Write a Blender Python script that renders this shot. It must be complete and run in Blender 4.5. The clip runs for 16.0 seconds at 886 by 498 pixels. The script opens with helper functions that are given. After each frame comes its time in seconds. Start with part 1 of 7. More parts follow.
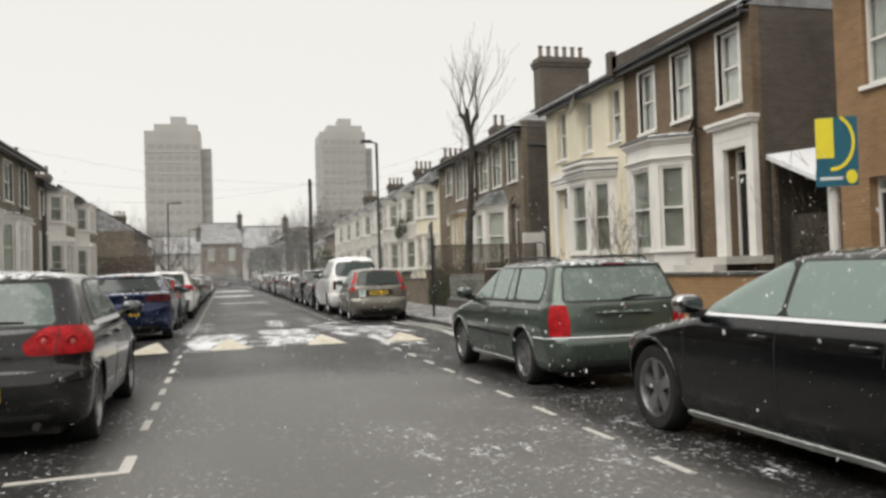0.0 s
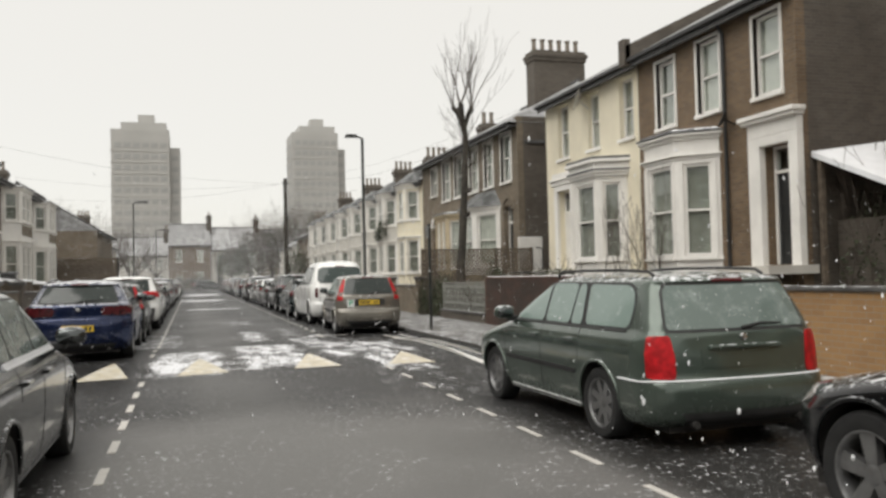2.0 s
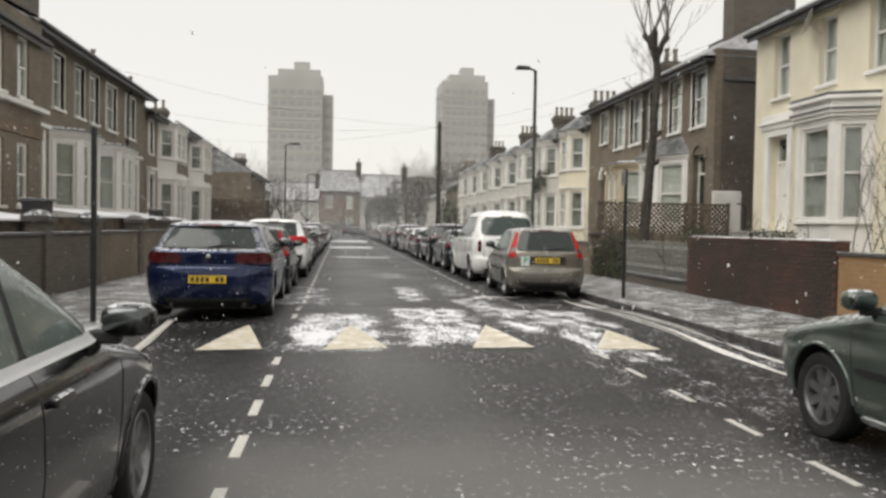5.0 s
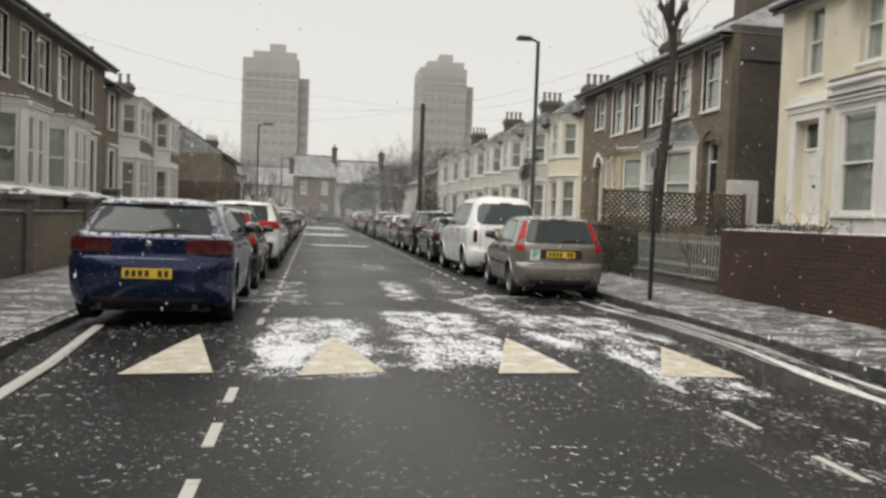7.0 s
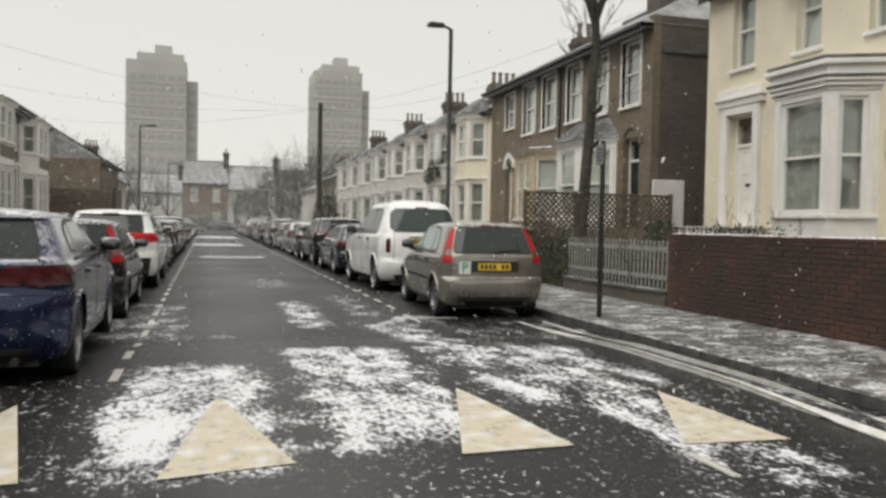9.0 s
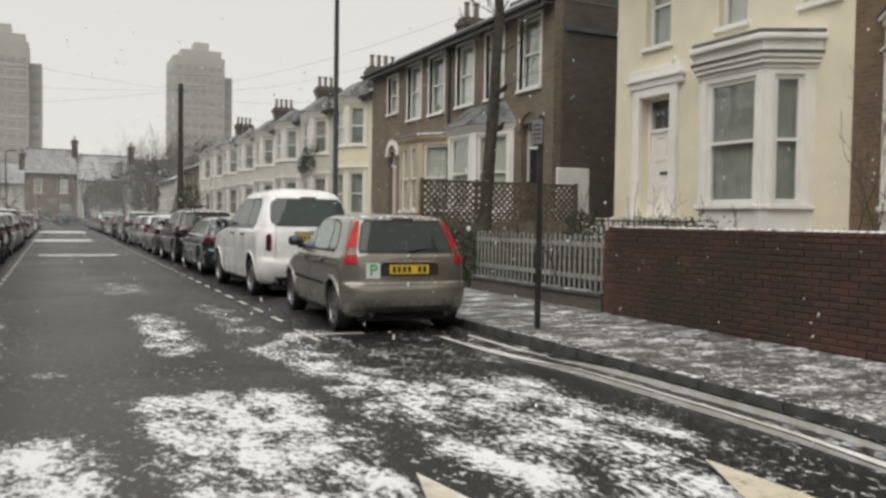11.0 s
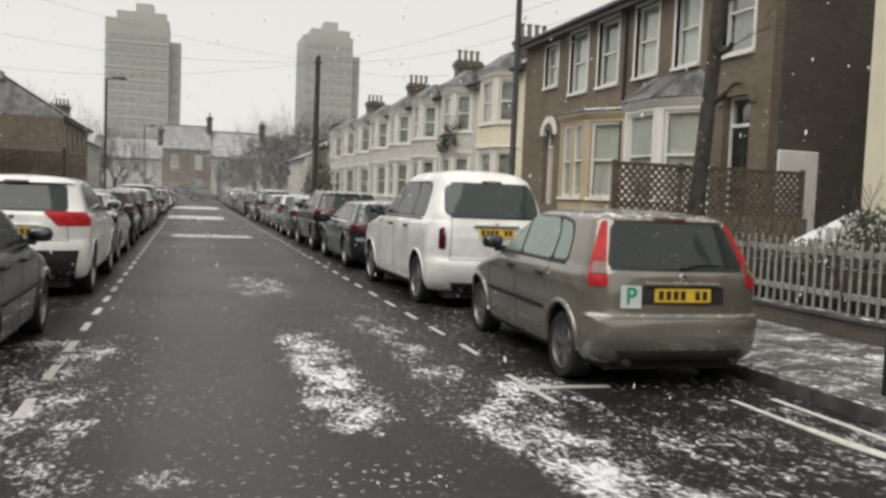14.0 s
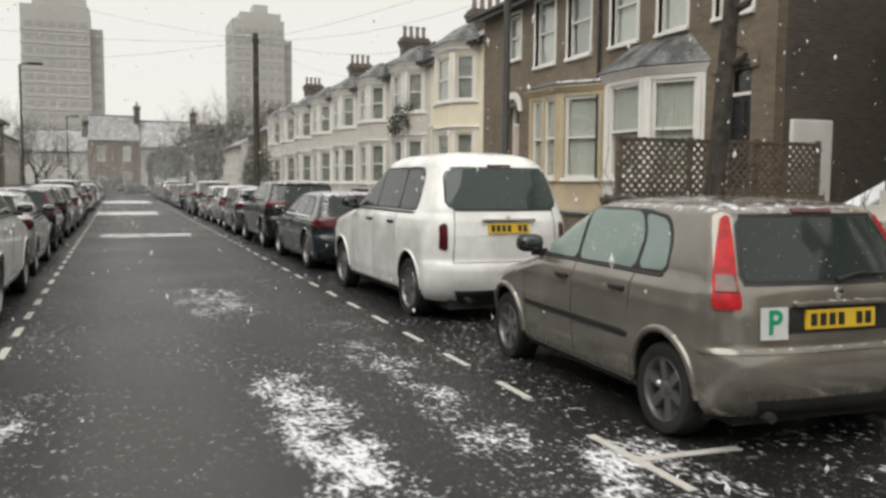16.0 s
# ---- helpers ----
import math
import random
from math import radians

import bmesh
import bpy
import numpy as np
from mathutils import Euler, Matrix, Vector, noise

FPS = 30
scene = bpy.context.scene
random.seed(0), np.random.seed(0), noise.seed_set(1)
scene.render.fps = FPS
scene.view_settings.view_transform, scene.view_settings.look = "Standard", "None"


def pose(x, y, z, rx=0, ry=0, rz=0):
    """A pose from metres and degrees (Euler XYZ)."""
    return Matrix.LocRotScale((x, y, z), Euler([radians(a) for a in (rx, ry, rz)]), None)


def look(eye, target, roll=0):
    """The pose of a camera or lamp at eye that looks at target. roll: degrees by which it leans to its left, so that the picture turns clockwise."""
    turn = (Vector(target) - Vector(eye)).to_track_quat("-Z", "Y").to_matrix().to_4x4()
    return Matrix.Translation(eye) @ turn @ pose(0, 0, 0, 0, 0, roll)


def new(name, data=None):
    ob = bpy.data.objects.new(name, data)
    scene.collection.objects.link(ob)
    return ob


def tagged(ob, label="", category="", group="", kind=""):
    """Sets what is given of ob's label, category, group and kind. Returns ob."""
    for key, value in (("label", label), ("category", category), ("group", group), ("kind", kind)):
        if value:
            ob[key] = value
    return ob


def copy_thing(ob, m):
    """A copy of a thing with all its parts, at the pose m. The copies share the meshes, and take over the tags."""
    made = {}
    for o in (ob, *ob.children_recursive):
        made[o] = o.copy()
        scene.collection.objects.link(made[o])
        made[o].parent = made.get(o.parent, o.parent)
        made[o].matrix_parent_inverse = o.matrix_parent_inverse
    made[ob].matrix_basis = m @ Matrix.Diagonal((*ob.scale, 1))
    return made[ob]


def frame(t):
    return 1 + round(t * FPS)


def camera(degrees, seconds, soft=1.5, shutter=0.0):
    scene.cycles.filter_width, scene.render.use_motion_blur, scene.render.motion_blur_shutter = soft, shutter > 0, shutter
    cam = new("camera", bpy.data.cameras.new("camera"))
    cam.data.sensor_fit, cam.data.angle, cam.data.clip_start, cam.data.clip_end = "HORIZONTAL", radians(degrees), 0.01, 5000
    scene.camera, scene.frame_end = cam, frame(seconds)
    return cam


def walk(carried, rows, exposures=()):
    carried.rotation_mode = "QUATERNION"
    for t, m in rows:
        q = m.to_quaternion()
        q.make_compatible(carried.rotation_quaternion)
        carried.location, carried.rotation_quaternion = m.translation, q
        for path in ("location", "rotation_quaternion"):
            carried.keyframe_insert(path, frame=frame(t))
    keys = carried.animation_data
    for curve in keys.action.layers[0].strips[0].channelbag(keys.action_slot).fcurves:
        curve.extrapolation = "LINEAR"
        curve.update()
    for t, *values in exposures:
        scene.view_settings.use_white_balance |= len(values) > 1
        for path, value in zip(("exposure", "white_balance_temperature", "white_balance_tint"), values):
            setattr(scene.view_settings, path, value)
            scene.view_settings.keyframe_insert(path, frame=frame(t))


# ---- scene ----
cam = camera(56.6, 16.0, soft=2.9)
PATH = [
    (0, (0.214, 1.247, 1.337), (0.731, 3.179, 1.392), -1.8),
    (0.5, (0.234, 1.924, 1.37), (0.759, 3.854, 1.376), -2.4),
    (1, (0.239, 2.52, 1.414), (0.775, 4.447, 1.429), -1.9),
    (1.5, (0.197, 3.19, 1.446), (0.773, 5.105, 1.488), -2.7),
    (2, (0.156, 3.772, 1.47), (0.742, 5.683, 1.531), -1.4),
    (2.5, (0.066, 4.396, 1.45), (0.59, 6.325, 1.517), 0.1),
    (3, (0.036, 4.912, 1.435), (0.315, 6.892, 1.484), -0.2),
    (3.5, (0.05, 5.548, 1.448), (0.22, 7.541, 1.428), -0.2),
    (4, (0.081, 6.161, 1.43), (0.276, 8.151, 1.381), 0.6),
    (4.5, (0.106, 6.741, 1.467), (0.331, 8.728, 1.419), 0.8),
    (7, (0.028, 9.972, 1.397), (0.341, 11.946, 1.321), 2.1),
    (7.5, (-0.001, 10.543, 1.413), (0.347, 12.511, 1.34), 0.5),
    (8, (0.049, 11.155, 1.444), (0.42, 13.12, 1.396), 0.6),
    (8.5, (0.076, 11.749, 1.42), (0.595, 13.68, 1.368), 1.0),
    (9, (0.174, 12.34, 1.429), (0.728, 14.261, 1.372), 1.1),
    (9.5, (0.188, 12.921, 1.414), (0.83, 14.814, 1.355), 1.2),
    (10, (0.275, 13.511, 1.414), (1.004, 15.372, 1.351), 1.2),
    (12.3, (0.545, 16.322, 1.449), (1.463, 18.098, 1.375), 0.5),
    (12.5, (0.551, 16.503, 1.438), (1.447, 18.29, 1.367), 0.6),
    (13, (0.525, 17.195, 1.44), (1.361, 19.009, 1.349), 1.2),
    (13.5, (0.465, 17.706, 1.48), (1.198, 19.562, 1.348), 0.9),
    (14, (0.494, 18.368, 1.536), (1.085, 20.275, 1.414), 2.3),
    (14.5, (0.435, 18.892, 1.567), (1.036, 20.797, 1.467), 1.7),
    (15, (0.497, 19.52, 1.571), (1.066, 21.434, 1.464), 1.6),
    (15.5, (0.47, 20.076, 1.559), (1.089, 21.973, 1.432), 1.7),
    (16, (0.472, 20.68, 1.588), (1.202, 22.535, 1.429), 0.4),
]
walk(cam, [(t, look(eye, target, roll)) for t, eye, target, roll in PATH], [(0, 0.62), (3, 0.60), (4, 0.68), (4.5, 0.66), (7, 0.46), (8, 0.38), (9, 0.46), (10, 0.46), (12.5, 0.27), (13.5, 0.42), (14.5, 0.54), (16, 0.60)])

# ---- light ----
world = bpy.data.worlds.new("overcast_sky")
scene.world = world
world.use_nodes = True
wn, wl = world.node_tree.nodes, world.node_tree.links
sky = wn.new("ShaderNodeTexSky")
sky.sky_type = "NISHITA"
sky.sun_disc = False
sky.sun_elevation, sky.sun_rotation = radians(35), radians(150)
sky_dim = wn.new("ShaderNodeVectorMath")
sky_dim.operation = "SCALE"
sky_dim.inputs["Scale"].default_value = 0.1
wl.new(sky.outputs[0], sky_dim.inputs[0])
veil = wn.new("ShaderNodeMixRGB")
veil.inputs[0].default_value = 0.93
veil.inputs[2].default_value = (0.60, 0.58, 0.538, 1)
wl.new(sky_dim.outputs[0], veil.inputs[1])
wl.new(veil.outputs[0], wn["Background"].inputs[0])
wn["Background"].inputs[1].default_value = 1.0
sun_data = bpy.data.lights.new("sun", "SUN")
sun_data.energy, sun_data.angle, sun_data.color = 1.5, radians(60), (1, 0.97, 0.92)
sun = new("sun", sun_data)
sun.matrix_world = look((0, 0, 60), (34, 20, 0))


# ---- materials ----
def nodes(name):
    m = bpy.data.materials.new(name)
    m.use_nodes = True
    t = m.node_tree
    return m, t, t.nodes["Principled BSDF"]


def add(t, kind, **values):
    n = t.nodes.new("ShaderNode" + kind)
    for key, value in values.items():
        n.inputs[key].default_value = value
    return n


def mixed(t, fac, a, b):
    """A colour between a and b, each a colour or a socket."""
    n = t.nodes.new("ShaderNodeMixRGB")
    for i, v in enumerate((fac, a, b)):
        if isinstance(v, bpy.types.NodeSocket):
            t.links.new(v, n.inputs[i])
        else:
            n.inputs[i].default_value = v if i == 0 else (*v[:3], 1)
    return n.outputs[0]


def maths(t, op, a, b=0.0, c=None):
    n = t.nodes.new("ShaderNodeMath")
    n.operation = op
    for i, v in enumerate((a, b) if c is None else (a, b, c)):
        if isinstance(v, bpy.types.NodeSocket):
            t.links.new(v, n.inputs[i])
        else:
            n.inputs[i].default_value = v
    return n.outputs[0]


def span(t, value, low, high):
    """value mapped to 0..1 between low and high, smooth."""
    n = t.nodes.new("ShaderNodeMapRange")
    n.interpolation_type = "SMOOTHSTEP"
    t.links.new(value, n.inputs[0])
    n.inputs[1].default_value, n.inputs[2].default_value = low, high
    return n.outputs[0]


def grain(t, scale, detail=4.0, rough=0.55, stretch=None, world_space=False):
    c = t.nodes.new("ShaderNodeNewGeometry" if world_space else "ShaderNodeTexCoord")
    out = c.outputs["Position" if world_space else "Object"]
    if stretch:
        mp = t.nodes.new("ShaderNodeMapping")
        mp.inputs["Scale"].default_value = stretch
        t.links.new(out, mp.inputs[0])
        out = mp.outputs[0]
    n = add(t, "TexNoise", Scale=scale, Detail=detail, Roughness=rough)
    t.links.new(out, n.inputs["Vector"])
    return n.outputs[0]


def bumped(t, p, height, strength=0.3, distance=0.01):
    b = add(t, "Bump", Strength=strength, Distance=distance)
    t.links.new(height, b.inputs["Height"])
    t.links.new(b.outputs[0], p.inputs["Normal"])


def upward(t):
    g = t.nodes.new("ShaderNodeNewGeometry")
    s = t.nodes.new("ShaderNodeSeparateXYZ")
    t.links.new(g.outputs["True Normal"], s.inputs[0])
    return s.outputs[2]


SNOW = (0.82, 0.83, 0.85)


def with_snow(t, p, colour, cover, scale=9.0, top=0.75):
    """Wet snow lying on what faces up, in patches; cover 0..1."""
    n = grain(t, scale, 6, 0.7, world_space=True)
    patch = span(t, n, 0.62 - 0.4 * cover, 0.72 - 0.4 * cover)
    f = maths(t, "MULTIPLY", patch, span(t, upward(t), top - 0.25, top + 0.15))
    return mixed(t, f, colour, SNOW), f


def plain(name, colour, rough=0.6, metal=0.0, vary=0.25, scale=3.0, bump=0.15, snow=0.0, coat=0.0, fine=60.0):
    m, t, p = nodes(name)
    a = grain(t, scale, 5)
    dark = [c * (1 - vary) for c in colour]
    lit = [min(1, c * (1 + vary)) for c in colour]
    col = mixed(t, span(t, a, 0.3, 0.7), dark, lit)
    b = grain(t, fine, 3)
    col = mixed(t, maths(t, "MULTIPLY", span(t, b, 0.45, 0.75), 0.35 * vary), col, [c * 0.5 for c in colour])
    if snow:
        col, f = with_snow(t, p, col, snow)
    t.links.new(col, p.inputs["Base Color"])
    p.inputs["Roughness"].default_value = rough
    t.links.new(maths(t, "MULTIPLY_ADD", a, 0.2, rough - 0.1), p.inputs["Roughness"])
    p.inputs["Metallic"].default_value = metal
    p.inputs["Coat Weight"].default_value = coat
    if bump:
        bumped(t, p, b, bump, 0.01)
    return m


def brickwork(name, one, two, mortar, wet=0.0, stain=0.5, scale=1.0):
    m, t, p = nodes(name)
    c = t.nodes.new("ShaderNodeTexCoord")
    s = t.nodes.new("ShaderNodeSeparateXYZ")
    t.links.new(c.outputs["Object"], s.inputs[0])
    j = t.nodes.new("ShaderNodeCombineXYZ")
    t.links.new(maths(t, "ADD", s.outputs[0], s.outputs[1]), j.inputs[0])
    t.links.new(s.outputs[2], j.inputs[1])
    b = add(t, "TexBrick", Scale=1.0 / scale)
    b.inputs["Color1"].default_value, b.inputs["Color2"].default_value, b.inputs["Mortar"].default_value = (*one, 1), (*two, 1), (*mortar, 1)
    b.inputs["Mortar Size"].default_value, b.inputs["Brick Width"].default_value, b.inputs["Row Height"].default_value = 0.006, 0.225, 0.075
    b.inputs["Mortar Smooth"].default_value = 0.3
    t.links.new(j.outputs[0], b.inputs["Vector"])
    big = grain(t, 0.7, 6, 0.65)
    col = mixed(t, maths(t, "MULTIPLY", span(t, big, 0.42, 0.7), stain), b.outputs[0], [v * 0.42 for v in one])
    fine = grain(t, 25, 3)
    col = mixed(t, maths(t, "MULTIPLY", span(t, fine, 0.5, 0.8), 0.3), col, [min(1, v * 1.5) for v in two])
    t.links.new(col, p.inputs["Base Color"])
    t.links.new(maths(t, "MULTIPLY_ADD", big, 0.25, 0.72 - 0.3 * wet), p.inputs["Roughness"])
    bumped(t, p, maths(t, "SUBTRACT", maths(t, "MULTIPLY", fine, 0.3), b.outputs["Fac"]), 0.5, 0.008)
    return m


def slate(name, colour, snow):
    m, t, p = nodes(name)
    c = t.nodes.new("ShaderNodeTexCoord")
    b = add(t, "TexBrick", Scale=1.0)
    b.inputs["Color1"].default_value, b.inputs["Color2"].default_value = (*colour, 1), (*[v * 1.5 for v in colour], 1)
    b.inputs["Mortar"].default_value = (*[v * 0.4 for v in colour], 1)
    b.inputs["Mortar Size"].default_value, b.inputs["Brick Width"].default_value, b.inputs["Row Height"].default_value = 0.008, 0.3, 0.22
    t.links.new(c.outputs["Object"], b.inputs["Vector"])
    n = grain(t, 1.6, 6, 0.7)
    f = maths(t, "MULTIPLY_ADD", span(t, n, 0.3, 0.75), 0.35, 0.5 * snow - 0.17)
    col = mixed(t, f, b.outputs[0], SNOW)
    t.links.new(col, p.inputs["Base Color"])
    p.inputs["Roughness"].default_value = 0.5
    bumped(t, p, maths(t, "SUBTRACT", f, b.outputs["Fac"]), 0.5, 0.02)
    return m


def car_paint(name, colour, snow=0.25, metal=0.35):
    m, t, p = nodes(name)
    a = grain(t, 2.2, 4)
    col = mixed(t, span(t, a, 0.3, 0.7), [c * 0.85 for c in colour], [min(1, c * 1.12) for c in colour])
    g = t.nodes.new("ShaderNodeTexCoord")
    s = t.nodes.new("ShaderNodeSeparateXYZ")
    t.links.new(g.outputs["Object"], s.inputs[0])
    splash = maths(t, "MULTIPLY", maths(t, "SUBTRACT", 1.0, span(t, s.outputs[2], 0.15, 0.7)), span(t, grain(t, 7, 6, 0.7), 0.35, 0.75))
    col = mixed(t, maths(t, "MULTIPLY", splash, 0.22), col, (0.09, 0.085, 0.075))
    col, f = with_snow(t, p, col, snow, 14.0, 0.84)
    # snow specks; the denser ones also stand in for haze and reflected sky
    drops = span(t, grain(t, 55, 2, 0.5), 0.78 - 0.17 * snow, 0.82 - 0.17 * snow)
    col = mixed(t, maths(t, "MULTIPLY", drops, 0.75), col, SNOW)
    t.links.new(col, p.inputs["Base Color"])
    p.inputs["Metallic"].default_value = metal
    t.links.new(maths(t, "MAXIMUM", maths(t, "MULTIPLY_ADD", splash, 0.3, 0.17), maths(t, "MAXIMUM", f, drops)), p.inputs["Roughness"])
    p.inputs["Coat Weight"].default_value = 0.6 if max(colour) > 0.006 else 0.25
    p.inputs["Coat Roughness"].default_value = 0.05
    return m


def car_glass(name, colour, frost):
    m, t, p = nodes(name)
    n = grain(t, 5, 6, 0.7)
    f = span(t, n, 0.75 - 0.35 * frost, 0.95 - 0.2 * frost)
    specks = span(t, grain(t, 40, 3, 0.6), 0.66, 0.74)
    col = mixed(t, maths(t, "MULTIPLY", f, 0.5), colour, (0.42, 0.47, 0.45))
    col = mixed(t, maths(t, "MULTIPLY", specks, 0.3 + 0.5 * frost), col, SNOW)
    t.links.new(col, p.inputs["Base Color"])
    t.links.new(maths(t, "MULTIPLY_ADD", maths(t, "MAXIMUM", f, specks), 0.5, 0.06), p.inputs["Roughness"])
    p.inputs["Specular IOR Level"].default_value = 0.45
    return m


def window_glass():
    m, t, p = nodes("window_glass")
    t.nodes.remove(p)
    clear, gloss, mix = add(t, "BsdfTransparent"), add(t, "BsdfGlossy", Roughness=0.03), t.nodes.new("ShaderNodeMixShader")
    clear.inputs[0].default_value = (0.88, 0.91, 0.89, 1)
    lw = add(t, "LayerWeight", Blend=0.5)
    t.links.new(maths(t, "MULTIPLY_ADD", maths(t, "POWER", lw.outputs["Facing"], 3.0), 0.75, 0.09), mix.inputs[0])
    t.links.new(clear.outputs[0], mix.inputs[1])
    t.links.new(gloss.outputs[0], mix.inputs[2])
    t.links.new(mix.outputs[0], t.nodes["Material Output"].inputs[0])
    return m


def asphalt():
    """Wet asphalt with slush: loose grains all over, drifts across the hump and along the wheel tracks."""
    m, t, p = nodes("wet_asphalt")
    g = t.nodes.new("ShaderNodeNewGeometry")
    s = t.nodes.new("ShaderNodeSeparateXYZ")
    t.links.new(g.outputs["Position"], s.inputs[0])
    x, y = s.outputs[0], s.outputs[1]
    stone = grain(t, 180, 2, world_space=True)
    big = grain(t, 0.35, 5, 0.6, world_space=True)
    col = mixed(t, span(t, big, 0.3, 0.7), (0.125, 0.122, 0.117), (0.17, 0.166, 0.16))
    col = mixed(t, span(t, stone, 0.55, 0.8), col, (0.11, 0.105, 0.1))
    # wet mask darkens the road further along: exposure and haze put into colour
    wet = maths(t, "MULTIPLY", span(t, maths(t, "MULTIPLY_ADD", big, 4.0, y), 13.0, 16.0), 0.88)
    col = mixed(t, wet, col, (0.011, 0.0108, 0.0105))
    # parking bays: wet asphalt, with the shade round the cars added to the colour
    bays = maths(t, "MAXIMUM", span(t, x, 2.9, 3.5), maths(t, "SUBTRACT", 1.0, span(t, x, -1.0, -0.5)))
    col = mixed(t, maths(t, "MULTIPLY", bays, 0.88), col, (0.014, 0.0138, 0.0134))
    # tyre-swept lane; its paler tone is reflected sky put into the colour
    lane = maths(t, "MULTIPLY", span(t, x, -0.1, 0.4), maths(t, "SUBTRACT", 1.0, span(t, x, 0.8, 1.7)))
    col = mixed(t, maths(t, "MULTIPLY", lane, maths(t, "MULTIPLY_ADD", wet, -0.3, 0.6)), col, (0.12, 0.117, 0.112))
    # drifts: how thickly the snow lies, by stretches of the street
    def stretch(v, a, b, soft):
        return maths(t, "MULTIPLY", span(t, v, a - soft, a + soft), maths(t, "SUBTRACT", 1.0, span(t, v, b - soft, b + soft)))
    def zone(xa, xb, ya, yb, amount, soft=0.5):
        return maths(t, "MULTIPLY", maths(t, "MULTIPLY", stretch(x, xa, xb, 0.3), stretch(y, ya, yb, soft)), amount)
    tilt = maths(t, "MULTIPLY_ADD", y, 0.13, x)
    band = maths(t, "MULTIPLY", maths(t, "MULTIPLY", stretch(tilt, 5.2, 6.2, 0.35), stretch(y, 16.0, 24.5, 0.8)), 0.68)
    amount = band
    for z in (zone(-0.6, 0.75, 16.9, 20.4, 0.78, 0.4), zone(0.85, 2.2, 17.2, 21.4, 0.74, 0.4), zone(2.3, 4.3, 18.0, 21.4, 0.66), zone(1.3, 2.0, 23.5, 27.6, 0.72),
              zone(1.1, 2.2, 30.5, 33.5, 0.55), zone(3.0, 4.9, 21.5, 24.2, 0.42), zone(2.4, 3.0, 23.5, 30.0, 0.42), zone(-0.2, 2.6, 45.5, 47.5, 0.72), zone(-0.7, 2.4, 62.0, 67.0, 0.8),
              zone(-0.8, 2.8, 84.0, 92.0, 0.85), zone(4.6, 5.5, 12.0, 24.0, 0.46), zone(-3.0, 5.6, 0.0, 14.0, 0.1), zone(-0.5, 0.6, 22.3, 23.3, 0.5), zone(-1.8, 0.0, 22.6, 27.4, 0.55), zone(1.3, 4.2, 2.5, 8.8, 0.36, 1.0), zone(2.2, 3.0, 24.5, 29.0, 0.5), zone(-2.6, 5.0, 20.5, 31.0, 0.17), zone(2.7, 3.7, 23.6, 25.2, 0.58), zone(3.0, 5.0, 22.5, 23.5, 0.38), zone(2.5, 4.6, 13.0, 17.0, 0.36), zone(-3, 6, 14, 130, 0.12, 2.0)):
        amount = maths(t, "MAXIMUM", amount, z)
    clump = grain(t, 3.2, 8, 0.72, (1.0, 0.55, 1.0), True)
    crumb = grain(t, 26, 4, 0.65, (1.0, 0.6, 1.0), True)
    mix2 = maths(t, "MULTIPLY_ADD", crumb, 0.55, maths(t, "MULTIPLY", clump, 0.75))
    level = maths(t, "ADD", mix2, maths(t, "MULTIPLY", amount, 0.36))
    f = span(t, level, 0.83, 0.98)
    # scattered crumbs
    crumbs = maths(t, "MULTIPLY", span(t, grain(t, 17, 4, 0.62, (1.0, 0.75, 1.0), True), 0.585, 0.66), span(t, grain(t, 0.7, 4, 0.65, world_space=True), 0.40, 0.62))
    fine = maths(t, "MULTIPLY", span(t, grain(t, 48, 3, 0.6, (1.0, 0.8, 1.0), True), 0.625, 0.70), span(t, grain(t, 0.9, 4, 0.65, world_space=True), 0.36, 0.66))
    crumbs = maths(t, "MAXIMUM", crumbs, maths(t, "MULTIPLY", fine, 0.8))
    crumbs = maths(t, "MULTIPLY", crumbs, maths(t, "SUBTRACT", 0.85, maths(t, "MULTIPLY", lane, 0.5)))
    f = maths(t, "MAXIMUM", f, crumbs)
    col = mixed(t, maths(t, "MULTIPLY", f, 0.92), col, SNOW)
    t.links.new(col, p.inputs["Base Color"])
    p.inputs["Specular IOR Level"].default_value = 0.16
    r = maths(t, "MULTIPLY_ADD", big, 0.35, 0.25)
    t.links.new(maths(t, "MAXIMUM", r, f), p.inputs["Roughness"])
    bumped(t, p, maths(t, "MULTIPLY_ADD", stone, 0.25, f), 0.45, 0.012)
    return m


def paving(name, colour, cover):
    m, t, p = nodes(name)
    o = t.nodes.new("ShaderNodeObjectInfo")
    big = grain(t, 1.1, 6, 0.65, world_space=True)
    col = mixed(t, o.outputs["Random"], [c * 0.8 for c in colour], [c * 1.2 for c in colour])
    col = mixed(t, maths(t, "MULTIPLY", span(t, big, 0.4, 0.7), 0.5), col, [c * 0.55 for c in colour])
    n = maths(t, "MULTIPLY_ADD", grain(t, 26, 4, 0.7, (0.6, 1.0, 1.0), True), 0.45, maths(t, "MULTIPLY", grain(t, 3.6, 8, 0.75, (0.55, 1.0, 1.0), True), 0.55))
    f = span(t, n, 0.64 - 0.3 * cover, 0.74 - 0.3 * cover)
    col = mixed(t, maths(t, "MULTIPLY", f, 0.9), col, SNOW)
    t.links.new(col, p.inputs["Base Color"])
    t.links.new(maths(t, "MAXIMUM", maths(t, "MULTIPLY_ADD", big, 0.3, 0.3), f), p.inputs["Roughness"])
    bumped(t, p, maths(t, "MULTIPLY_ADD", grain(t, 90, 3, world_space=True), 0.3, f), 0.4, 0.01)
    return m


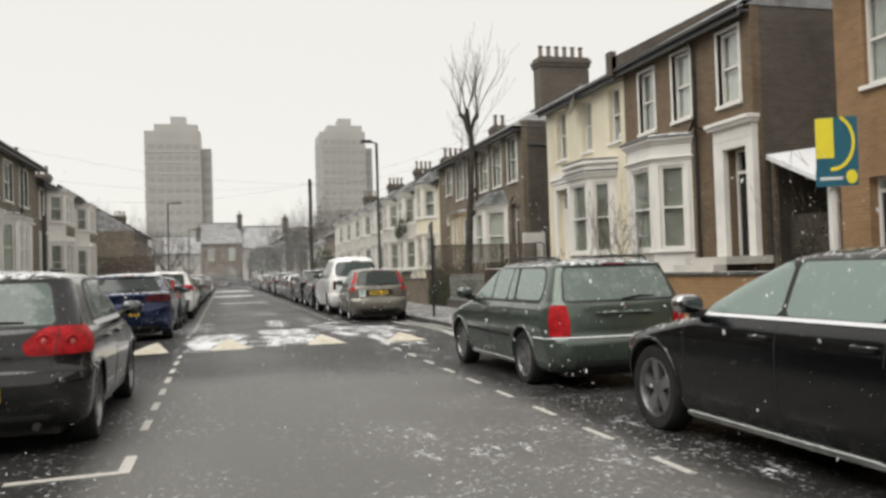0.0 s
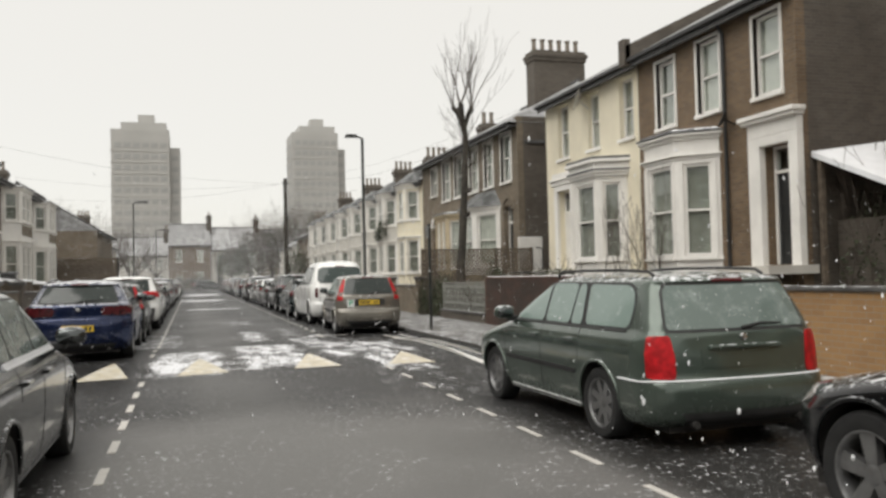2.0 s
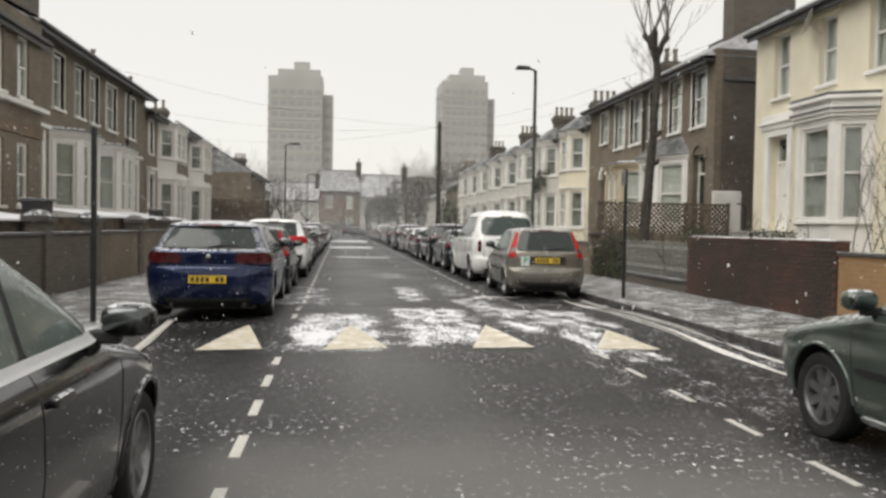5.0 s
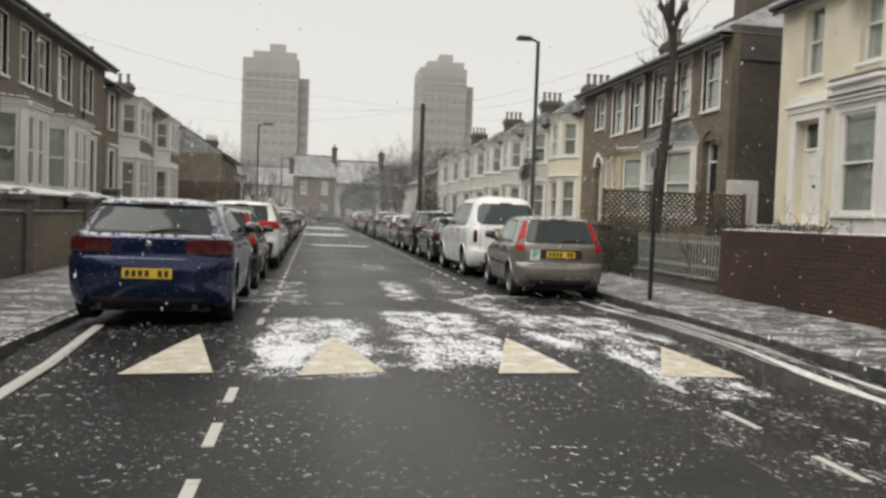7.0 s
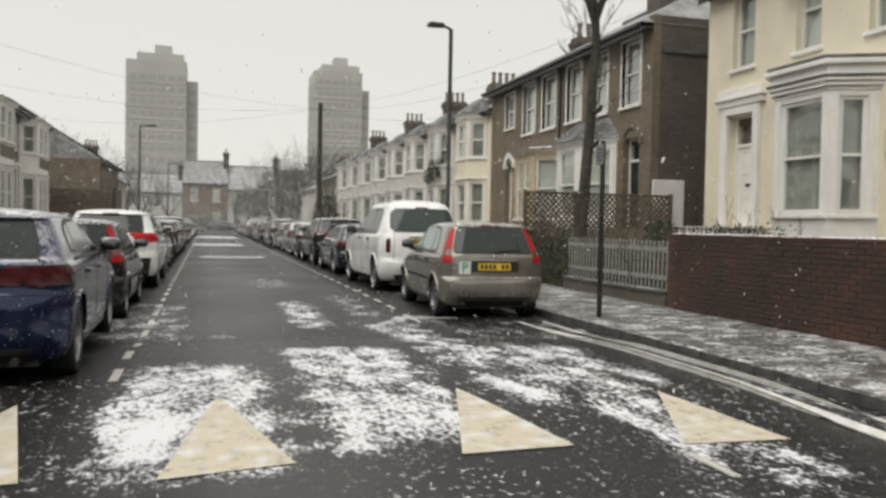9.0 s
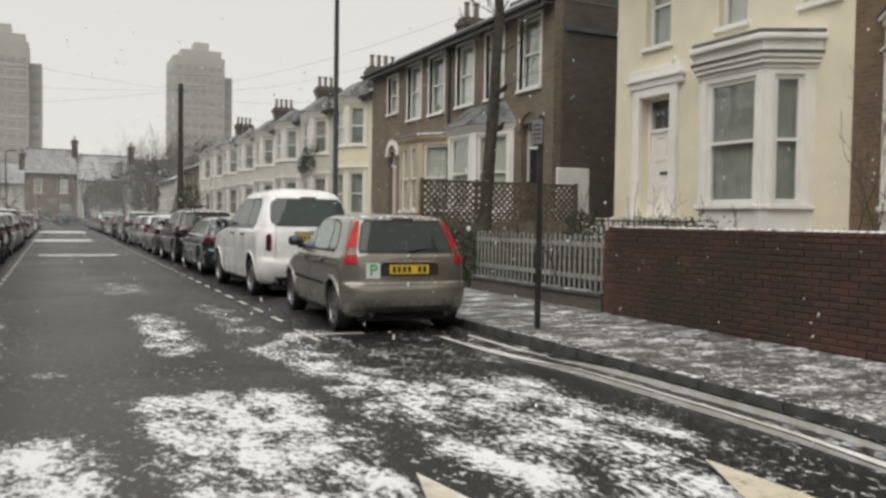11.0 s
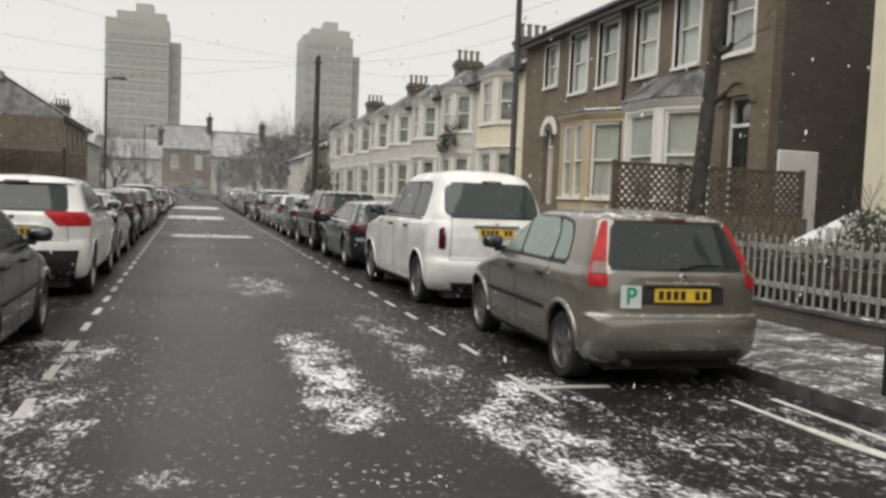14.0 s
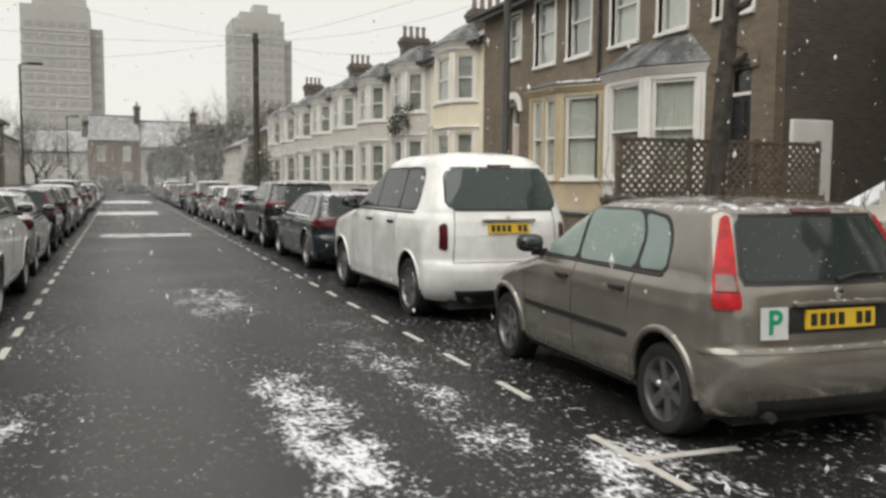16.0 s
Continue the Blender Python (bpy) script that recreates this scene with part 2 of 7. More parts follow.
def loose_brick(name, one, two):
    """Single bricks: each its own tint, soot in broad stains, wet sheen."""
    m, t, p = nodes(name)
    o = t.nodes.new("ShaderNodeObjectInfo")
    col = mixed(t, o.outputs["Random"], one, two)
    soot = span(t, grain(t, 0.8, 6, 0.65, world_space=True), 0.34, 0.62)
    col = mixed(t, maths(t, "MULTIPLY", soot, 0.85), col, (0.028, 0.024, 0.018))
    fine = grain(t, 40, 4, 0.65, world_space=True)
    col = mixed(t, maths(t, "MULTIPLY", span(t, fine, 0.5, 0.8), 0.35), col, [min(1, v * 1.6) for v in one])
    t.links.new(col, p.inputs["Base Color"])
    t.links.new(maths(t, "MULTIPLY_ADD", fine, 0.3, 0.45), p.inputs["Roughness"])
    bumped(t, p, fine, 0.5, 0.006)
    return m


def road_paint(name, colour, worn=0.3, snow=0.3):
    m, t, p = nodes(name)
    w = span(t, grain(t, 14, 6, 0.7, world_space=True), 0.62 - 0.2 * worn, 0.72)
    col = mixed(t, maths(t, "MULTIPLY", w, worn), colour, (0.07, 0.07, 0.065))
    f = span(t, grain(t, 7, 6, 0.7, world_space=True), 0.66 - 0.25 * snow, 0.72)
    col = mixed(t, maths(t, "MULTIPLY", f, 0.8), col, SNOW)
    t.links.new(col, p.inputs["Base Color"])
    p.inputs["Roughness"].default_value = 0.5
    bumped(t, p, w, 0.2, 0.004)
    return m


BROWN = brickwork("brown_stock_brick", (0.195, 0.13, 0.074), (0.135, 0.092, 0.057), (0.19, 0.17, 0.14), 0.3)
DARK = brickwork("sooty_brick", (0.118, 0.098, 0.078), (0.085, 0.072, 0.06), (0.135, 0.124, 0.106), 0.3)
UMBER = brickwork("umber_brick", (0.20, 0.16, 0.112), (0.15, 0.12, 0.086), (0.19, 0.172, 0.143), 0.3)
BUFF = brickwork("buff_brick", (0.24, 0.17, 0.10), (0.19, 0.135, 0.08), (0.22, 0.2, 0.17), 0.2)
ORANGE = brickwork("orange_brick", (0.34, 0.20, 0.09), (0.27, 0.15, 0.07), (0.26, 0.23, 0.19), 0.2)
RED = brickwork("red_brick", (0.12, 0.050, 0.030), (0.062, 0.033, 0.022), (0.10, 0.075, 0.06), 0.5, 0.6)
TAN = brickwork("tan_brick", (0.36, 0.21, 0.09), (0.30, 0.17, 0.075), (0.28, 0.23, 0.17), 0.2, 0.3)
CREAM = plain("cream_stucco", (0.75, 0.69, 0.54), 0.75, vary=0.08, scale=0.8, bump=0.2)
WHITE = plain("white_paint", (0.78, 0.76, 0.72), 0.55, vary=0.07, scale=1.5, bump=0.1)
GREYWHITE = plain("weathered_white_render", (0.54, 0.52, 0.475), 0.75, vary=0.12, scale=1.1, bump=0.2)
STONE = plain("buff_stone", (0.5, 0.42, 0.29), 0.75, vary=0.12, scale=1.5, bump=0.25)
# far towers and flats: haze put into the pale wall and glazing colours
CONCRETE = plain("hazed_concrete", (0.45, 0.445, 0.425), 0.85, vary=0.05, scale=0.12, bump=0.0)
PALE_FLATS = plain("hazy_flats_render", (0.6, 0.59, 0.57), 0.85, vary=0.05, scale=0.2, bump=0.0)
BANDS = plain("hazed_glazing", (0.38, 0.38, 0.37), 0.6, vary=0.2, scale=0.4, bump=0.0)
SLATE = slate("wet_slate", (0.075, 0.073, 0.070), 0.5)
SLATE_BAY = slate("dark_bay_slate", (0.03, 0.032, 0.03), 0.25)
SLATE_SNOWY = slate("snowy_slate", (0.12, 0.118, 0.114), 0.72)
LEAD = plain("lead_flashing", (0.10, 0.10, 0.10), 0.5, vary=0.3, snow=0.5)
GUTTER = plain("black_iron", (0.02, 0.02, 0.02), 0.45, vary=0.3, snow=0.15)
POLE = plain("dark_green_steel", (0.022, 0.024, 0.022), 0.4, vary=0.3, scale=5)
TIMBER = plain("weathered_timber", (0.12, 0.095, 0.07), 0.8, vary=0.35, scale=6, bump=0.4, snow=0.1)
PALE_WOOD = plain("grey_painted_paling", (0.30, 0.30, 0.275), 0.7, vary=0.3, scale=8, bump=0.3, snow=0.3)
BARK = plain("bark", (0.048, 0.042, 0.034), 0.9, vary=0.45, scale=7, bump=0.8, fine=30)
TWIG = plain("twigs", (0.075, 0.06, 0.048), 0.9, vary=0.3, scale=7, bump=0)
LEAF = plain("hedge_leaves", (0.055, 0.065, 0.035), 0.7, vary=0.5, scale=4, bump=0, snow=0.06)
EVERGREEN = plain("evergreen_leaves", (0.06, 0.068, 0.045), 0.8, vary=0.4, scale=3, bump=0)
SOIL = plain("garden_soil", (0.08, 0.065, 0.045), 0.95, vary=0.4, scale=2, bump=0.6, snow=0.22)
TERRACOTTA = plain("terracotta", (0.185, 0.155, 0.125), 0.8, vary=0.25, scale=6)
KERB = plain("granite_kerb", (0.085, 0.082, 0.078), 0.6, vary=0.35, scale=5, bump=0.4, snow=0.3)
GLASS = window_glass()
CURTAIN = plain("net_curtain", (0.72, 0.70, 0.66), 0.9, vary=0.1, scale=6)
BLIND = plain("grey_blind", (0.42, 0.41, 0.38), 0.9, vary=0.15, scale=4)
# dark base puts the dimness of rooms behind windows into the colour
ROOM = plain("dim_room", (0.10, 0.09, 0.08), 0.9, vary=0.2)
BLACK_DOOR = plain("black_door_paint", (0.025, 0.026, 0.026), 0.35, vary=0.2)
PINK_DOOR = plain("pale_pink_door", (0.62, 0.5, 0.46), 0.5, vary=0.06)
ASPHALT = asphalt()
PAVING = paving("paving_slabs", (0.10, 0.095, 0.086), 0.50)
WALL_BRICK = loose_brick("red_wall_brick", (0.088, 0.041, 0.028), (0.052, 0.030, 0.023))
JOINTS = paving("paving_bed", (0.10, 0.095, 0.086), 0.52)
LINE = road_paint("white_line_paint", (0.56, 0.54, 0.50), 0.55, 0.3)
TRIANGLE = road_paint("cream_marking", (0.60, 0.54, 0.41), 0.75, 0.8)
YELLOW_LINE = road_paint("yellow_line_paint", (0.56, 0.53, 0.45), 0.6, 1.5)
SNOW_MAT = plain("snow", SNOW, 0.8, vary=0.04, bump=0.3)
RUBBER = plain("tyre_rubber", (0.016, 0.016, 0.016), 0.8, vary=0.3, scale=12, bump=0.2)
SILL = plain("slushy_sill", (0.42, 0.43, 0.42), 0.6, vary=0.3, scale=9, bump=0.3)
ALLOY = plain("alloy", (0.30, 0.30, 0.30), 0.35, 0.85, vary=0.2, scale=8, bump=0)
HUB = plain("brake_dust", (0.03, 0.028, 0.026), 0.7, vary=0.3)
TRIM = plain("black_plastic", (0.022, 0.022, 0.022), 0.55, vary=0.3, scale=9)
MIRROR = plain("dim_mirror", (0.13, 0.14, 0.14), 0.15, 1.0, vary=0.2, scale=12, bump=0)
CHROME = plain("chrome", (0.62, 0.62, 0.62), 0.15, 1.0, vary=0.05, bump=0)
RED_LENS = plain("red_lens", (0.43, 0.011, 0.015), 0.4, vary=0.35, scale=14, bump=0)
RED_LENS.node_tree.nodes["Principled BSDF"].inputs["Specular IOR Level"].default_value = 0.25
DIM_LENS = plain("dark_red_lens", (0.075, 0.006, 0.009), 0.2, vary=0.4, scale=14, bump=0, coat=0.4)
SMOKE_LENS = plain("smoked_lens", (0.10, 0.035, 0.022), 0.2, vary=0.3, scale=14, bump=0, coat=0.4)
PINK_LENS = plain("pink_lens", (0.50, 0.13, 0.11), 0.3, vary=0.2, scale=14, bump=0)
CLEAR_LENS = plain("clear_lens", (0.55, 0.52, 0.5), 0.1, vary=0.15, scale=12, bump=0, coat=1.0)
PLATE = plain("yellow_plate", (0.78, 0.52, 0.04), 0.35, vary=0.05)
INK = plain("black_ink", (0.02, 0.02, 0.02), 0.5, vary=0.05)
SIGN_WHITE = plain("sign_white", (0.66, 0.68, 0.67), 0.4, vary=0.05)
SIGN_GREY = plain("sign_grey", (0.20, 0.205, 0.205), 0.5, vary=0.15, scale=9)
SIGN_GREEN = plain("sign_green", (0.01, 0.33, 0.16), 0.4, vary=0.05)
SIGN_TEAL = plain("board_teal", (0.004, 0.10, 0.15), 0.4, vary=0.08)
SIGN_YELLOW = plain("board_yellow", (0.80, 0.68, 0.03), 0.4, vary=0.05)
# greenish panes are opaque; their pale base includes reflected sky as colour
GREENISH = car_glass("greenish_car_glass", (0.22, 0.285, 0.26), 0.6)
DARKGLASS = car_glass("dark_car_glass", (0.026, 0.034, 0.031), 0.25)
CABGLASS = car_glass("tinted_cab_glass", (0.045, 0.062, 0.058), 0.3)
FROSTED = car_glass("frosted_car_glass", (0.14, 0.175, 0.16), 0.85)


# ---- mesh helpers ----
class Shape:
    """Collects vertices and faces of one mesh."""

    def __init__(self):
        self.v, self.f = [], []

    def put(self, verts, faces, m=None):
        n = len(self.v)
        self.v += [tuple(m @ Vector(p)) for p in verts] if m else [tuple(p) for p in verts]
        self.f += [[n + i for i in face] for face in faces]
        return self

    def box(self, x0, x1, y0, y1, z0, z1, m=None):
        p = [(x, y, z) for z in (z0, z1) for y in (y0, y1) for x in (x0, x1)]
        return self.put(p, [(0, 2, 3, 1), (4, 5, 7, 6), (0, 1, 5, 4), (2, 6, 7, 3), (0, 4, 6, 2), (1, 3, 7, 5)], m)

    def prism(self, outline, z0, z1, m=None, inset=0.0):
        """An outline in x, y (counterclockwise) raised from z0 to z1."""
        n = len(outline)
        cx, cy = sum(p[0] for p in outline) / n, sum(p[1] for p in outline) / n
        top = [(x + (cx - x) * inset, y + (cy - y) * inset, z1) for x, y in outline]
        faces = [list(range(n))[::-1], [n + i for i in range(n)]] + [(i, (i + 1) % n, n + (i + 1) % n, n + i) for i in range(n)]
        return self.put([(x, y, z0) for x, y in outline] + top, faces, m)

    def tube(self, points, radii, sides=6):
        n0, rings = len(self.v), len(points)
        for i, p in enumerate(points):
            p = Vector(p)
            d = (Vector(points[min(i + 1, rings - 1)]) - Vector(points[max(i - 1, 0)])).normalized()
            a = d.cross(Vector((0.31, 0.77, 0.55))).normalized()
            b = d.cross(a)
            r = radii[i]
            self.v += [tuple(p + r * (math.cos(k * math.tau / sides) * a + math.sin(k * math.tau / sides) * b)) for k in range(sides)]
        for i in range(rings - 1):
            for k in range(sides):
                a, b = n0 + i * sides + k, n0 + i * sides + (k + 1) % sides
                self.f.append([a, b, b + sides, a + sides])
        self.f.append([n0 + k for k in range(sides)][::-1])
        self.f.append([n0 + (rings - 1) * sides + k for k in range(sides)])
        return self

    def lathe(self, profile, sides=24, m=None):
        """A profile of (radius, x) turned round the x axis."""
        n = len(profile)
        verts = [(x, r * math.cos(k * math.tau / sides), r * math.sin(k * math.tau / sides)) for k in range(sides) for r, x in profile]
        faces = [(k * n + i, k * n + i + 1, (k + 1) % sides * n + i + 1, (k + 1) % sides * n + i) for k in range(sides) for i in range(n - 1)]
        return self.put(verts, faces, m)

    def weld(self):
        """Joins vertices that share a place."""
        seen, order, verts = {}, [], []
        for p in self.v:
            key = tuple(round(q, 4) for q in p)
            if key not in seen:
                seen[key] = len(verts)
                verts.append(p)
            order.append(seen[key])
        self.v, self.f = verts, [[order[i] for i in f] for f in self.f]
        return self

    def mesh(self, name, materials, smooth=0.0):
        me = bpy.data.meshes.new(name)
        me.from_pydata(self.v, [], self.f)
        me.update()
        for mt in materials if isinstance(materials, (list, tuple)) else [materials]:
            me.materials.append(mt)
        if smooth:
            me.polygons.foreach_set("use_smooth", [True] * len(me.polygons))
            me.set_sharp_from_angle(angle=radians(smooth))
        return me


def part(name, shape, material, parent=None, label="", smooth=0.0, at=None, bevel=0.0):
    data = shape if isinstance(shape, bpy.types.Mesh) else shape.mesh(name, material, smooth)
    ob = new(name, data)
    if parent:
        ob.parent = parent
    if at is not None:
        ob.matrix_local = at
    if bevel:
        b = ob.modifiers.new("bevel", "BEVEL")
        b.width, b.segments, b.limit_method = bevel, 2, "ANGLE"
    if label:
        ob["label"] = label
    return ob


def thing(name, label, category, group="", kind="", at=None):
    ob = tagged(new(name), label, category, group, kind)
    ob.empty_display_size = 0.2
    if at is not None:
        ob.matrix_world = at
    return ob


def letters(name, text, size, material, parent, at):
    c = bpy.data.curves.new(name, "FONT")
    c.body, c.size, c.align_x, c.align_y, c.extrude = text, size, "CENTER", "CENTER", 0.002
    c.offset = 0.004
    tmp = bpy.data.objects.new(name, c)
    scene.collection.objects.link(tmp)
    bpy.context.view_layer.update()
    me = bpy.data.meshes.new_from_object(tmp.evaluated_get(bpy.context.evaluated_depsgraph_get()))
    bpy.data.objects.remove(tmp)
    me.materials.clear()
    me.materials.append(material)
    return part(name, me, material, parent, at=at)


# ---- ground, road, pavements ----
def hump(y):
    """Height of the road: flat, with a rounded speed hump."""
    h = 0.0
    for a, b, c, d in ((17.1, 19.0, 20.6, 22.4),):
        if a < y < b:
            h = 0.10 * math.sin((y - a) / (b - a) * math.pi / 2) ** 1.2
        elif b <= y <= c:
            h = 0.10
        elif c < y < d:
            h = 0.10 * math.cos((y - c) / (d - c) * math.pi / 2)
    return h


KERB_R, KERB_L, WALL_R, WALL_L, FRONT_R, FRONT_L = 5.40, -2.70, 7.75, -5.15, 12.35, -9.0

tagged(part("ground", Shape().box(-1500, 1500, -900, 2100, -0.5, -0.05), SOIL), "snow-dusted earth under the whole street", "ground", kind="structure")
road = Shape()
ys = [-30 + 2 * i for i in range(23)] + [16 + 0.15 * i for i in range(48)] + [23.5 + 4 * i for i in range(28)]
xs = [-2.75, -1, 0.5, 2, 3.5, 5.42]
for y in ys:
    road.v += [(x, y, hump(y) * (1.0 if abs(x - 1.35) < 3.8 else 0.35) + 0.02 * (1 - ((x - 1.35) / 4.1) ** 2) - 0.02) for x in xs]
for i in range(len(ys) - 1):
    for k in range(len(xs) - 1):
        a = i * len(xs) + k
        road.f.append([a, a + 1, a + 1 + len(xs), a + len(xs)])
tagged(part("road", road, ASPHALT, smooth=60), "wet dark asphalt road with patchy slush and a speed hump", "road", kind="structure")
cross_road = Shape().box(-120, 120, 131.6, 139.5, -0.08, -0.004)
tagged(part("road_crossing", cross_road, ASPHALT), "wet asphalt side street crossing the far end", "road", kind="structure")


def road_z(x, y):
    return hump(y) * (1.0 if abs(x - 1.35) < 3.8 else 0.35) + 0.02 * (1 - ((x - 1.35) / 4.1) ** 2) - 0.02


def marking(name, outline, material, label, category, group="", lift=0.006):
    """A painted mark that follows the road, from an outline in x and y."""
    s = Shape()
    n = len(outline)
    s.put([(x, y, road_z(x, y) + lift) for x, y in outline] + [(x, y, road_z(x, y) - 0.004) for x, y in outline],
          [list(range(n))] + [(i, n + i, n + (i + 1) % n, (i + 1) % n) for i in range(n)])
    return tagged(part(name, s, material), label, category, group)


def dash(x, y0, y1, w=0.072, label="worn white dash of a parking bay line"):
    k = 4 if y1 - y0 > 1 else 2
    left = [(x - w / 2, y0 + (y1 - y0) * i / k) for i in range(k + 1)]
    marking("bay_dash", [(x + w / 2, p[1]) for p in left] + left[::-1], LINE, label, "road marking", "parking bay dashes")


for i in range(66):
    y = 7.98 - 0.02 + 1.16 * i
    if i == 0 or not 15.9 < y < 19.2:
        dash(-0.50 - 0.05 * min(1, i / 6), y, y + (0.55 if i else 0.05))
    elif y < 17:
        dash(-0.55, y, y + 0.5)
for i in range(13):
    y = 2.46 + 1.165 * i
    if y < 16.6:
        dash(3.05 + 0.01 * i, y, y + 0.5, 0.058)
for i in range(52):
    dash(3.28, 26.06 + 1.17 * i - 0.02, 26.06 + 1.17 * i + 0.52, 0.06)
marking("bay_line", [(-1.25, 7.36), (-0.45, 7.42), (-0.45, 7.98), (-0.54, 7.98), (-0.54, 7.5), (-1.25, 7.45)], LINE, "white corner line at the end of a parking bay", "road marking")
marking("bay_line", [(3.20, 24.1), (3.26, 24.1), (3.26, 24.57), (3.95, 24.54), (3.95, 24.61), (3.26, 24.64), (3.26, 25.1), (3.20, 25.1)], LINE, "white corner line at the end of a parking bay", "road marking")
marking("bay_line", [(-2.25, 15.9), (-2.13, 15.9), (-2.13, 17.5), (-2.2, 19.4), (-2.3, 19.4), (-2.25, 17.5)], LINE, "curved white line beside the kerb", "road marking")
for tri in (((-1.55, 17.10), (-0.78, 17.16), (-1.10, 18.75)), ((-0.08, 17.06), (0.70, 17.2), (0.27, 18.72)), ((1.72, 17.18), (2.50, 17.22), (2.15, 18.74)), ((3.25, 17.12), (4.08, 17.1), (3.80, 18.4))):
    a, b, c = [Vector(p) for p in tri]
    s = Shape()
    rows = 10
    for i in range(rows + 1):
        l, r = a.lerp(c, i / rows), b.lerp(c, i / rows)
        for p in (l, l.lerp(r, 0.5), r):
            s.v.append((p.x, p.y, road_z(p.x, p.y) + 0.009))
    for i in range(rows):
        for k in range(2):
            n = 3 * i + k
            s.f.append([n, n + 1, n + 4, n + 3])
    tagged(part("hump_triangle", s, TRIANGLE), "cream triangle painted on the speed hump, partly under snow", "road marking", "speed hump triangles")
for x, w in ((4.74, 0.05), (5.13, 0.055)):
    outline = [(x + w, 14.4 + 0.6 * i) for i in range(17)]
    marking("yellow_line", outline + [(x, p[1]) for p in outline[::-1]], YELLOW_LINE, "faded yellow no-parking line half under snow", "road marking", "double yellow line")

for side, k0, k1, wx in (("right", KERB_R, KERB_R + 0.15, WALL_R), ("left", KERB_L - 0.15, KERB_L, WALL_L)):
    lo, hi = (k1, wx + 0.3) if side == "right" else (wx - 0.3, k0)
    bed = tagged(part("pavement_" + side, Shape().box(lo, hi, -30, 131, -0.1, 0.085), JOINTS), "grey slab pavement under thin snow", "pavement", kind="structure")
    kerb = thing("kerb_" + side, "granite kerb stones edged with slush", "kerb", kind="structure")
    stone = Shape().prism([(k0 + 0.015, 0.01), (k1 - 0.005, 0.01), (k1 - 0.005, 0.9), (k0 + 0.015, 0.9)], -0.1, 0.075)
    stone.prism([(k0 + 0.015, 0.01), (k1 - 0.005, 0.01), (k1 - 0.005, 0.9), (k0 + 0.015, 0.9)], 0.075, 0.1, inset=0.02)
    me = stone.mesh("kerb_stone", KERB)
    for i in range(120):
        part("kerb_stone", me, KERB, kerb, at=pose(0, -8 + 0.91 * i, 0.0))

# ---- houses: local x runs along the front, y inwards, z up ----
cache = {}


def shared(key, make):
    if key not in cache:
        cache[key] = make()
    return cache[key]


def panel(shape, width, z0, z1, holes, thick, m=None):
    """A wall with openings that go through it; its front lies at y = 0."""
    xs = sorted({0.0, width, *[h[0] for h in holes], *[h[1] for h in holes]})
    zs = sorted({z0, z1, *[h[2] for h in holes], *[h[3] for h in holes]})
    inside = lambda x, z: any(h[0] < x < h[1] and h[2] < z < h[3] for h in holes)
    full = lambda i, k: 0 <= i < len(xs) - 1 and 0 <= k < len(zs) - 1 and not inside((xs[i] + xs[i + 1]) / 2, (zs[k] + zs[k + 1]) / 2)
    for i in range(len(xs) - 1):
        for k in range(len(zs) - 1):
            if not full(i, k):
                continue
            a, b, c, d = xs[i], xs[i + 1], zs[k], zs[k + 1]
            faces, p = [(0, 1, 2, 3), (7, 6, 5, 4)], [(a, 0, c), (b, 0, c), (b, 0, d), (a, 0, d), (a, thick, c), (b, thick, c), (b, thick, d), (a, thick, d)]
            if not full(i - 1, k):
                faces.append((0, 3, 7, 4))
            if not full(i + 1, k):
                faces.append((1, 5, 6, 2))
            if not full(i, k - 1):
                faces.append((0, 4, 5, 1))
            if not full(i, k + 1):
                faces.append((3, 2, 6, 7))
            shape.put(p, faces, m)


def window(parent, m, x0, x1, z0, z1, frame_mat=None, curtain=None, sill=True, bars=False, deep=0.1):
    """A timber sash window set back in its opening."""
    frame_mat = frame_mat or WHITE
    w, h = round(x1 - x0, 2), round(z1 - z0, 2)

    def make_frame():
        s, e, mid = Shape(), 0.075, h * 0.5
        runs = ((e, w / 2 - 0.018), (w / 2 + 0.018, w - e)) if bars else ((e, w - e),)
        panel(s, w, 0.0, h, [(p, q, c, d) for p, q in runs for c, d in ((0.085, mid - 0.028), (mid + 0.028, h - e))], 0.09, pose(0, deep, 0))
        s.weld()
        return s.mesh("window", frame_mat)
    ob = part("window", shared(("win", w, h, frame_mat.name, bars, deep), make_frame), frame_mat, parent, at=m @ pose(x0, 0, z0))
    for k in (0, 1):
        pane = shared(("pane", w, h, k, deep), lambda: Shape().box(0.06, w - 0.06, deep + 0.045 + 0.012 * k, deep + 0.05 + 0.012 * k, (0.08, h / 2 + 0.03)[k], (h / 2 - 0.03, h - 0.05)[k]).mesh("pane", GLASS))
        o = part("pane", pane, GLASS, ob)
        o.visible_shadow = False
    if sill:
        part("sill", shared(("sill", w), lambda: Shape().box(-0.08, w + 0.08, -0.09, deep + 0.02, -0.09, 0.0).mesh("sill", WHITE)), WHITE, ob, bevel=0.012)
    if curtain:
        def make_curtain():
            s, n = Shape(), 22
            for i in range(n):
                a, b = 0.03 + (w - 0.06) * i / n, 0.03 + (w - 0.06) * (i + 1) / n
                ya, yb = deep + 0.10 + 0.025 * (i % 2), deep + 0.10 + 0.025 * ((i + 1) % 2)
                s.put([(a, ya, 0.02), (b, yb, 0.02), (b, yb, h - 0.02), (a, ya, h - 0.02), (a, ya + .01, 0.02), (b, yb + .01, 0.02), (b, yb + .01, h - 0.02), (a, ya + .01, h - 0.02)], [(0, 1, 2, 3), (7, 6, 5, 4)])
            return s.mesh("curtain", curtain)
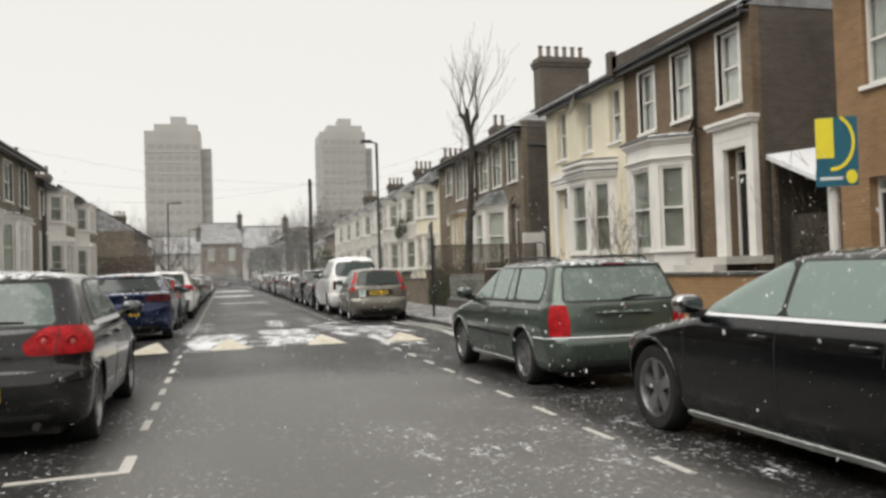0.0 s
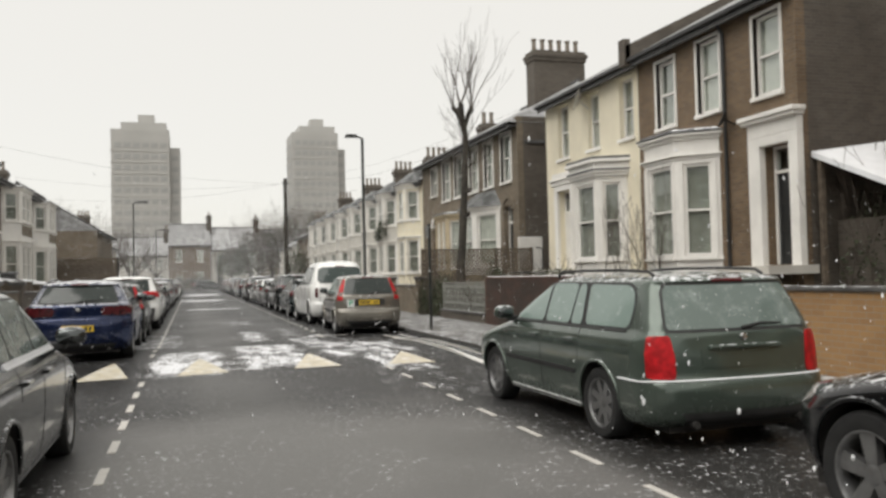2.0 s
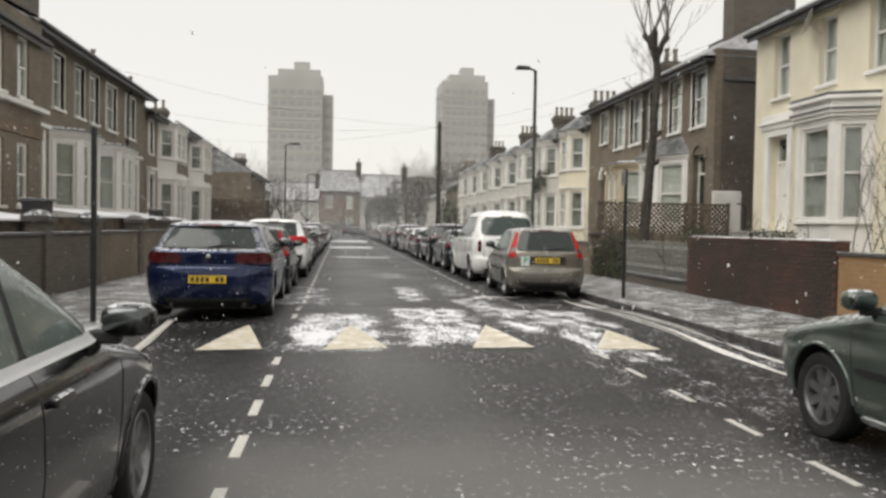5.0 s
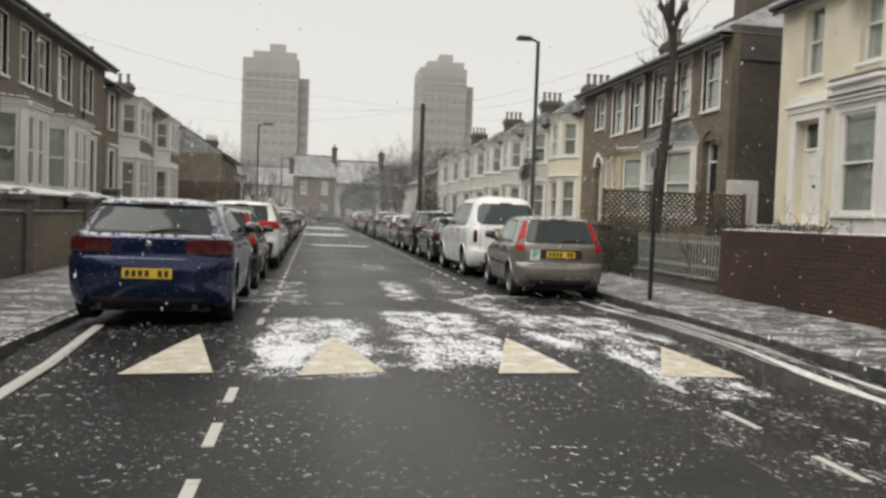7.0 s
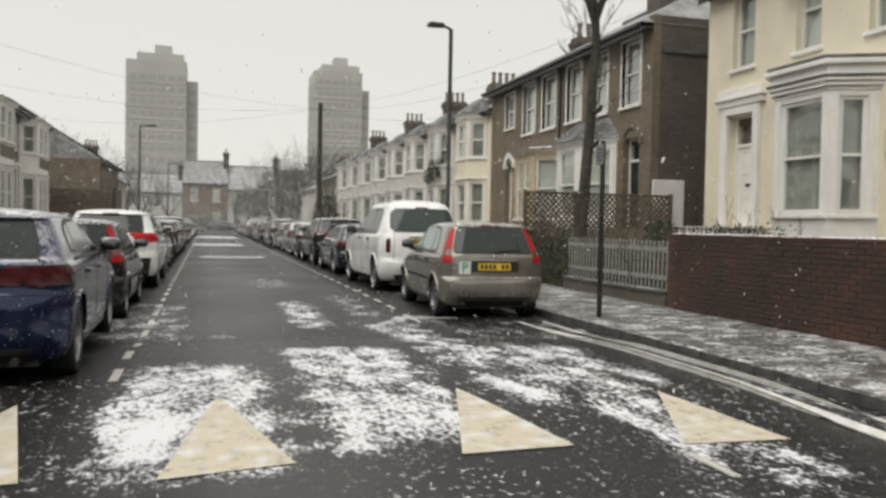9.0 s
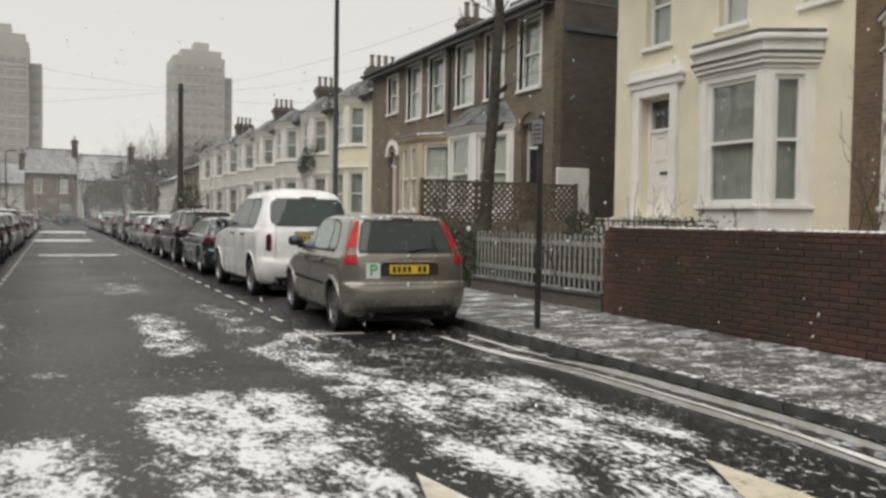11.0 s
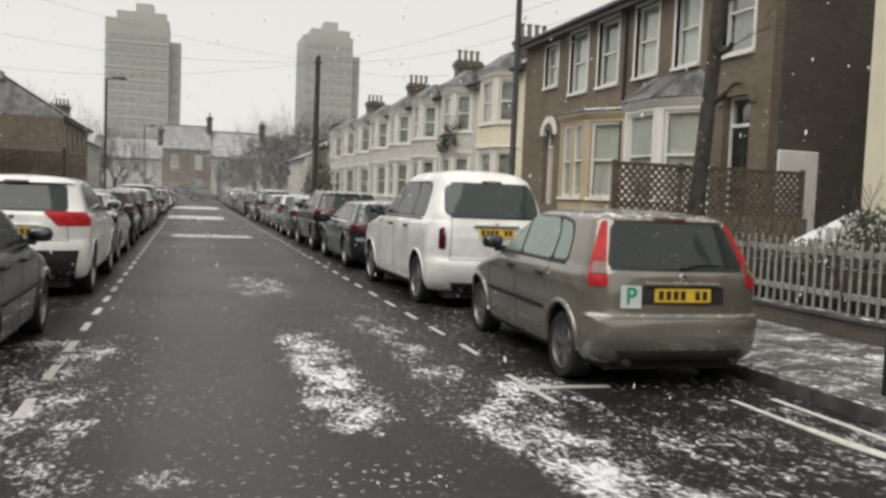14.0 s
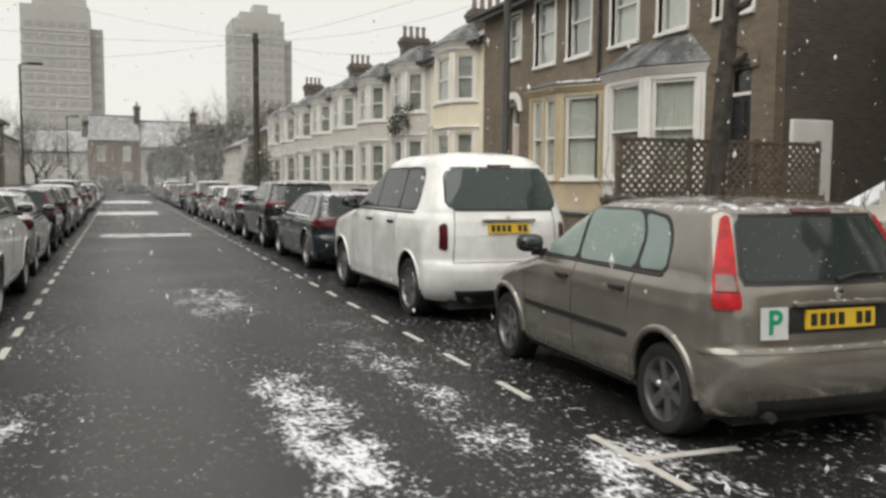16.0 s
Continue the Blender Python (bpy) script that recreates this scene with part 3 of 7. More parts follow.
        part("curtain", shared(("curtain", w, h, curtain.name, deep), make_curtain), curtain, ob)
    return ob


def surround(parent, m, x0, x1, z0, z1, material, t=0.13, proud=0.05, head=0.0):
    s = Shape().box(x0 - t, x0, -proud, 0.1, z0, z1 + t).box(x1, x1 + t, -proud, 0.1, z0, z1 + t).box(x0, x1, -proud, 0.1, z1, z1 + t)
    if head:
        s.box(x0 - t - 0.1, x1 + t + 0.1, -proud - head, 0.05, z1 + t, z1 + t + 0.12)
    part("surround", s.weld(), material, parent, at=m, bevel=0.012)


def door(parent, m, x0, x1, z0, z1, material, fanlight=0.0, label="", arched=False):
    """A panelled door with frame, fanlight, letter box and knob."""
    w, top = x1 - x0, z1 - fanlight
    s, tall_ = Shape(), top - z0
    fields = [(w * p - 0.06, w * q - 0.06, z0 + tall_ * c, z0 + tall_ * d) for c, d in ((0.08, 0.36), (0.44, 0.66), (0.72, 0.94)) for p, q in ((0.16, 0.46), (0.54, 0.84))]
    panel(s, w - 0.12, z0, top, fields, 0.03, pose(x0 + 0.06, 0.25, 0))
    ob = part("door", s.weld(), material, parent, label, at=m)
    part("door_panel", Shape().box(x0 + 0.06, x1 - 0.06, 0.272, 0.30, z0, top), material, ob)
    f = Shape().box(x0, x0 + 0.06, 0.2, 0.34, z0, z1).box(x1 - 0.06, x1, 0.2, 0.34, z0, z1).box(x0 + 0.06, x1 - 0.06, 0.2, 0.34, z1 - 0.06, z1)
    if fanlight:
        f.box(x0 + 0.06, x1 - 0.06, 0.2, 0.34, top, top + 0.07)
        part("fanlight", Shape().box(x0 + 0.06, x1 - 0.06, 0.27, 0.276, top + 0.07, z1 - 0.06), GLASS, ob)
    part("door_frame", f, WHITE, ob)
    part("letter_box", Shape().box(x0 + w * 0.36, x0 + w * 0.64, 0.235, 0.262, z0 + 0.95, z0 + 1.02), TRIM, ob)
    part("door_knob", Shape().lathe([(0.0, -0.07), (0.03, -0.06), (0.035, -0.04), (0.015, -0.02), (0.015, 0.0)], 10, pose(x0 + w * 0.86, 0.25, z0 + 1.0, 0, 0, 90)), CHROME, ob)
    return ob


def bay(parent, x0, x1, a, b, proj, z0, z1, sill_z, head_z, wall, trim, roof="slab", curtain=None, upper=None, roof_mat=None):
    """A canted bay: three faces with a sash in each; upper: sill and head of a second storey."""
    runs = [((x0, 0.0), (a, -proj)), ((a, -proj), (b, -proj)), ((b, -proj), (x1, 0.0))]
    body = part("bay", Shape(), wall, parent)
    s = Shape()
    for n, (p, q) in enumerate(runs):
        d = Vector((q[0] - p[0], q[1] - p[1]))
        w = d.length
        m = pose(p[0], p[1], 0, 0, 0, math.degrees(math.atan2(d.y, d.x)))
        g = 0.17 if n == 1 else 0.2
        holes = [(g, w - g, sill_z, head_z)] + ([(g, w - g, *upper)] if upper else [])
        panel(s, w, z0, z1, holes, 0.16, m)
        wide = n == 1 and w > 1.7
        for ha, hb, hc, hd in holes:
            if wide:
                mid = (ha + hb) / 2
                window(body, m, ha, mid - 0.06, hc, hd, curtain=curtain, deep=0.05)
                window(body, m, mid + 0.06, hb, hc, hd, curtain=curtain, deep=0.05)
                part("mullion", Shape().box(mid - 0.06, mid + 0.06, -0.02, 0.14, hc, hd), trim, body, at=m)
            else:
                window(body, m, ha, hb, hc, hd, curtain=curtain, deep=0.05)
            for xa in (ha - 0.12, hb + 0.015):
                part("pilaster", Shape().box(xa, xa + 0.105, -0.03, 0.03, hc - 0.05, hd + 0.06), trim, body, at=m, bevel=0.01)
    body.data = s.weld().mesh("bay", wall)

    def ring(e):
        k = e * 0.6
        return [(x0 - e, 0.0), (a - k, -proj - e), (b + k, -proj - e), (x1 + e, 0.0)]
    levels = [head_z + 0.1] + ([upper[1] + 0.1] if upper else [])
    for z in levels:
        c = Shape().prism(ring(0.03), z, z + 0.08).prism(ring(0.1), z + 0.08, z + 0.13)
        part("cornice", c, trim, body, bevel=0.012)
    if sill_z - z0 > 0.4:
        part("string_course", Shape().prism(ring(0.05), sill_z - 0.1, sill_z - 0.02), trim, body, bevel=0.012)
    if upper:
        part("string_course", Shape().prism(ring(0.06), upper[0] - 0.12, upper[0] - 0.03), trim, body, bevel=0.012)
    top = Shape().prism(ring(0.06), z1 - 0.12, z1 - 0.03).prism(ring(0.14), z1 - 0.03, z1 + 0.05)
    part("cornice", top, trim, body, bevel=0.015)
    rm = roof_mat or LEAD
    r = Shape()
    if roof == "hip":
        o = ring(0.2)
        h = [(x0 + 0.55, 0.0), (a + 0.25, -0.12), (b - 0.25, -0.12), (x1 - 0.55, 0.0)]
        r.put([(*p, z1 + 0.05) for p in o] + [(*p, z1 + 0.75) for p in h], [(0, 1, 5, 4), (1, 2, 6, 5), (2, 3, 7, 6), (4, 5, 6, 7), (3, 2, 1, 0)])
    else:
        r.prism(ring(0.17), z1 + 0.05, z1 + 0.09).prism(ring(0.10), z1 + 0.09, z1 + 0.16, inset=0.1)
    part("bay_roof", r, rm, body, "slate hipped roof of the bay" if roof == "hip" else "dark lead flat with a little snow")
    return body


def chimney(parent, x, y, z0, z1, w, d, pots, brick):
    s, rings = Shape(), ((0, z0), (0, z1 - 0.5), (0.06, z1 - 0.46), (0.06, z1 - 0.32), (0.11, z1 - 0.3), (0.11, z1 - 0.14), (0.03, z1 - 0.1), (0.03, z1))
    for e, z in rings:
        s.v += [(x - w / 2 - e, y - d / 2 - e, z), (x + w / 2 + e, y - d / 2 - e, z), (x + w / 2 + e, y + d / 2 + e, z), (x - w / 2 - e, y + d / 2 + e, z)]
    s.f += [[4 * i + k, 4 * i + (k + 1) % 4, 4 * i + 4 + (k + 1) % 4, 4 * i + 4 + k] for i in range(len(rings) - 1) for k in range(4)] + [[4 * len(rings) - 4 + k for k in range(4)]]
    st = part("chimney", s, brick, parent)
    pot = shared("pot", lambda: Shape().lathe([(0.0, 0.0), (0.13, 0.0), (0.12, 0.1), (0.10, 0.15), (0.09, 0.5), (0.12, 0.52), (0.12, 0.6), (0.075, 0.6), (0.07, 0.3), (0.0, 0.3)], 12, pose(0, 0, 0, 0, -90, 0)).mesh("chimney_pot", TERRACOTTA, 40))
    for i in range(pots):
        f = (i + 0.5) / pots - 0.5
        part("chimney_pot", pot, TERRACOTTA, st, at=pose(x + (f * w if w > d else 0), y + (f * d if d >= w else 0), z1))
    return st


def pitched_roof(parent, w, depth, eave, rise, material, over=0.35, hip=False, gable=None):
    h = depth / 2
    k = rise / h
    ridge = eave + rise
    a, b = (-0.02, w + 0.02)
    ra, rb = (a + h * 0.8, b - h * 0.8) if hip else (a, b)
    lo = eave - over * k
    p = [(a, -over, lo), (b, -over, lo), (rb, h, ridge), (ra, h, ridge), (a, depth + over, lo), (b, depth + over, lo)]
    t = [(x, y, z - 0.12) for x, y, z in p]
    s = Shape().put(p + t, [(0, 1, 2, 3), (3, 2, 5, 4), (0, 3, 4), (1, 5, 2), (7, 6, 9, 8), (8, 9, 10, 11), (6, 7, 1, 0), (10, 4, 5, 11)] + ([] if hip else [(6, 0, 3, 9), (9, 3, 4, 10), (1, 7, 8, 2), (2, 8, 11, 5)]))
    ob = part("roof", s, material, parent)
    part("ridge", Shape().tube([(ra, h, ridge + 0.02), (rb, h, ridge + 0.02)], [0.11, 0.11], 8), LEAD, ob)
    part("gutter", Shape().box(a, b, -over - 0.1, -over + 0.02, lo - 0.14, lo - 0.03), GUTTER, parent, bevel=0.02)
    part("fascia", Shape().box(a + 0.01, b - 0.01, -over + 0.02, 0.0, lo - 0.15, lo - 0.12).box(a + 0.01, b - 0.01, -over + 0.02, -over + 0.06, lo - 0.26, lo - 0.14), LEAD, parent)
    return ob


def shell(parent, w, depth, z0, eave, rise, side_mat, hip=False):
    """Side and back walls and the floors that close a house."""
    h = depth / 2
    for name, x in (("side_wall", 0.0), ("side_wall", w - 0.25)):
        s = Shape()
        out = [(0.24, z0), (depth, z0), (depth, eave), (h, eave + (0 if hip else rise - 0.14)), (0.24, eave)]
        s.put([(x, y, z) for y, z in out] + [(x + 0.25, y, z) for y, z in out], [(0, 1, 2, 3, 4)[::-1], (5, 6, 7, 8, 9)] + [(i, (i + 1) % 5, 5 + (i + 1) % 5, 5 + i) for i in range(5)])
        part(name, s, side_mat, parent)
    part("back_wall", Shape().box(0.25, w - 0.25, depth - 0.25, depth - 0.002, z0, eave), side_mat, parent)
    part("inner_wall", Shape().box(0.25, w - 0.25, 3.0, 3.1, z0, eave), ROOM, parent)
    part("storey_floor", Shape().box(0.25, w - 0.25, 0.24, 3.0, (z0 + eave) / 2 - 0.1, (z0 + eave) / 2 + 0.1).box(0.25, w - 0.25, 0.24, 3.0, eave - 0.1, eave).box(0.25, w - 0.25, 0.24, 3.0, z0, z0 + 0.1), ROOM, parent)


def drainpipe(parent, x, z0, z1):
    part("drainpipe", Shape().tube([(x, -0.08, z0), (x, -0.08, z1), (x, -0.25, z1 + 0.25)], [0.045] * 3, 8), GUTTER, parent)


I4 = Matrix.Identity(4)
RIGHT = lambda y: pose(FRONT_R, y, 0, 0, 0, -90)
LEFT = lambda y: pose(FRONT_L, y, 0, 0, 0, 90)


def facade(parent, w, z0, z1, holes, material):
    s = Shape()
    panel(s, w, z0, z1, holes, 0.24)
    return part("front_wall", s.weld(), material, parent)


def brown_house():
    w, top = 6.35, 24.3
    ob = thing("terraced_house", "brown brick terraced house with white bay and white doorcase", "house", "houses on the east side", at=RIGHT(top))
    u = lambda y: top - y
    ups = [(u(19.29), u(18.42), 5.25, 7.05), (u(21.45), u(20.56), 5.27, 7.08), (u(23.33), u(22.46), 5.25, 7.02)]
    dr = (u(19.0), u(18.14), 1.5, 4.1)
    facade(ob, w, 0.6, 7.6, ups + [dr, (u(23.3), u(21.1), 1.7, 4.1)], BROWN)
    for n, q in enumerate(ups):
        window(ob, I4, *q, curtain=(CURTAIN, CURTAIN, BLIND)[n])
        surround(ob, I4, *q, WHITE, 0.075, 0.04)
    bay(ob, u(23.75), u(20.66), u(22.75), u(21.35), 0.8, 0.7, 4.72, 1.75, 4.02, WHITE, WHITE, curtain=BLIND)
    door(ob, I4, *dr, BLACK_DOOR, 0.6, "black panelled front door")
    x0, x1 = dr[0], dr[1]
    s = Shape().box(x0 - 0.42, x0 - 0.03, -0.16, 0.02, 1.4, 4.3).box(x1 + 0.03, x1 + 0.3, -0.16, 0.02, 1.4, 4.3)
    s.box(x0 - 0.42, x1 + 0.3, -0.16, 0.02, 4.3, 4.62).box(x0 - 0.5, x1 + 0.36, -0.28, 0.02, 4.62, 4.7).box(x0 - 0.54, x1 + 0.4, -0.34, 0.02, 4.7, 4.8).box(x0 - 0.03, x1 + 0.03, -0.16, 0.02, 4.1, 4.3)
    part("doorcase", s, WHITE, ob, "white classical doorcase", bevel=0.015)
    part("doorstep", Shape().box(x0 - 0.5, x1 + 0.35, -1.0, 0.25, 1.3, 1.48).box(x0 - 0.5, x1 + 0.35, -1.35, -1.0, 1.1, 1.3).box(x0 - 0.5, x1 + 0.35, -1.7, -1.35, 0.9, 1.1), GREYWHITE, ob)
    shell(ob, w, 8.6, 0.6, 7.6, 2.3, DARK)
    pitched_roof(ob, w, 8.6, 7.6, 2.3, SLATE)
    part("parapet", Shape().box(-0.16, 0.16, -0.5, -0.3, 7.2, 7.95).put([(-0.16, -0.45, 7.6), (0.16, -0.45, 7.3), (0.16, 4.3, 9.7), (-0.16, 4.3, 9.7), (-0.16, -0.45, 7.75), (0.16, -0.45, 7.75), (0.16, 4.3, 10.1), (-0.16, 4.3, 10.1)], [(0, 1, 5, 4), (1, 2, 6, 5), (3, 0, 4, 7), (4, 5, 6, 7), (2, 3, 7, 6)]), DARK, ob)
    drainpipe(ob, u(20.3), 0.9, 7.0)
    part("satellite_dish", Shape().lathe([(0.0, 0.06), (0.12, 0.05), (0.24, 0.0), (0.25, 0.005), (0.12, 0.07), (0.0, 0.08)], 18, pose(u(20.05), -0.35, 4.95, 0, 25, 60)).tube([(u(20.05), 0.0, 4.8), (u(20.05), -0.3, 4.92)], [0.02, 0.02], 6), TRIM, ob, "dark grey satellite dish")
    return ob


def side_extension():
    ob = thing("side_entrance", "low dark side entrance with a snowy white lean-to roof", "extension")
    part("wall", Shape().box(13.2, 13.5, 15.7, 17.9, 0.6, 2.4).box(16.3, 16.5, 15.7, 17.9, 0.6, 4.6), DARK, ob)
    part("roof", Shape().put([(12.6, 15.75, 2.95), (12.6, 17.9, 3.85), (15.6, 17.9, 4.25), (15.6, 15.75, 3.3), (12.6, 15.75, 2.83), (12.6, 17.9, 3.73), (15.6, 17.9, 4.13), (15.6, 15.75, 3.18)], [(3, 2, 1, 0), (4, 5, 6, 7), (0, 1, 5, 4), (1, 2, 6, 5), (2, 3, 7, 6), (3, 0, 4, 7)]), SNOW_MAT, ob, "snow-covered sloping sheet roof")
    part("post", Shape().box(12.65, 12.78, 15.8, 15.93, 0.6, 2.95), WHITE, ob)
    part("post", Shape().box(12.65, 12.75, 17.7, 17.8, 0.6, 3.7), TIMBER, ob)
    part("gate", Shape().box(13.5, 13.56, 15.9, 17.8, 0.6, 2.3), TIMBER, ob)


def cream_house():
    w, top = 6.35, 30.65
    ob = thing("terraced_house", "cream stucco terraced house with white bay and door surround", "house", "houses on the east side", at=RIGHT(top))
    u = lambda y: top - y
    ups = [(u(29.63), u(28.82), 5.3, 7.1), (u(27.41), u(26.66), 5.3, 7.05), (u(25.37), u(24.6), 5.3, 7.05)]
    dr = (u(29.7), u(28.7), 1.55, 4.2)
    facade(ob, w, 0.6, 7.55, ups + [dr, (u(27.1), u(25.2), 1.7, 4.1)], CREAM)
    for n, q in enumerate(ups):
        window(ob, I4, *q, curtain=(BLIND, CURTAIN, BLIND)[n], deep=0.14)
        s = Shape().box(q[0] - 0.14, q[1] + 0.14, -0.05, 0.06, q[3] + 0.02, q[3] + 0.14)
        part("lintel", s, CREAM, ob)
    bay(ob, u(27.75), u(25.04), u(26.98), u(25.45), 0.8, 0.7, 4.35, 1.8, 4.05, WHITE, WHITE, curtain=BLIND)
    e = Shape().prism([(u(27.9), 0.0), (u(27.05), -0.9), (u(25.38), -0.9), (u(24.9), 0.0)], 4.42, 4.62).prism([(u(27.98), 0.0), (u(27.1), -1.02), (u(25.33), -1.02), (u(24.8), 0.0)], 4.62, 4.72)
    part("entablature", e, WHITE, ob, bevel=0.02)
    part("bay_roof", Shape().prism([(u(27.95), 0.0), (u(27.05), -0.98), (u(25.38), -0.98), (u(24.85), 0.0)], 4.72, 4.8), LEAD, ob)
    door(ob, I4, *dr, WHITE, 0.75, "white panelled front door with a fan window")
    x0, x1 = dr[0], dr[1]
    s = Shape().box(x0 - 0.22, x0, -0.1, 0.02, 1.4, 4.4).box(x1, x1 + 0.22, -0.1, 0.02, 1.4, 4.4).box(x0, x1, -0.1, 0.02, 4.2, 4.4)
    part("door_surround", s.weld(), WHITE, ob, bevel=0.015)
    hood = part("door_hood", Shape().box(x0 - 0.4, x1 + 0.4, -0.2, 0.02, 4.55, 4.63), WHITE, ob, bevel=0.015)
    part("frieze", Shape().box(x0 - 0.36, x1 + 0.36, -0.14, 0.02, 4.4, 4.55), WHITE, hood, bevel=0.015)
    part("blocking_course", Shape().box(x0 - 0.32, x1 + 0.32, -0.12, 0.02, 4.63, 4.82), WHITE, hood, bevel=0.015)
    part("doorstep", Shape().box(x0 - 0.4, x1 + 0.4, -0.9, 0.25, 1.3, 1.53).box(x0 - 0.4, x1 + 0.4, -1.25, -0.9, 1.1, 1.3).box(x0 - 0.4, x1 + 0.4, -1.6, -1.25, 0.9, 1.1), GREYWHITE, ob)
    shell(ob, w, 8.6, 0.6, 7.55, 2.3, UMBER)
    pitched_roof(ob, w, 8.6, 7.55, 2.3, SLATE)
    part("satellite_dish", Shape().lathe([(0.0, 0.06), (0.2, 0.05), (0.38, 0.0), (0.39, 0.005), (0.2, 0.07), (0.0, 0.08)], 20, pose(u(27.35), -0.4, 6.95, 0, 20, 60)).tube([(u(27.3), 0.0, 6.6), (u(27.35), -0.36, 6.9)], [0.02, 0.02], 6), GREYWHITE, ob, "pale satellite dish")
    return ob


def dark_houses():
    top = 47.1
    w = top - 33.35
    ob = thing("semi_detached_house", "dark brown brick house pair with slate roof and bays", "house", "houses on the east side", at=RIGHT(top))
    u = lambda y: top - y
    ups = [(u(a), u(b), 5.12, 7.06) for a, b in ((35.15, 34.05), (37.15, 36.1), (39.15, 38.0), (41.35, 40.15), (43.3, 42.1))] + [(u(45.3), u(44.3), 5.55, 6.95)]
    d1, d2 = (u(34.97), u(34.0), 1.5, 4.15), (u(45.2), u(44.35), 1.5, 4.05)
    holes = ups + [d1, d2, (u(38.4), u(36.0), 1.7, 4.0), (u(42.4), u(40.0), 1.7, 4.0)]
    facade(ob, w, 0.6, 7.55, holes, UMBER)
    for n, q in enumerate(ups):
        window(ob, I4, *q, curtain=CURTAIN if n % 3 else BLIND)
        surround(ob, I4, *q, WHITE, 0.09, 0.03)
    bay(ob, u(39.0), u(35.4), u(38.2), u(36.6), 0.75, 0.7, 4.2, 1.75, 3.95, WHITE, WHITE, "hip", CURTAIN, roof_mat=SLATE_BAY)
    bay(ob, u(43.0), u(39.35), u(42.2), u(40.5), 0.75, 0.7, 4.2, 1.75, 3.95, STONE, STONE, "slab", CURTAIN)
    door(ob, I4, *d1, BLACK_DOOR, 0.7, "dark front door in a brick arch")
    door(ob, I4, *d2, PINK_DOOR, 0.6, "pale pink front door under an arched light")
    for (a, b, c, d), mt in ((d1, UMBER), (d2, WHITE)):
        s, n, cx, r = Shape(), 12, (a + b) / 2, (b - a) / 2
        for i in range(n):
            t0, t1 = math.pi * i / n, math.pi * (i + 1) / n
            ring = [(cx - math.cos(t) * q, d - r * 0.4 + math.sin(t) * q) for t, q in ((t0, r), (t0, r + 0.22), (t1, r + 0.22), (t1, r))]
            s.put([(x, y, z) for y in (-0.05, 0.1) for x, z in ring], [(3, 2, 1, 0), (4, 5, 6, 7), (1, 2, 6, 5), (3, 0, 4, 7)])
        part("door_arch", s.weld(), mt, ob)
    shell(ob, w, 9.0, 0.6, 7.55, 2.4, DARK, hip=True)
    pitched_roof(ob, w, 9.0, 7.55, 2.4, SLATE, 0.45, hip=True)
    chimney(ob, u(38.0), 3.9, 8.6, 11.45, 0.9, 2.5, 6, DARK)
    chimney(ob, u(42.5), 2.2, 7.9, 8.95, 0.6, 0.8, 2, DARK)
    drainpipe(ob, u(39.6), 0.9, 7.0)
    part("flank_band", Shape().box(w + 0.002, w + 0.05, 0.3, 8.7, 6.5, 6.62), LEAD, ob)
    return ob


def white_terrace():
    """One two-storey bay-fronted house, then its neighbours."""
    first, second = None, None
    for i, (y, tint) in enumerate(((52.4, 0), (57.7, 1), (63.0, 1), (68.3, 1), (73.6, 1), (78.9, 1), (84.2, 1), (89.5, 1))):
        if i < 3:
            wall = (CREAM, GREYWHITE, GREYWHITE)[i]
            w = 5.28
            ob = thing("terraced_house", ("pale cream", "off-white rendered", "off-white rendered")[i] + " terraced house with two-storey canted bay", "house", "houses on the east side", at=RIGHT(y))
            dr, up = (0.5, 1.4, 1.4, 3.7), (0.55, 1.35, 4.7, 6.2)
            facade(ob, w, 0.6, 6.75, [dr, up, (2.2, 4.6, 1.6, 3.5), (2.2, 4.6, 4.7, 6.2)], wall)
            window(ob, I4, *up, curtain=BLIND)
            surround(ob, I4, *up, WHITE, 0.1, 0.04)
            door(ob, I4, *dr, BLACK_DOOR, 0.5)
            surround(ob, I4, *dr, WHITE, 0.15, 0.08, 0.1)
            bay(ob, 1.9, 4.9, 2.6, 4.2, 0.8, 0.7, 6.55, 1.6, 3.4, wall, WHITE, "hip", BLIND, (4.55, 6.15), SLATE_BAY)
            shell(ob, w, 8.4, 0.6, 6.75, 2.2, (DARK, UMBER, UMBER)[i])
            pitched_roof(ob, w, 8.4, 6.75, 2.2, SLATE, 0.3)
            part("party_wall", Shape().put([(-0.12, -0.3, 6.5), (0.12, -0.3, 6.5), (0.12, 4.2, 8.9), (-0.12, 4.2, 8.9), (-0.12, -0.3, 6.95), (0.12, -0.3, 6.95), (0.12, 4.2, 9.25), (-0.12, 4.2, 9.25)], [(0, 1, 5, 4), (1, 2, 6, 5), (3, 0, 4, 7), (4, 5, 6, 7), (2, 3, 7, 6)]), LEAD, ob)
            if i != 1:
                chimney(ob, 0.1, 3.0 if i else 2.4, 6.8, 9.3 if i else 8.7, 0.6, 1.4, 4, DARK)
        else:
            ob = copy_thing(second if i == 4 else first, RIGHT(y))
        first = ob if i == 1 else first
        second = ob if i == 2 else second


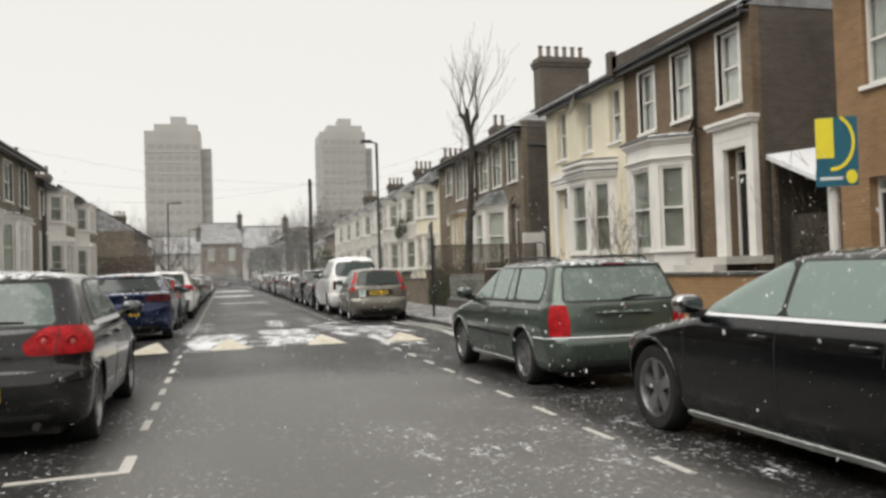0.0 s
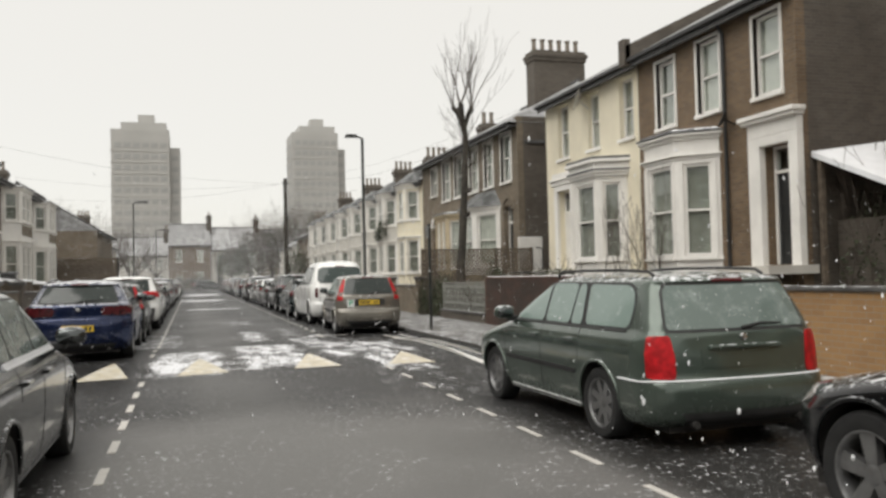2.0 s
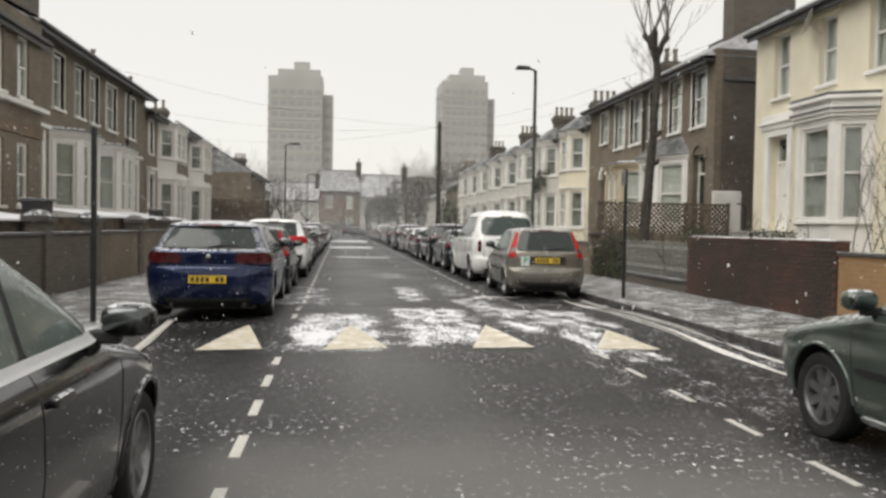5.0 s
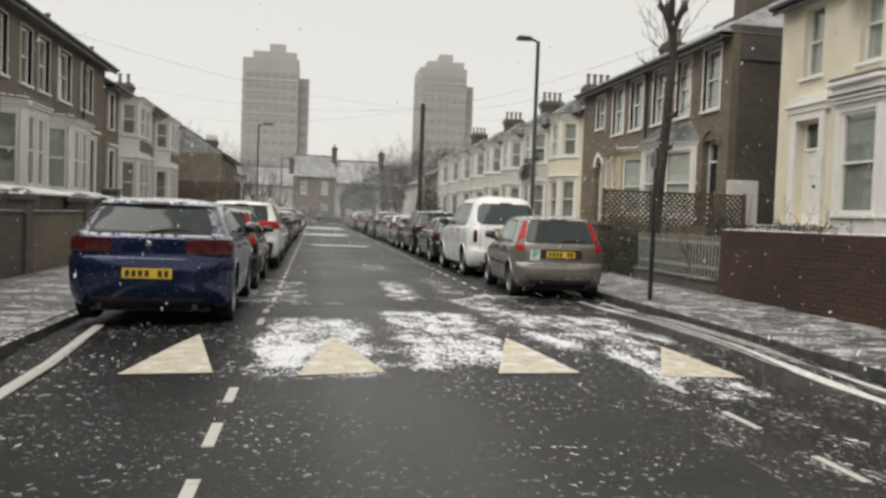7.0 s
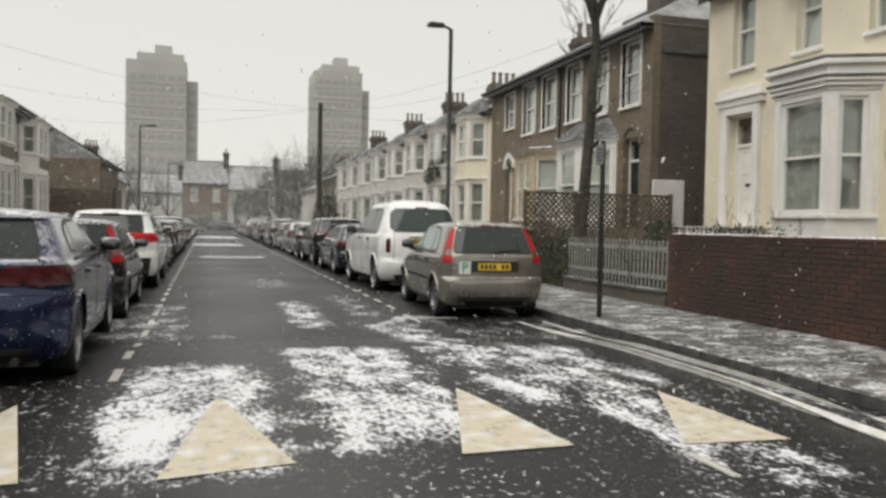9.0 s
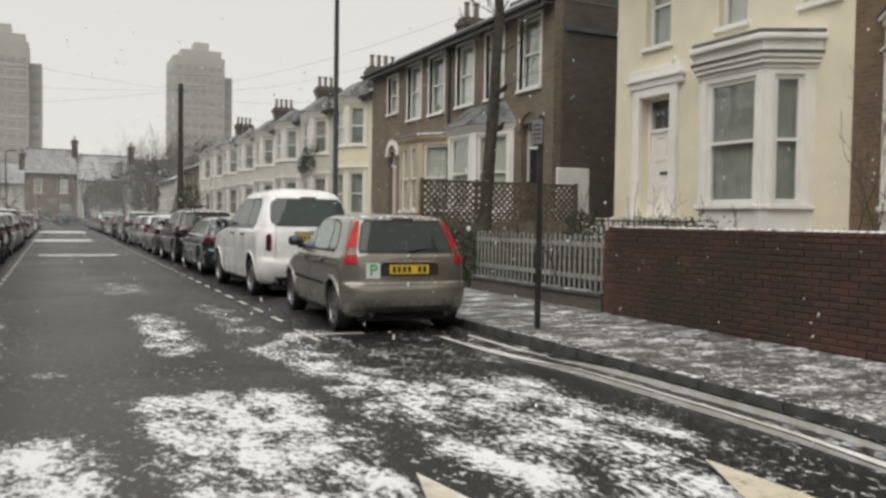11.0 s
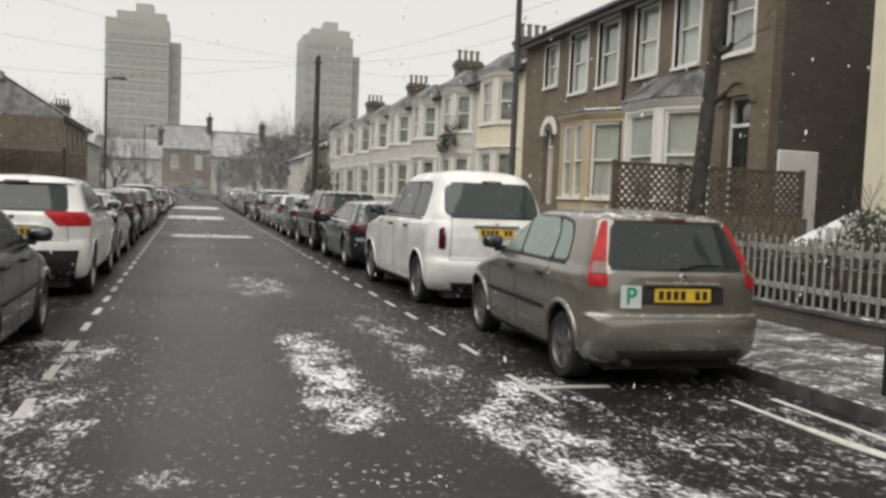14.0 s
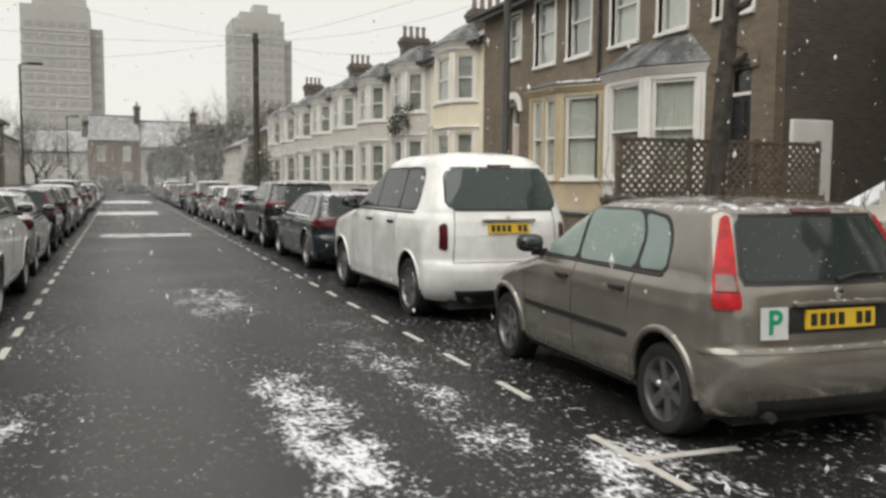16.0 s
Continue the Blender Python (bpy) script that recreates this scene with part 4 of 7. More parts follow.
def left_brick_house():
    y0, w = 22.0, 10.3
    ob = thing("terraced_house", "dark brown brick house with a square two-storey bay", "house", "houses on the west side", at=LEFT(y0))
    ups, downs = [(2.0, 2.9, 4.75, 6.4), (4.2, 5.1, 4.75, 6.4)], [(2.0, 2.9, 1.9, 3.5), (3.9, 4.8, 1.5, 3.6)]
    facade(ob, w, 0.6, 7.0, ups + downs, UMBER)
    for q in ups + downs[:1]:
        window(ob, I4, *q, curtain=BLIND)
    door(ob, I4, *downs[1], BLACK_DOOR, 0.5)
    s = Shape()
    holes = [(0.55, 1.45, 1.85, 3.55), (2.35, 3.15, 1.85, 3.55), (0.55, 1.45, 4.75, 6.4), (2.35, 3.15, 4.75, 6.4)]
    panel(s, 4.1, 0.7, 7.0, holes, 0.2, pose(6.1, -0.6, 0))
    s.box(6.1, 6.3, -0.4, 0.0, 0.7, 7.0).box(10.0, 10.2, -0.4, 0.0, 0.7, 7.0)
    b = part("bay", s.weld(), UMBER, ob)
    for q in holes:
        window(b, pose(6.1, -0.6, 0), *q, curtain=CURTAIN if q[2] > 4 else BLIND, deep=0.06)
    part("ledge", Shape().box(5.9, 10.4, -0.78, 0.0, 4.5, 4.62), WHITE, b, "white stone ledge with snow", bevel=0.02)
    part("ledge", Shape().box(1.6, 5.5, -0.16, 0.0, 4.55, 4.65), WHITE, b, bevel=0.02)
    part("band", Shape().box(6.05, 10.25, -0.64, -0.6, 3.75, 4.1), BROWN, b)
    shell(ob, w, 8.6, 0.6, 7.0, 2.3, DARK)
    pitched_roof(ob, w, 8.6, 7.0, 2.3, SLATE_SNOWY, 0.8)
    chimney(ob, 9.4, 2.6, 7.4, 10.6, 0.8, 1.7, 4, DARK)
    chimney(ob, 3.2, 3.4, 7.4, 10.6, 0.8, 1.7, 4, DARK)


def left_dark_houses():
    y0, w = 32.35, 15.1
    ob = thing("terraced_house", "sooty brick house pair with white ground-floor bays", "house", "houses on the west side", at=LEFT(y0))
    ups = [(a - y0, b - y0, 5.1, 6.85) for a, b in ((34.95, 36.0), (37.15, 38.15), (38.85, 39.9), (40.95, 42.4), (43.85, 45.4))]
    dr = (0.55, 1.45, 1.5, 4.0)
    d2 = (12.4, 13.3, 1.5, 4.0)
    facade(ob, w, 0.6, 7.55, ups + [dr, d2, (2.9, 5.2, 1.7, 3.9), (7.6, 10.2, 1.7, 3.9)], UMBER)
    for q in ups:
        window(ob, I4, *q, curtain=CURTAIN)
        surround(ob, I4, *q, GREYWHITE if q[0] < 8 else WHITE, 0.08, 0.03)
    for q in (dr, d2):
        door(ob, I4, *q, BLACK_DOOR, 0.6)
        surround(ob, I4, *q, WHITE, 0.28, 0.1, 0.14)
    bay(ob, 2.3, 5.9, 3.1, 5.1, 0.75, 0.7, 4.3, 1.9, 4.0, WHITE, WHITE, "slab", BLIND)
    bay(ob, 7.0, 10.8, 7.8, 10.0, 0.75, 0.7, 4.3, 1.9, 4.0, WHITE, WHITE, "slab", CURTAIN)
    shell(ob, w, 8.6, 0.6, 7.55, 2.3, DARK)
    pitched_roof(ob, w, 8.6, 7.55, 2.3, SLATE, 0.5)
    chimney(ob, 6.25, 2.8, 7.8, 10.9, 1.0, 1.9, 3, DARK)
    chimney(ob, 14.9, 2.6, 7.6, 8.8, 0.7, 1.2, 2, DARK)
    drainpipe(ob, 11.6, 0.9, 6.8)


def left_bay_houses():
    """Red-brown brick houses with white square bays on both floors and a white end pier."""
    y0, w = 47.5, 8.7
    for n in range(2):
        ob = thing("terraced_house", ("brown brick house with white paired sashes and white bays", "brown brick end house with white bays and a white corner pier")[n], "house", "houses on the west side", at=LEFT(y0 + w * n))
        x0 = (2.6, 2.4)[n]
        dr, up = (0.6, 1.5, 1.4, 3.8), (0.7, 1.5, 4.8, 6.3)
        facade(ob, w, 0.6, 6.9, [dr, up, (x0 + 0.5, x0 + 3.6, 1.5, 3.6), (x0 + 0.5, x0 + 3.6, 4.9, 6.3)], UMBER)
        window(ob, I4, *up, curtain=CURTAIN)
        surround(ob, I4, *up, WHITE, 0.16, 0.05)
        door(ob, I4, *dr, BLACK_DOOR, 0.5)
        surround(ob, I4, *dr, WHITE, 0.2, 0.1, 0.12)
        bay(ob, x0, x0 + 4.2, x0 + 0.75, x0 + 3.45, 0.8, 0.7, 6.45, 1.55, 3.5, WHITE, WHITE, "slab", BLIND, (4.75, 6.2))
        part("apron", Shape().prism([(x0 + 0.25, 0.0), (x0 + 0.8, -0.83), (x0 + 3.4, -0.83), (x0 + 3.95, 0.0)], 4.02, 4.55), UMBER, ob, "brown brick apron between the bay windows")
        shell(ob, w, 8.6, 0.6, 6.9, 2.2, UMBER)
        pitched_roof(ob, w, 8.6, 6.9, 2.2, SLATE, 0.5)
        chimney(ob, w * 0.97, 3.0, 7.4, 9.1, 0.7, 1.0, 2, DARK)
        if n:
            part("corner_pier", Shape().box(w - 0.9, w + 0.03, -0.14, 0.5, 0.6, 6.85), WHITE, ob, bevel=0.02)


def simple_house(at, w, depth, eave, rise, wall, roof, label, group, z0=0.2, bays=False, hip=False, doors=True, stack=True):
    """A plain house with two storeys of sashes and a door."""
    ob = thing("house", label, "house", group, at=at)
    n = max(2, int(w / 2.2))
    step = w / n
    ups = [(step * (i + 0.5) - 0.5, step * (i + 0.5) + 0.5, z0 + (eave - z0) * 0.6, z0 + (eave - z0) * 0.86) for i in range(n)]
    downs = [(a, b, z0 + 0.9, z0 + 0.9 + (eave - z0) * 0.27) for a, b, c, d in ups[1:]]
    dr = (ups[0][0], ups[0][1], z0 + 0.1, z0 + 2.3)
    facade(ob, w, z0, eave, ups + downs + ([dr] if doors else []), wall)
    for i, q in enumerate(ups + downs):
        window(ob, I4, *q, curtain=CURTAIN if i % 2 else BLIND)
    if doors:
        door(ob, I4, *dr, BLACK_DOOR, 0.3)
    shell(ob, w, depth, z0, eave, rise, wall, hip)
    pitched_roof(ob, w, depth, eave, rise, roof, 0.35, hip)
    if stack:
        chimney(ob, w * 0.97, depth * 0.4, eave, eave + rise + 1.4, 0.8, 1.4, 4, DARK)
    return ob


brown_house()
side_extension()
cream_house()
dark_houses()
white_terrace()
left_brick_house()
left_dark_houses()
left_bay_houses()
simple_house(RIGHT(15.25), 7.6, 8.6, 7.4, 2.4, ORANGE, SLATE, "orange stock brick house with white stone dressings", "houses on the east side", 0.6)
simple_house(RIGHT(4.0), 30, 8.6, 7.4, 2.4, BUFF, SLATE, "buff brick house row behind the start of the walk", "houses on the east side", 0.6)
simple_house(LEFT(-22.0), 44.0, 8.6, 7.2, 2.4, UMBER, SLATE, "brown brick house row beside the start of the walk", "houses on the west side", 0.6)
simple_house(pose(-6.6, 71.0, 0, 0, 0, 90), 12, 11, 5.6, 3.4, UMBER, SLATE, "dark brick corner house with a steep slate roof", "houses on the west side", -0.06, stack=False)
simple_house(pose(-8.6, 96.0, 0, 0, 0, 90), 16, 9, 5.6, 2.6, GREYWHITE, SLATE_SNOWY, "pale rendered house far down the street", "houses on the west side", -0.06)
simple_house(RIGHT(103.0), 13.2, 9, 6.2, 2.2, UMBER, SLATE, "brown brick house far down the street", "houses on the east side", -0.06)
simple_house(RIGHT(124.0), 16, 9, 5.6, 2.2, GREYWHITE, SLATE_SNOWY, "low pale house near the far crossing", "houses on the east side", -0.06)
for x, w, eave, rise, wl_, rf, lb in ((-30, 12, 6.4, 3.6, BUFF, SLATE, "buff brick house across the end of the street"), (-12.6, 9.2, 5.4, 2.4, GREYWHITE, SLATE_SNOWY, "pale house across the end of the street"),
                                      (-3.3, 6.6, 7.0, 3.0, BROWN, SLATE, "brown brick house across the end of the street"), (3.4, 7.6, 6.2, 3.2, GREYWHITE, SLATE_SNOWY, "pale house with a snowy roof across the end of the street"),
                                      (11.2, 16, 6.0, 3.0, BUFF, SLATE, "buff brick house behind trees at the end"), (28, 20, 6.0, 3.0, UMBER, SLATE, "brown house row at the end of the street")):
    simple_house(pose(x, 143.0, 0), w, 9, eave + 0.4, rise + 0.4, wl_, rf, lb, "houses across the far end", -0.06)


def tower(x, y, w, d, h, label):
    ob = thing("tower_block", label, "tower block", "tower blocks", at=pose(x, y, 0))
    s = Shape().box(0, w * 0.84, 0, d, 0, h).box(w * 0.84, w, d * 0.2, d, 0, h - 4).box(w * 0.14, w * 0.80, d * 0.1, d * 0.9, h, h + 1.9)
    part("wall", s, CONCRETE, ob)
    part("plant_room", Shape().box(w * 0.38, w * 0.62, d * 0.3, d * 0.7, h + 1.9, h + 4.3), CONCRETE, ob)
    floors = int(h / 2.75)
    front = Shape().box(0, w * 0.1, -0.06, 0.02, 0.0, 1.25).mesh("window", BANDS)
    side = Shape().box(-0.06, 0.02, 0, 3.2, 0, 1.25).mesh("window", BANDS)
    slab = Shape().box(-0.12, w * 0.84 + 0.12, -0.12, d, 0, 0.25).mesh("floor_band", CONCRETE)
    for i in range(1, floors):
        z = 2.75 * i + 0.9
        for a in range(6):
            part("window", front, BANDS, ob, at=pose(w * (0.05 + 0.132 * a), 0, z))
        if z < h - 5.5:
            part("window", front, BANDS, ob, at=pose(w * 0.87, d * 0.2, z))
        for a in range(4):
            part("window", side, BANDS, ob, at=pose(0, d * (0.08 + 0.23 * a), z))
        part("floor_band", slab, CONCRETE, ob, at=pose(0, 0, 2.75 * i))


tower(-17.9, 215, 15.85, 13.2, 38.4, "pale concrete tower block standing in the snow haze")
tower(26.15, 222, 14.45, 13.2, 40.0, "pale concrete tower block with a rooftop plant room")
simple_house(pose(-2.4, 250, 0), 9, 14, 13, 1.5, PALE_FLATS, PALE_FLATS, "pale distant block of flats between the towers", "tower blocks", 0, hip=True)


# ---- trees and hedges ----
def branch(s, p, d, length, r, depth, rng, spread=0.5, lift=0.25, kids=3):
    pts, rad = [Vector(p)], [r]
    n = 4
    for i in range(n):
        d = (d + Vector((rng.uniform(-1, 1), rng.uniform(-1, 1), rng.uniform(-0.3, 1) * lift)) * 0.16).normalized()
        pts.append(pts[-1] + d * length / n)
        rad.append(max(0.004, r * (1 - 0.55 * (i + 1) / n)))
    s.tube(pts, rad, 7 if r > 0.05 else 4)
    if depth:
        for k in range(kids):
            f = 0.35 + 0.65 * (k + 1) / kids
            i = min(n, max(1, int(f * n)))
            nd = (d + Vector((rng.uniform(-1, 1), rng.uniform(-1, 1), rng.uniform(-0.2, 1) * lift * 2)) * spread).normalized()
            branch(s, pts[i], nd, length * rng.uniform(0.5, 0.8), rad[i] * 0.6, depth - 1, rng, spread, lift, kids)


def pollard(x, y, z, height, r, seed, label):
    """A bare pollarded tree: knuckled trunk, upright shoots."""
    rng = random.Random(seed)
    ob = thing("tree", label, "tree", "street trees")
    t = Shape()
    pts = [(x, y, z - 0.4)] + [(x + rng.uniform(-0.06, 0.06) + 0.05 * i, y, z + height * i / 7) for i in range(1, 8)]
    t.tube(pts, [r * 1.35] + [r * (1.1 - 0.06 * i) for i in range(1, 8)], 12)
    head = Vector(pts[-1])
    limbs = []
    for k in range(5):
        a = math.tau * k / 5 + 0.4
        tip = head + Vector((math.cos(a) * 0.35, math.sin(a) * 0.35, 0.35 + 0.2 * rng.random()))
        t.tube([head + Vector((0, 0, -0.35)), head.lerp(tip, 0.6), tip, tip + Vector((0, 0, 0.1))], [r * 0.5, r * 0.5, r * 0.62, r * 0.3], 8)
        limbs.append(tip)
    for zz in (0.45, 0.7):
        p = Vector(pts[int(zz * 7)])
        t.tube([p, p + Vector((0.12, -0.22, 0.1)), p + Vector((0.14, -0.3, 0.2))], [r * 0.5, r * 0.45, r * 0.2], 8)
    part("trunk", t, BARK, ob, smooth=50)
    c = Shape()
    for tip in limbs:
        for k in range(3):
            d = Vector((rng.uniform(-0.42, 0.42), rng.uniform(-0.42, 0.42), 1)).normalized()
            branch(c, tip, d, rng.uniform(0.8, 1.6), 0.022, 2, rng, 0.34, 0.4, 3)
    for k in range(16):
        p = Vector(pts[rng.randint(4, 7)])
        branch(c, p, Vector((rng.uniform(-1, 1), rng.uniform(-1, 1), 0.5)).normalized(), rng.uniform(0.6, 1.5), 0.012, 2, rng, 0.5, 0.4, 3)
    part("crown", c, TWIG, ob, "bare thin shoots")


def bare_tree(x, y, z, height, seed, label, group="bare trees", depth=4):
    rng = random.Random(seed)
    ob = thing("tree", label, "tree", group)
    t = Shape().tube([(x, y, z - 0.3), (x + 0.05, y, z + height * 0.15), (x, y, z + height * 0.32)], [height * 0.03, height * 0.024, height * 0.02], 9)
    part("trunk", t, BARK, ob, smooth=50)
    c = Shape()
    for k in range(6):
        d = Vector((rng.uniform(-0.8, 0.8), rng.uniform(-0.8, 0.8), 1)).normalized()
        branch(c, (x, y, z + height * (0.24 + 0.015 * k)), d, height * 0.36, height * 0.012, depth, rng, 0.65, 0.35, 3)
    part("crown", c, TWIG, ob)


def leaf_heap(name, label, category, boxes, count, size, material, seed, stems=0, group=""):
    """Many small leaves on stems, filling uneven mounds; boxes: x0, x1, y0, y1, z0, z1."""
    rng = random.Random(seed)
    ob = thing(name, label, category, group)
    s = Shape()
    for x0, x1, y0, y1, z0, z1 in boxes:
        for i in range(count):
            a, b, c = rng.random(), rng.random(), rng.random() ** 0.7
            crown = 1 - 0.55 * abs(2 * a - 1) ** 2.5 - 0.25 * rng.random()
            p = Vector((x0 + (x1 - x0) * a, y0 + (y1 - y0) * b, z0 + (z1 - z0) * c * crown))
            u = Vector((rng.gauss(0, 1), rng.gauss(0, 1), rng.gauss(0, 1))).normalized() * size * rng.uniform(0.5, 1.3)
            v = u.cross(Vector((rng.gauss(0, 1), rng.gauss(0, 1), rng.gauss(0, 1)))).normalized() * size * 0.45
            s.put([p - u, p + v, p + u, p - v], [(0, 1, 2, 3)])
    part("leaves", s, material, ob)
    t = Shape()
    for x0, x1, y0, y1, z0, z1 in boxes:
        for i in range(stems):
            p = Vector((rng.uniform(x0, x1), rng.uniform(y0, y1), z0 - 0.05))
            branch(t, p, Vector((rng.uniform(-0.4, 0.4), rng.uniform(-0.4, 0.4), 1)).normalized(), (z1 - z0) * rng.uniform(0.5, 0.9), 0.014, 2, rng, 0.6, 0.3, 3)
    if stems:
        part("stem", t, TWIG, ob)


pollard(9.15, 31.2, 0.85, 6.0, 0.145, 5, "bare pollarded plane tree in a front garden")
for i, (x, y, h) in enumerate(((-9.5, 118, 9), (-14, 126, 10), (-6.5, 104, 7), (-7.4, 128, 8), (-11, 88, 8.5), (11.5, 126, 11), (15.5, 124, 10), (20, 128, 12), (-4.6, 129, 7), (4.5, 141, 7), (13, 122, 11), (9.5, 124, 9.5), (-12.5, 110, 9), (-16, 116, 11), (-8.6, 112, 8))):
    bare_tree(x, y, 0, h, 20 + i, "bare pollarded tree far down the street")
for i, (x, y, h) in enumerate(((11.6, 128, 10), (14.6, 131, 12), (18.5, 129, 13), (8.8, 133, 9.5), (6.2, 136, 7))):
    bare_tree(x, y, 0, h, 40 + i, "dark ivy-clad tree near the far crossing")
    leaf_heap("ivy", "dark evergreen growth on a far tree", "ivy", [(x - 2.2, x + 2.2, y - 1.6, y + 1.6, 2.0, h * 0.95)], 1500, 0.20, EVERGREEN, 60 + i, group="evergreens")
leaf_heap("shrub", "bare brown shrub with a few leaves behind the wall", "shrub", [(10.0, 11.2, 21.2, 22.6, 0.85, 2.6)], 160, 0.04, LEAF, 3, 13, "garden shrubs")
leaf_heap("shrub", "dark overgrown bush under the lean-to roof", "shrub", [(13.0, 15.0, 15.9, 17.7, 0.85, 3.3)], 2600, 0.06, LEAF, 4, 14, "garden shrubs")
leaf_heap("shrub", "low dark green shrub under the bay window", "shrub", [(10.2, 11.2, 25.4, 28.2, 1.0, 1.62)], 700, 0.05, LEAF, 6, 8, "garden shrubs")
leaf_heap("shrub", "round clipped dark bush", "shrub", [(8.6, 9.2, 26.6, 27.2, 1.0, 1.7)], 900, 0.035, LEAF, 7, 2, "garden shrubs")
leaf_heap("hedge", "straggling brown and green hedge beside the pavement", "hedge", [(7.7, 8.5, 28.8, 31.8, 0.1, 1.5)], 4200, 0.045, LEAF, 8, 26, "front hedges")
leaf_heap("hedge", "straggling dark hedge behind the palings", "hedge", [(7.95, 8.6, 24.9, 29.0, 0.1, 1.25)], 5200, 0.045, LEAF, 9, 22, "front hedges")
leaf_heap("shrub", "bush growing on a white house front", "shrub", [(11.2, 12.2, 53.2, 54.6, 3.6, 5.0)], 900, 0.09, EVERGREEN, 11, 6, "garden shrubs")
leaf_heap("shrub", "tall dark garden bush by the pavement", "shrub", [(8.0, 10.0, 74, 77, 0.6, 4.4)], 1500, 0.12, EVERGREEN, 12, 6, "garden shrubs")

# ---- front gardens, walls and fences ----
for name, x0, x1 in (("garden_bed_east", WALL_R + 0.28, FRONT_R + 0.2), ("garden_bed_west", FRONT_L - 0.2, WALL_L - 0.28)):
    tagged(part(name, Shape().box(x0, x1, -30, 128, -0.1, 0.88), SOIL), "raised front garden soil dusted with snow", "garden", kind="structure")
tagged(part("alley_floor", Shape().box(12.5, 22, 15.0, 34.0, -0.1, 0.84), SOIL), "snowy ground beside the houses", "ground", kind="structure")


def garden_wall(x, y0, y1, h, brick, label, coping="stone", group="garden walls"):
    ob = thing("garden_wall", label, "garden wall", group)
    part("brickwork", Shape().box(x, x + 0.22, y0, y1, 0.05, h), brick, ob)
    if coping == "brick":
        me = shared("coping_brick", lambda: Shape().box(-0.02, 0.24, 0.004, 0.1, 0, 0.045).put([(-0.02, 0.004, 0.045), (0.24, 0.004, 0.045), (0.24, 0.1, 0.045), (-0.02, 0.1, 0.045), (0.02, 0.02, 0.062), (0.2, 0.02, 0.062), (0.2, 0.084, 0.062), (0.02, 0.084, 0.062)], [(4, 5, 6, 7), (0, 1, 5, 4), (1, 2, 6, 5), (2, 3, 7, 6), (3, 0, 4, 7)]).mesh("coping_brick", SNOWY_BRICK))
        for i in range(int((y1 - y0) / 0.108)):
            part("coping_brick", me, SNOWY_BRICK, ob, at=pose(x, y0 + 0.108 * i, h))
    else:
        part("coping", Shape().box(x - 0.04, x + 0.26, y0, y1, h, h + 0.06), KERB, ob, bevel=0.015)
    return ob


SNOWY_BRICK = plain("snowy_coping", (0.09, 0.045, 0.034), 0.7, vary=0.3, scale=9, snow=0.6)
garden_wall(WALL_R, 4.0, 19.2, 1.14, TAN, "tan brick garden wall with snowy coping")
garden_wall(WALL_R, 19.25, 24.75, 1.32, RED, "wet dark red brick garden wall with snow on its brick coping", "brick")
garden_wall(WALL_R, 24.8, 29.0, 0.32, DARK, "low dark brick wall under the palings")
garden_wall(WALL_R + 0.1, 31.9, 47.5, 1.05, UMBER, "brown brick garden wall")
garden_wall(WALL_R + 0.1, 48.0, 70.0, 0.95, GREYWHITE, "pale rendered garden wall")
garden_wall(WALL_R + 0.1, 70.5, 128.0, 0.95, UMBER, "brown brick garden wall far down the street")
garden_wall(WALL_L - 0.22, -10.0, 20.0, 1.15, UMBER, "brown brick garden wall with snowy coping")
garden_wall(WALL_L - 0.22, 20.1, 26.0, 1.2, DARK, "dark brick garden wall with snowy coping")
garden_wall(WALL_L - 0.22, 26.1, 33.0, 1.2, UMBER, "brown brick garden wall with snowy coping")
garden_wall(WALL_L - 0.22, 34.0, 48.0, 1.15, DARK, "dark brick garden wall with snowy coping")
garden_wall(WALL_L - 0.22, 48.5, 66.0, 1.1, GREYWHITE, "pale garden wall with snowy coping")
garden_wall(WALL_L - 0.22, 66.5, 128.0, 1.3, UMBER, "brown brick garden wall far down the street")
for y in (20.05, 23.0, 26.05, 30.0, 33.5, 41.0, 48.2):
    p = thing("gate_pier", "brick gate pier with a stone cap", "gate pier", "gate piers")
    part("pier", Shape().box(WALL_L - 0.3, WALL_L + 0.06, y - 0.2, y + 0.2, 0.05, 1.45), DARK, p)
    part("cap", Shape().prism([(WALL_L - 0.36, y - 0.26), (WALL_L + 0.12, y - 0.26), (WALL_L + 0.12, y + 0.26), (WALL_L - 0.36, y + 0.26)], 1.45, 1.55).prism([(WALL_L - 0.36, y - 0.26), (WALL_L + 0.12, y - 0.26), (WALL_L + 0.12, y + 0.26), (WALL_L - 0.36, y + 0.26)], 1.55, 1.66, inset=0.7), KERB, p)
for y in (32.0, 36.8, 40.4, 44.0, 47.4):
    p = thing("gate_pier", "brown brick gate pier with a stone cap", "gate pier", "gate piers")
    part("pier", Shape().box(WALL_R + 0.05, WALL_R + 0.42, y - 0.2, y + 0.2, 0.05, 1.3), UMBER, p)
    part("cap", Shape().box(WALL_R, WALL_R + 0.47, y - 0.25, y + 0.25, 1.3, 1.4), KERB, p, bevel=0.02)

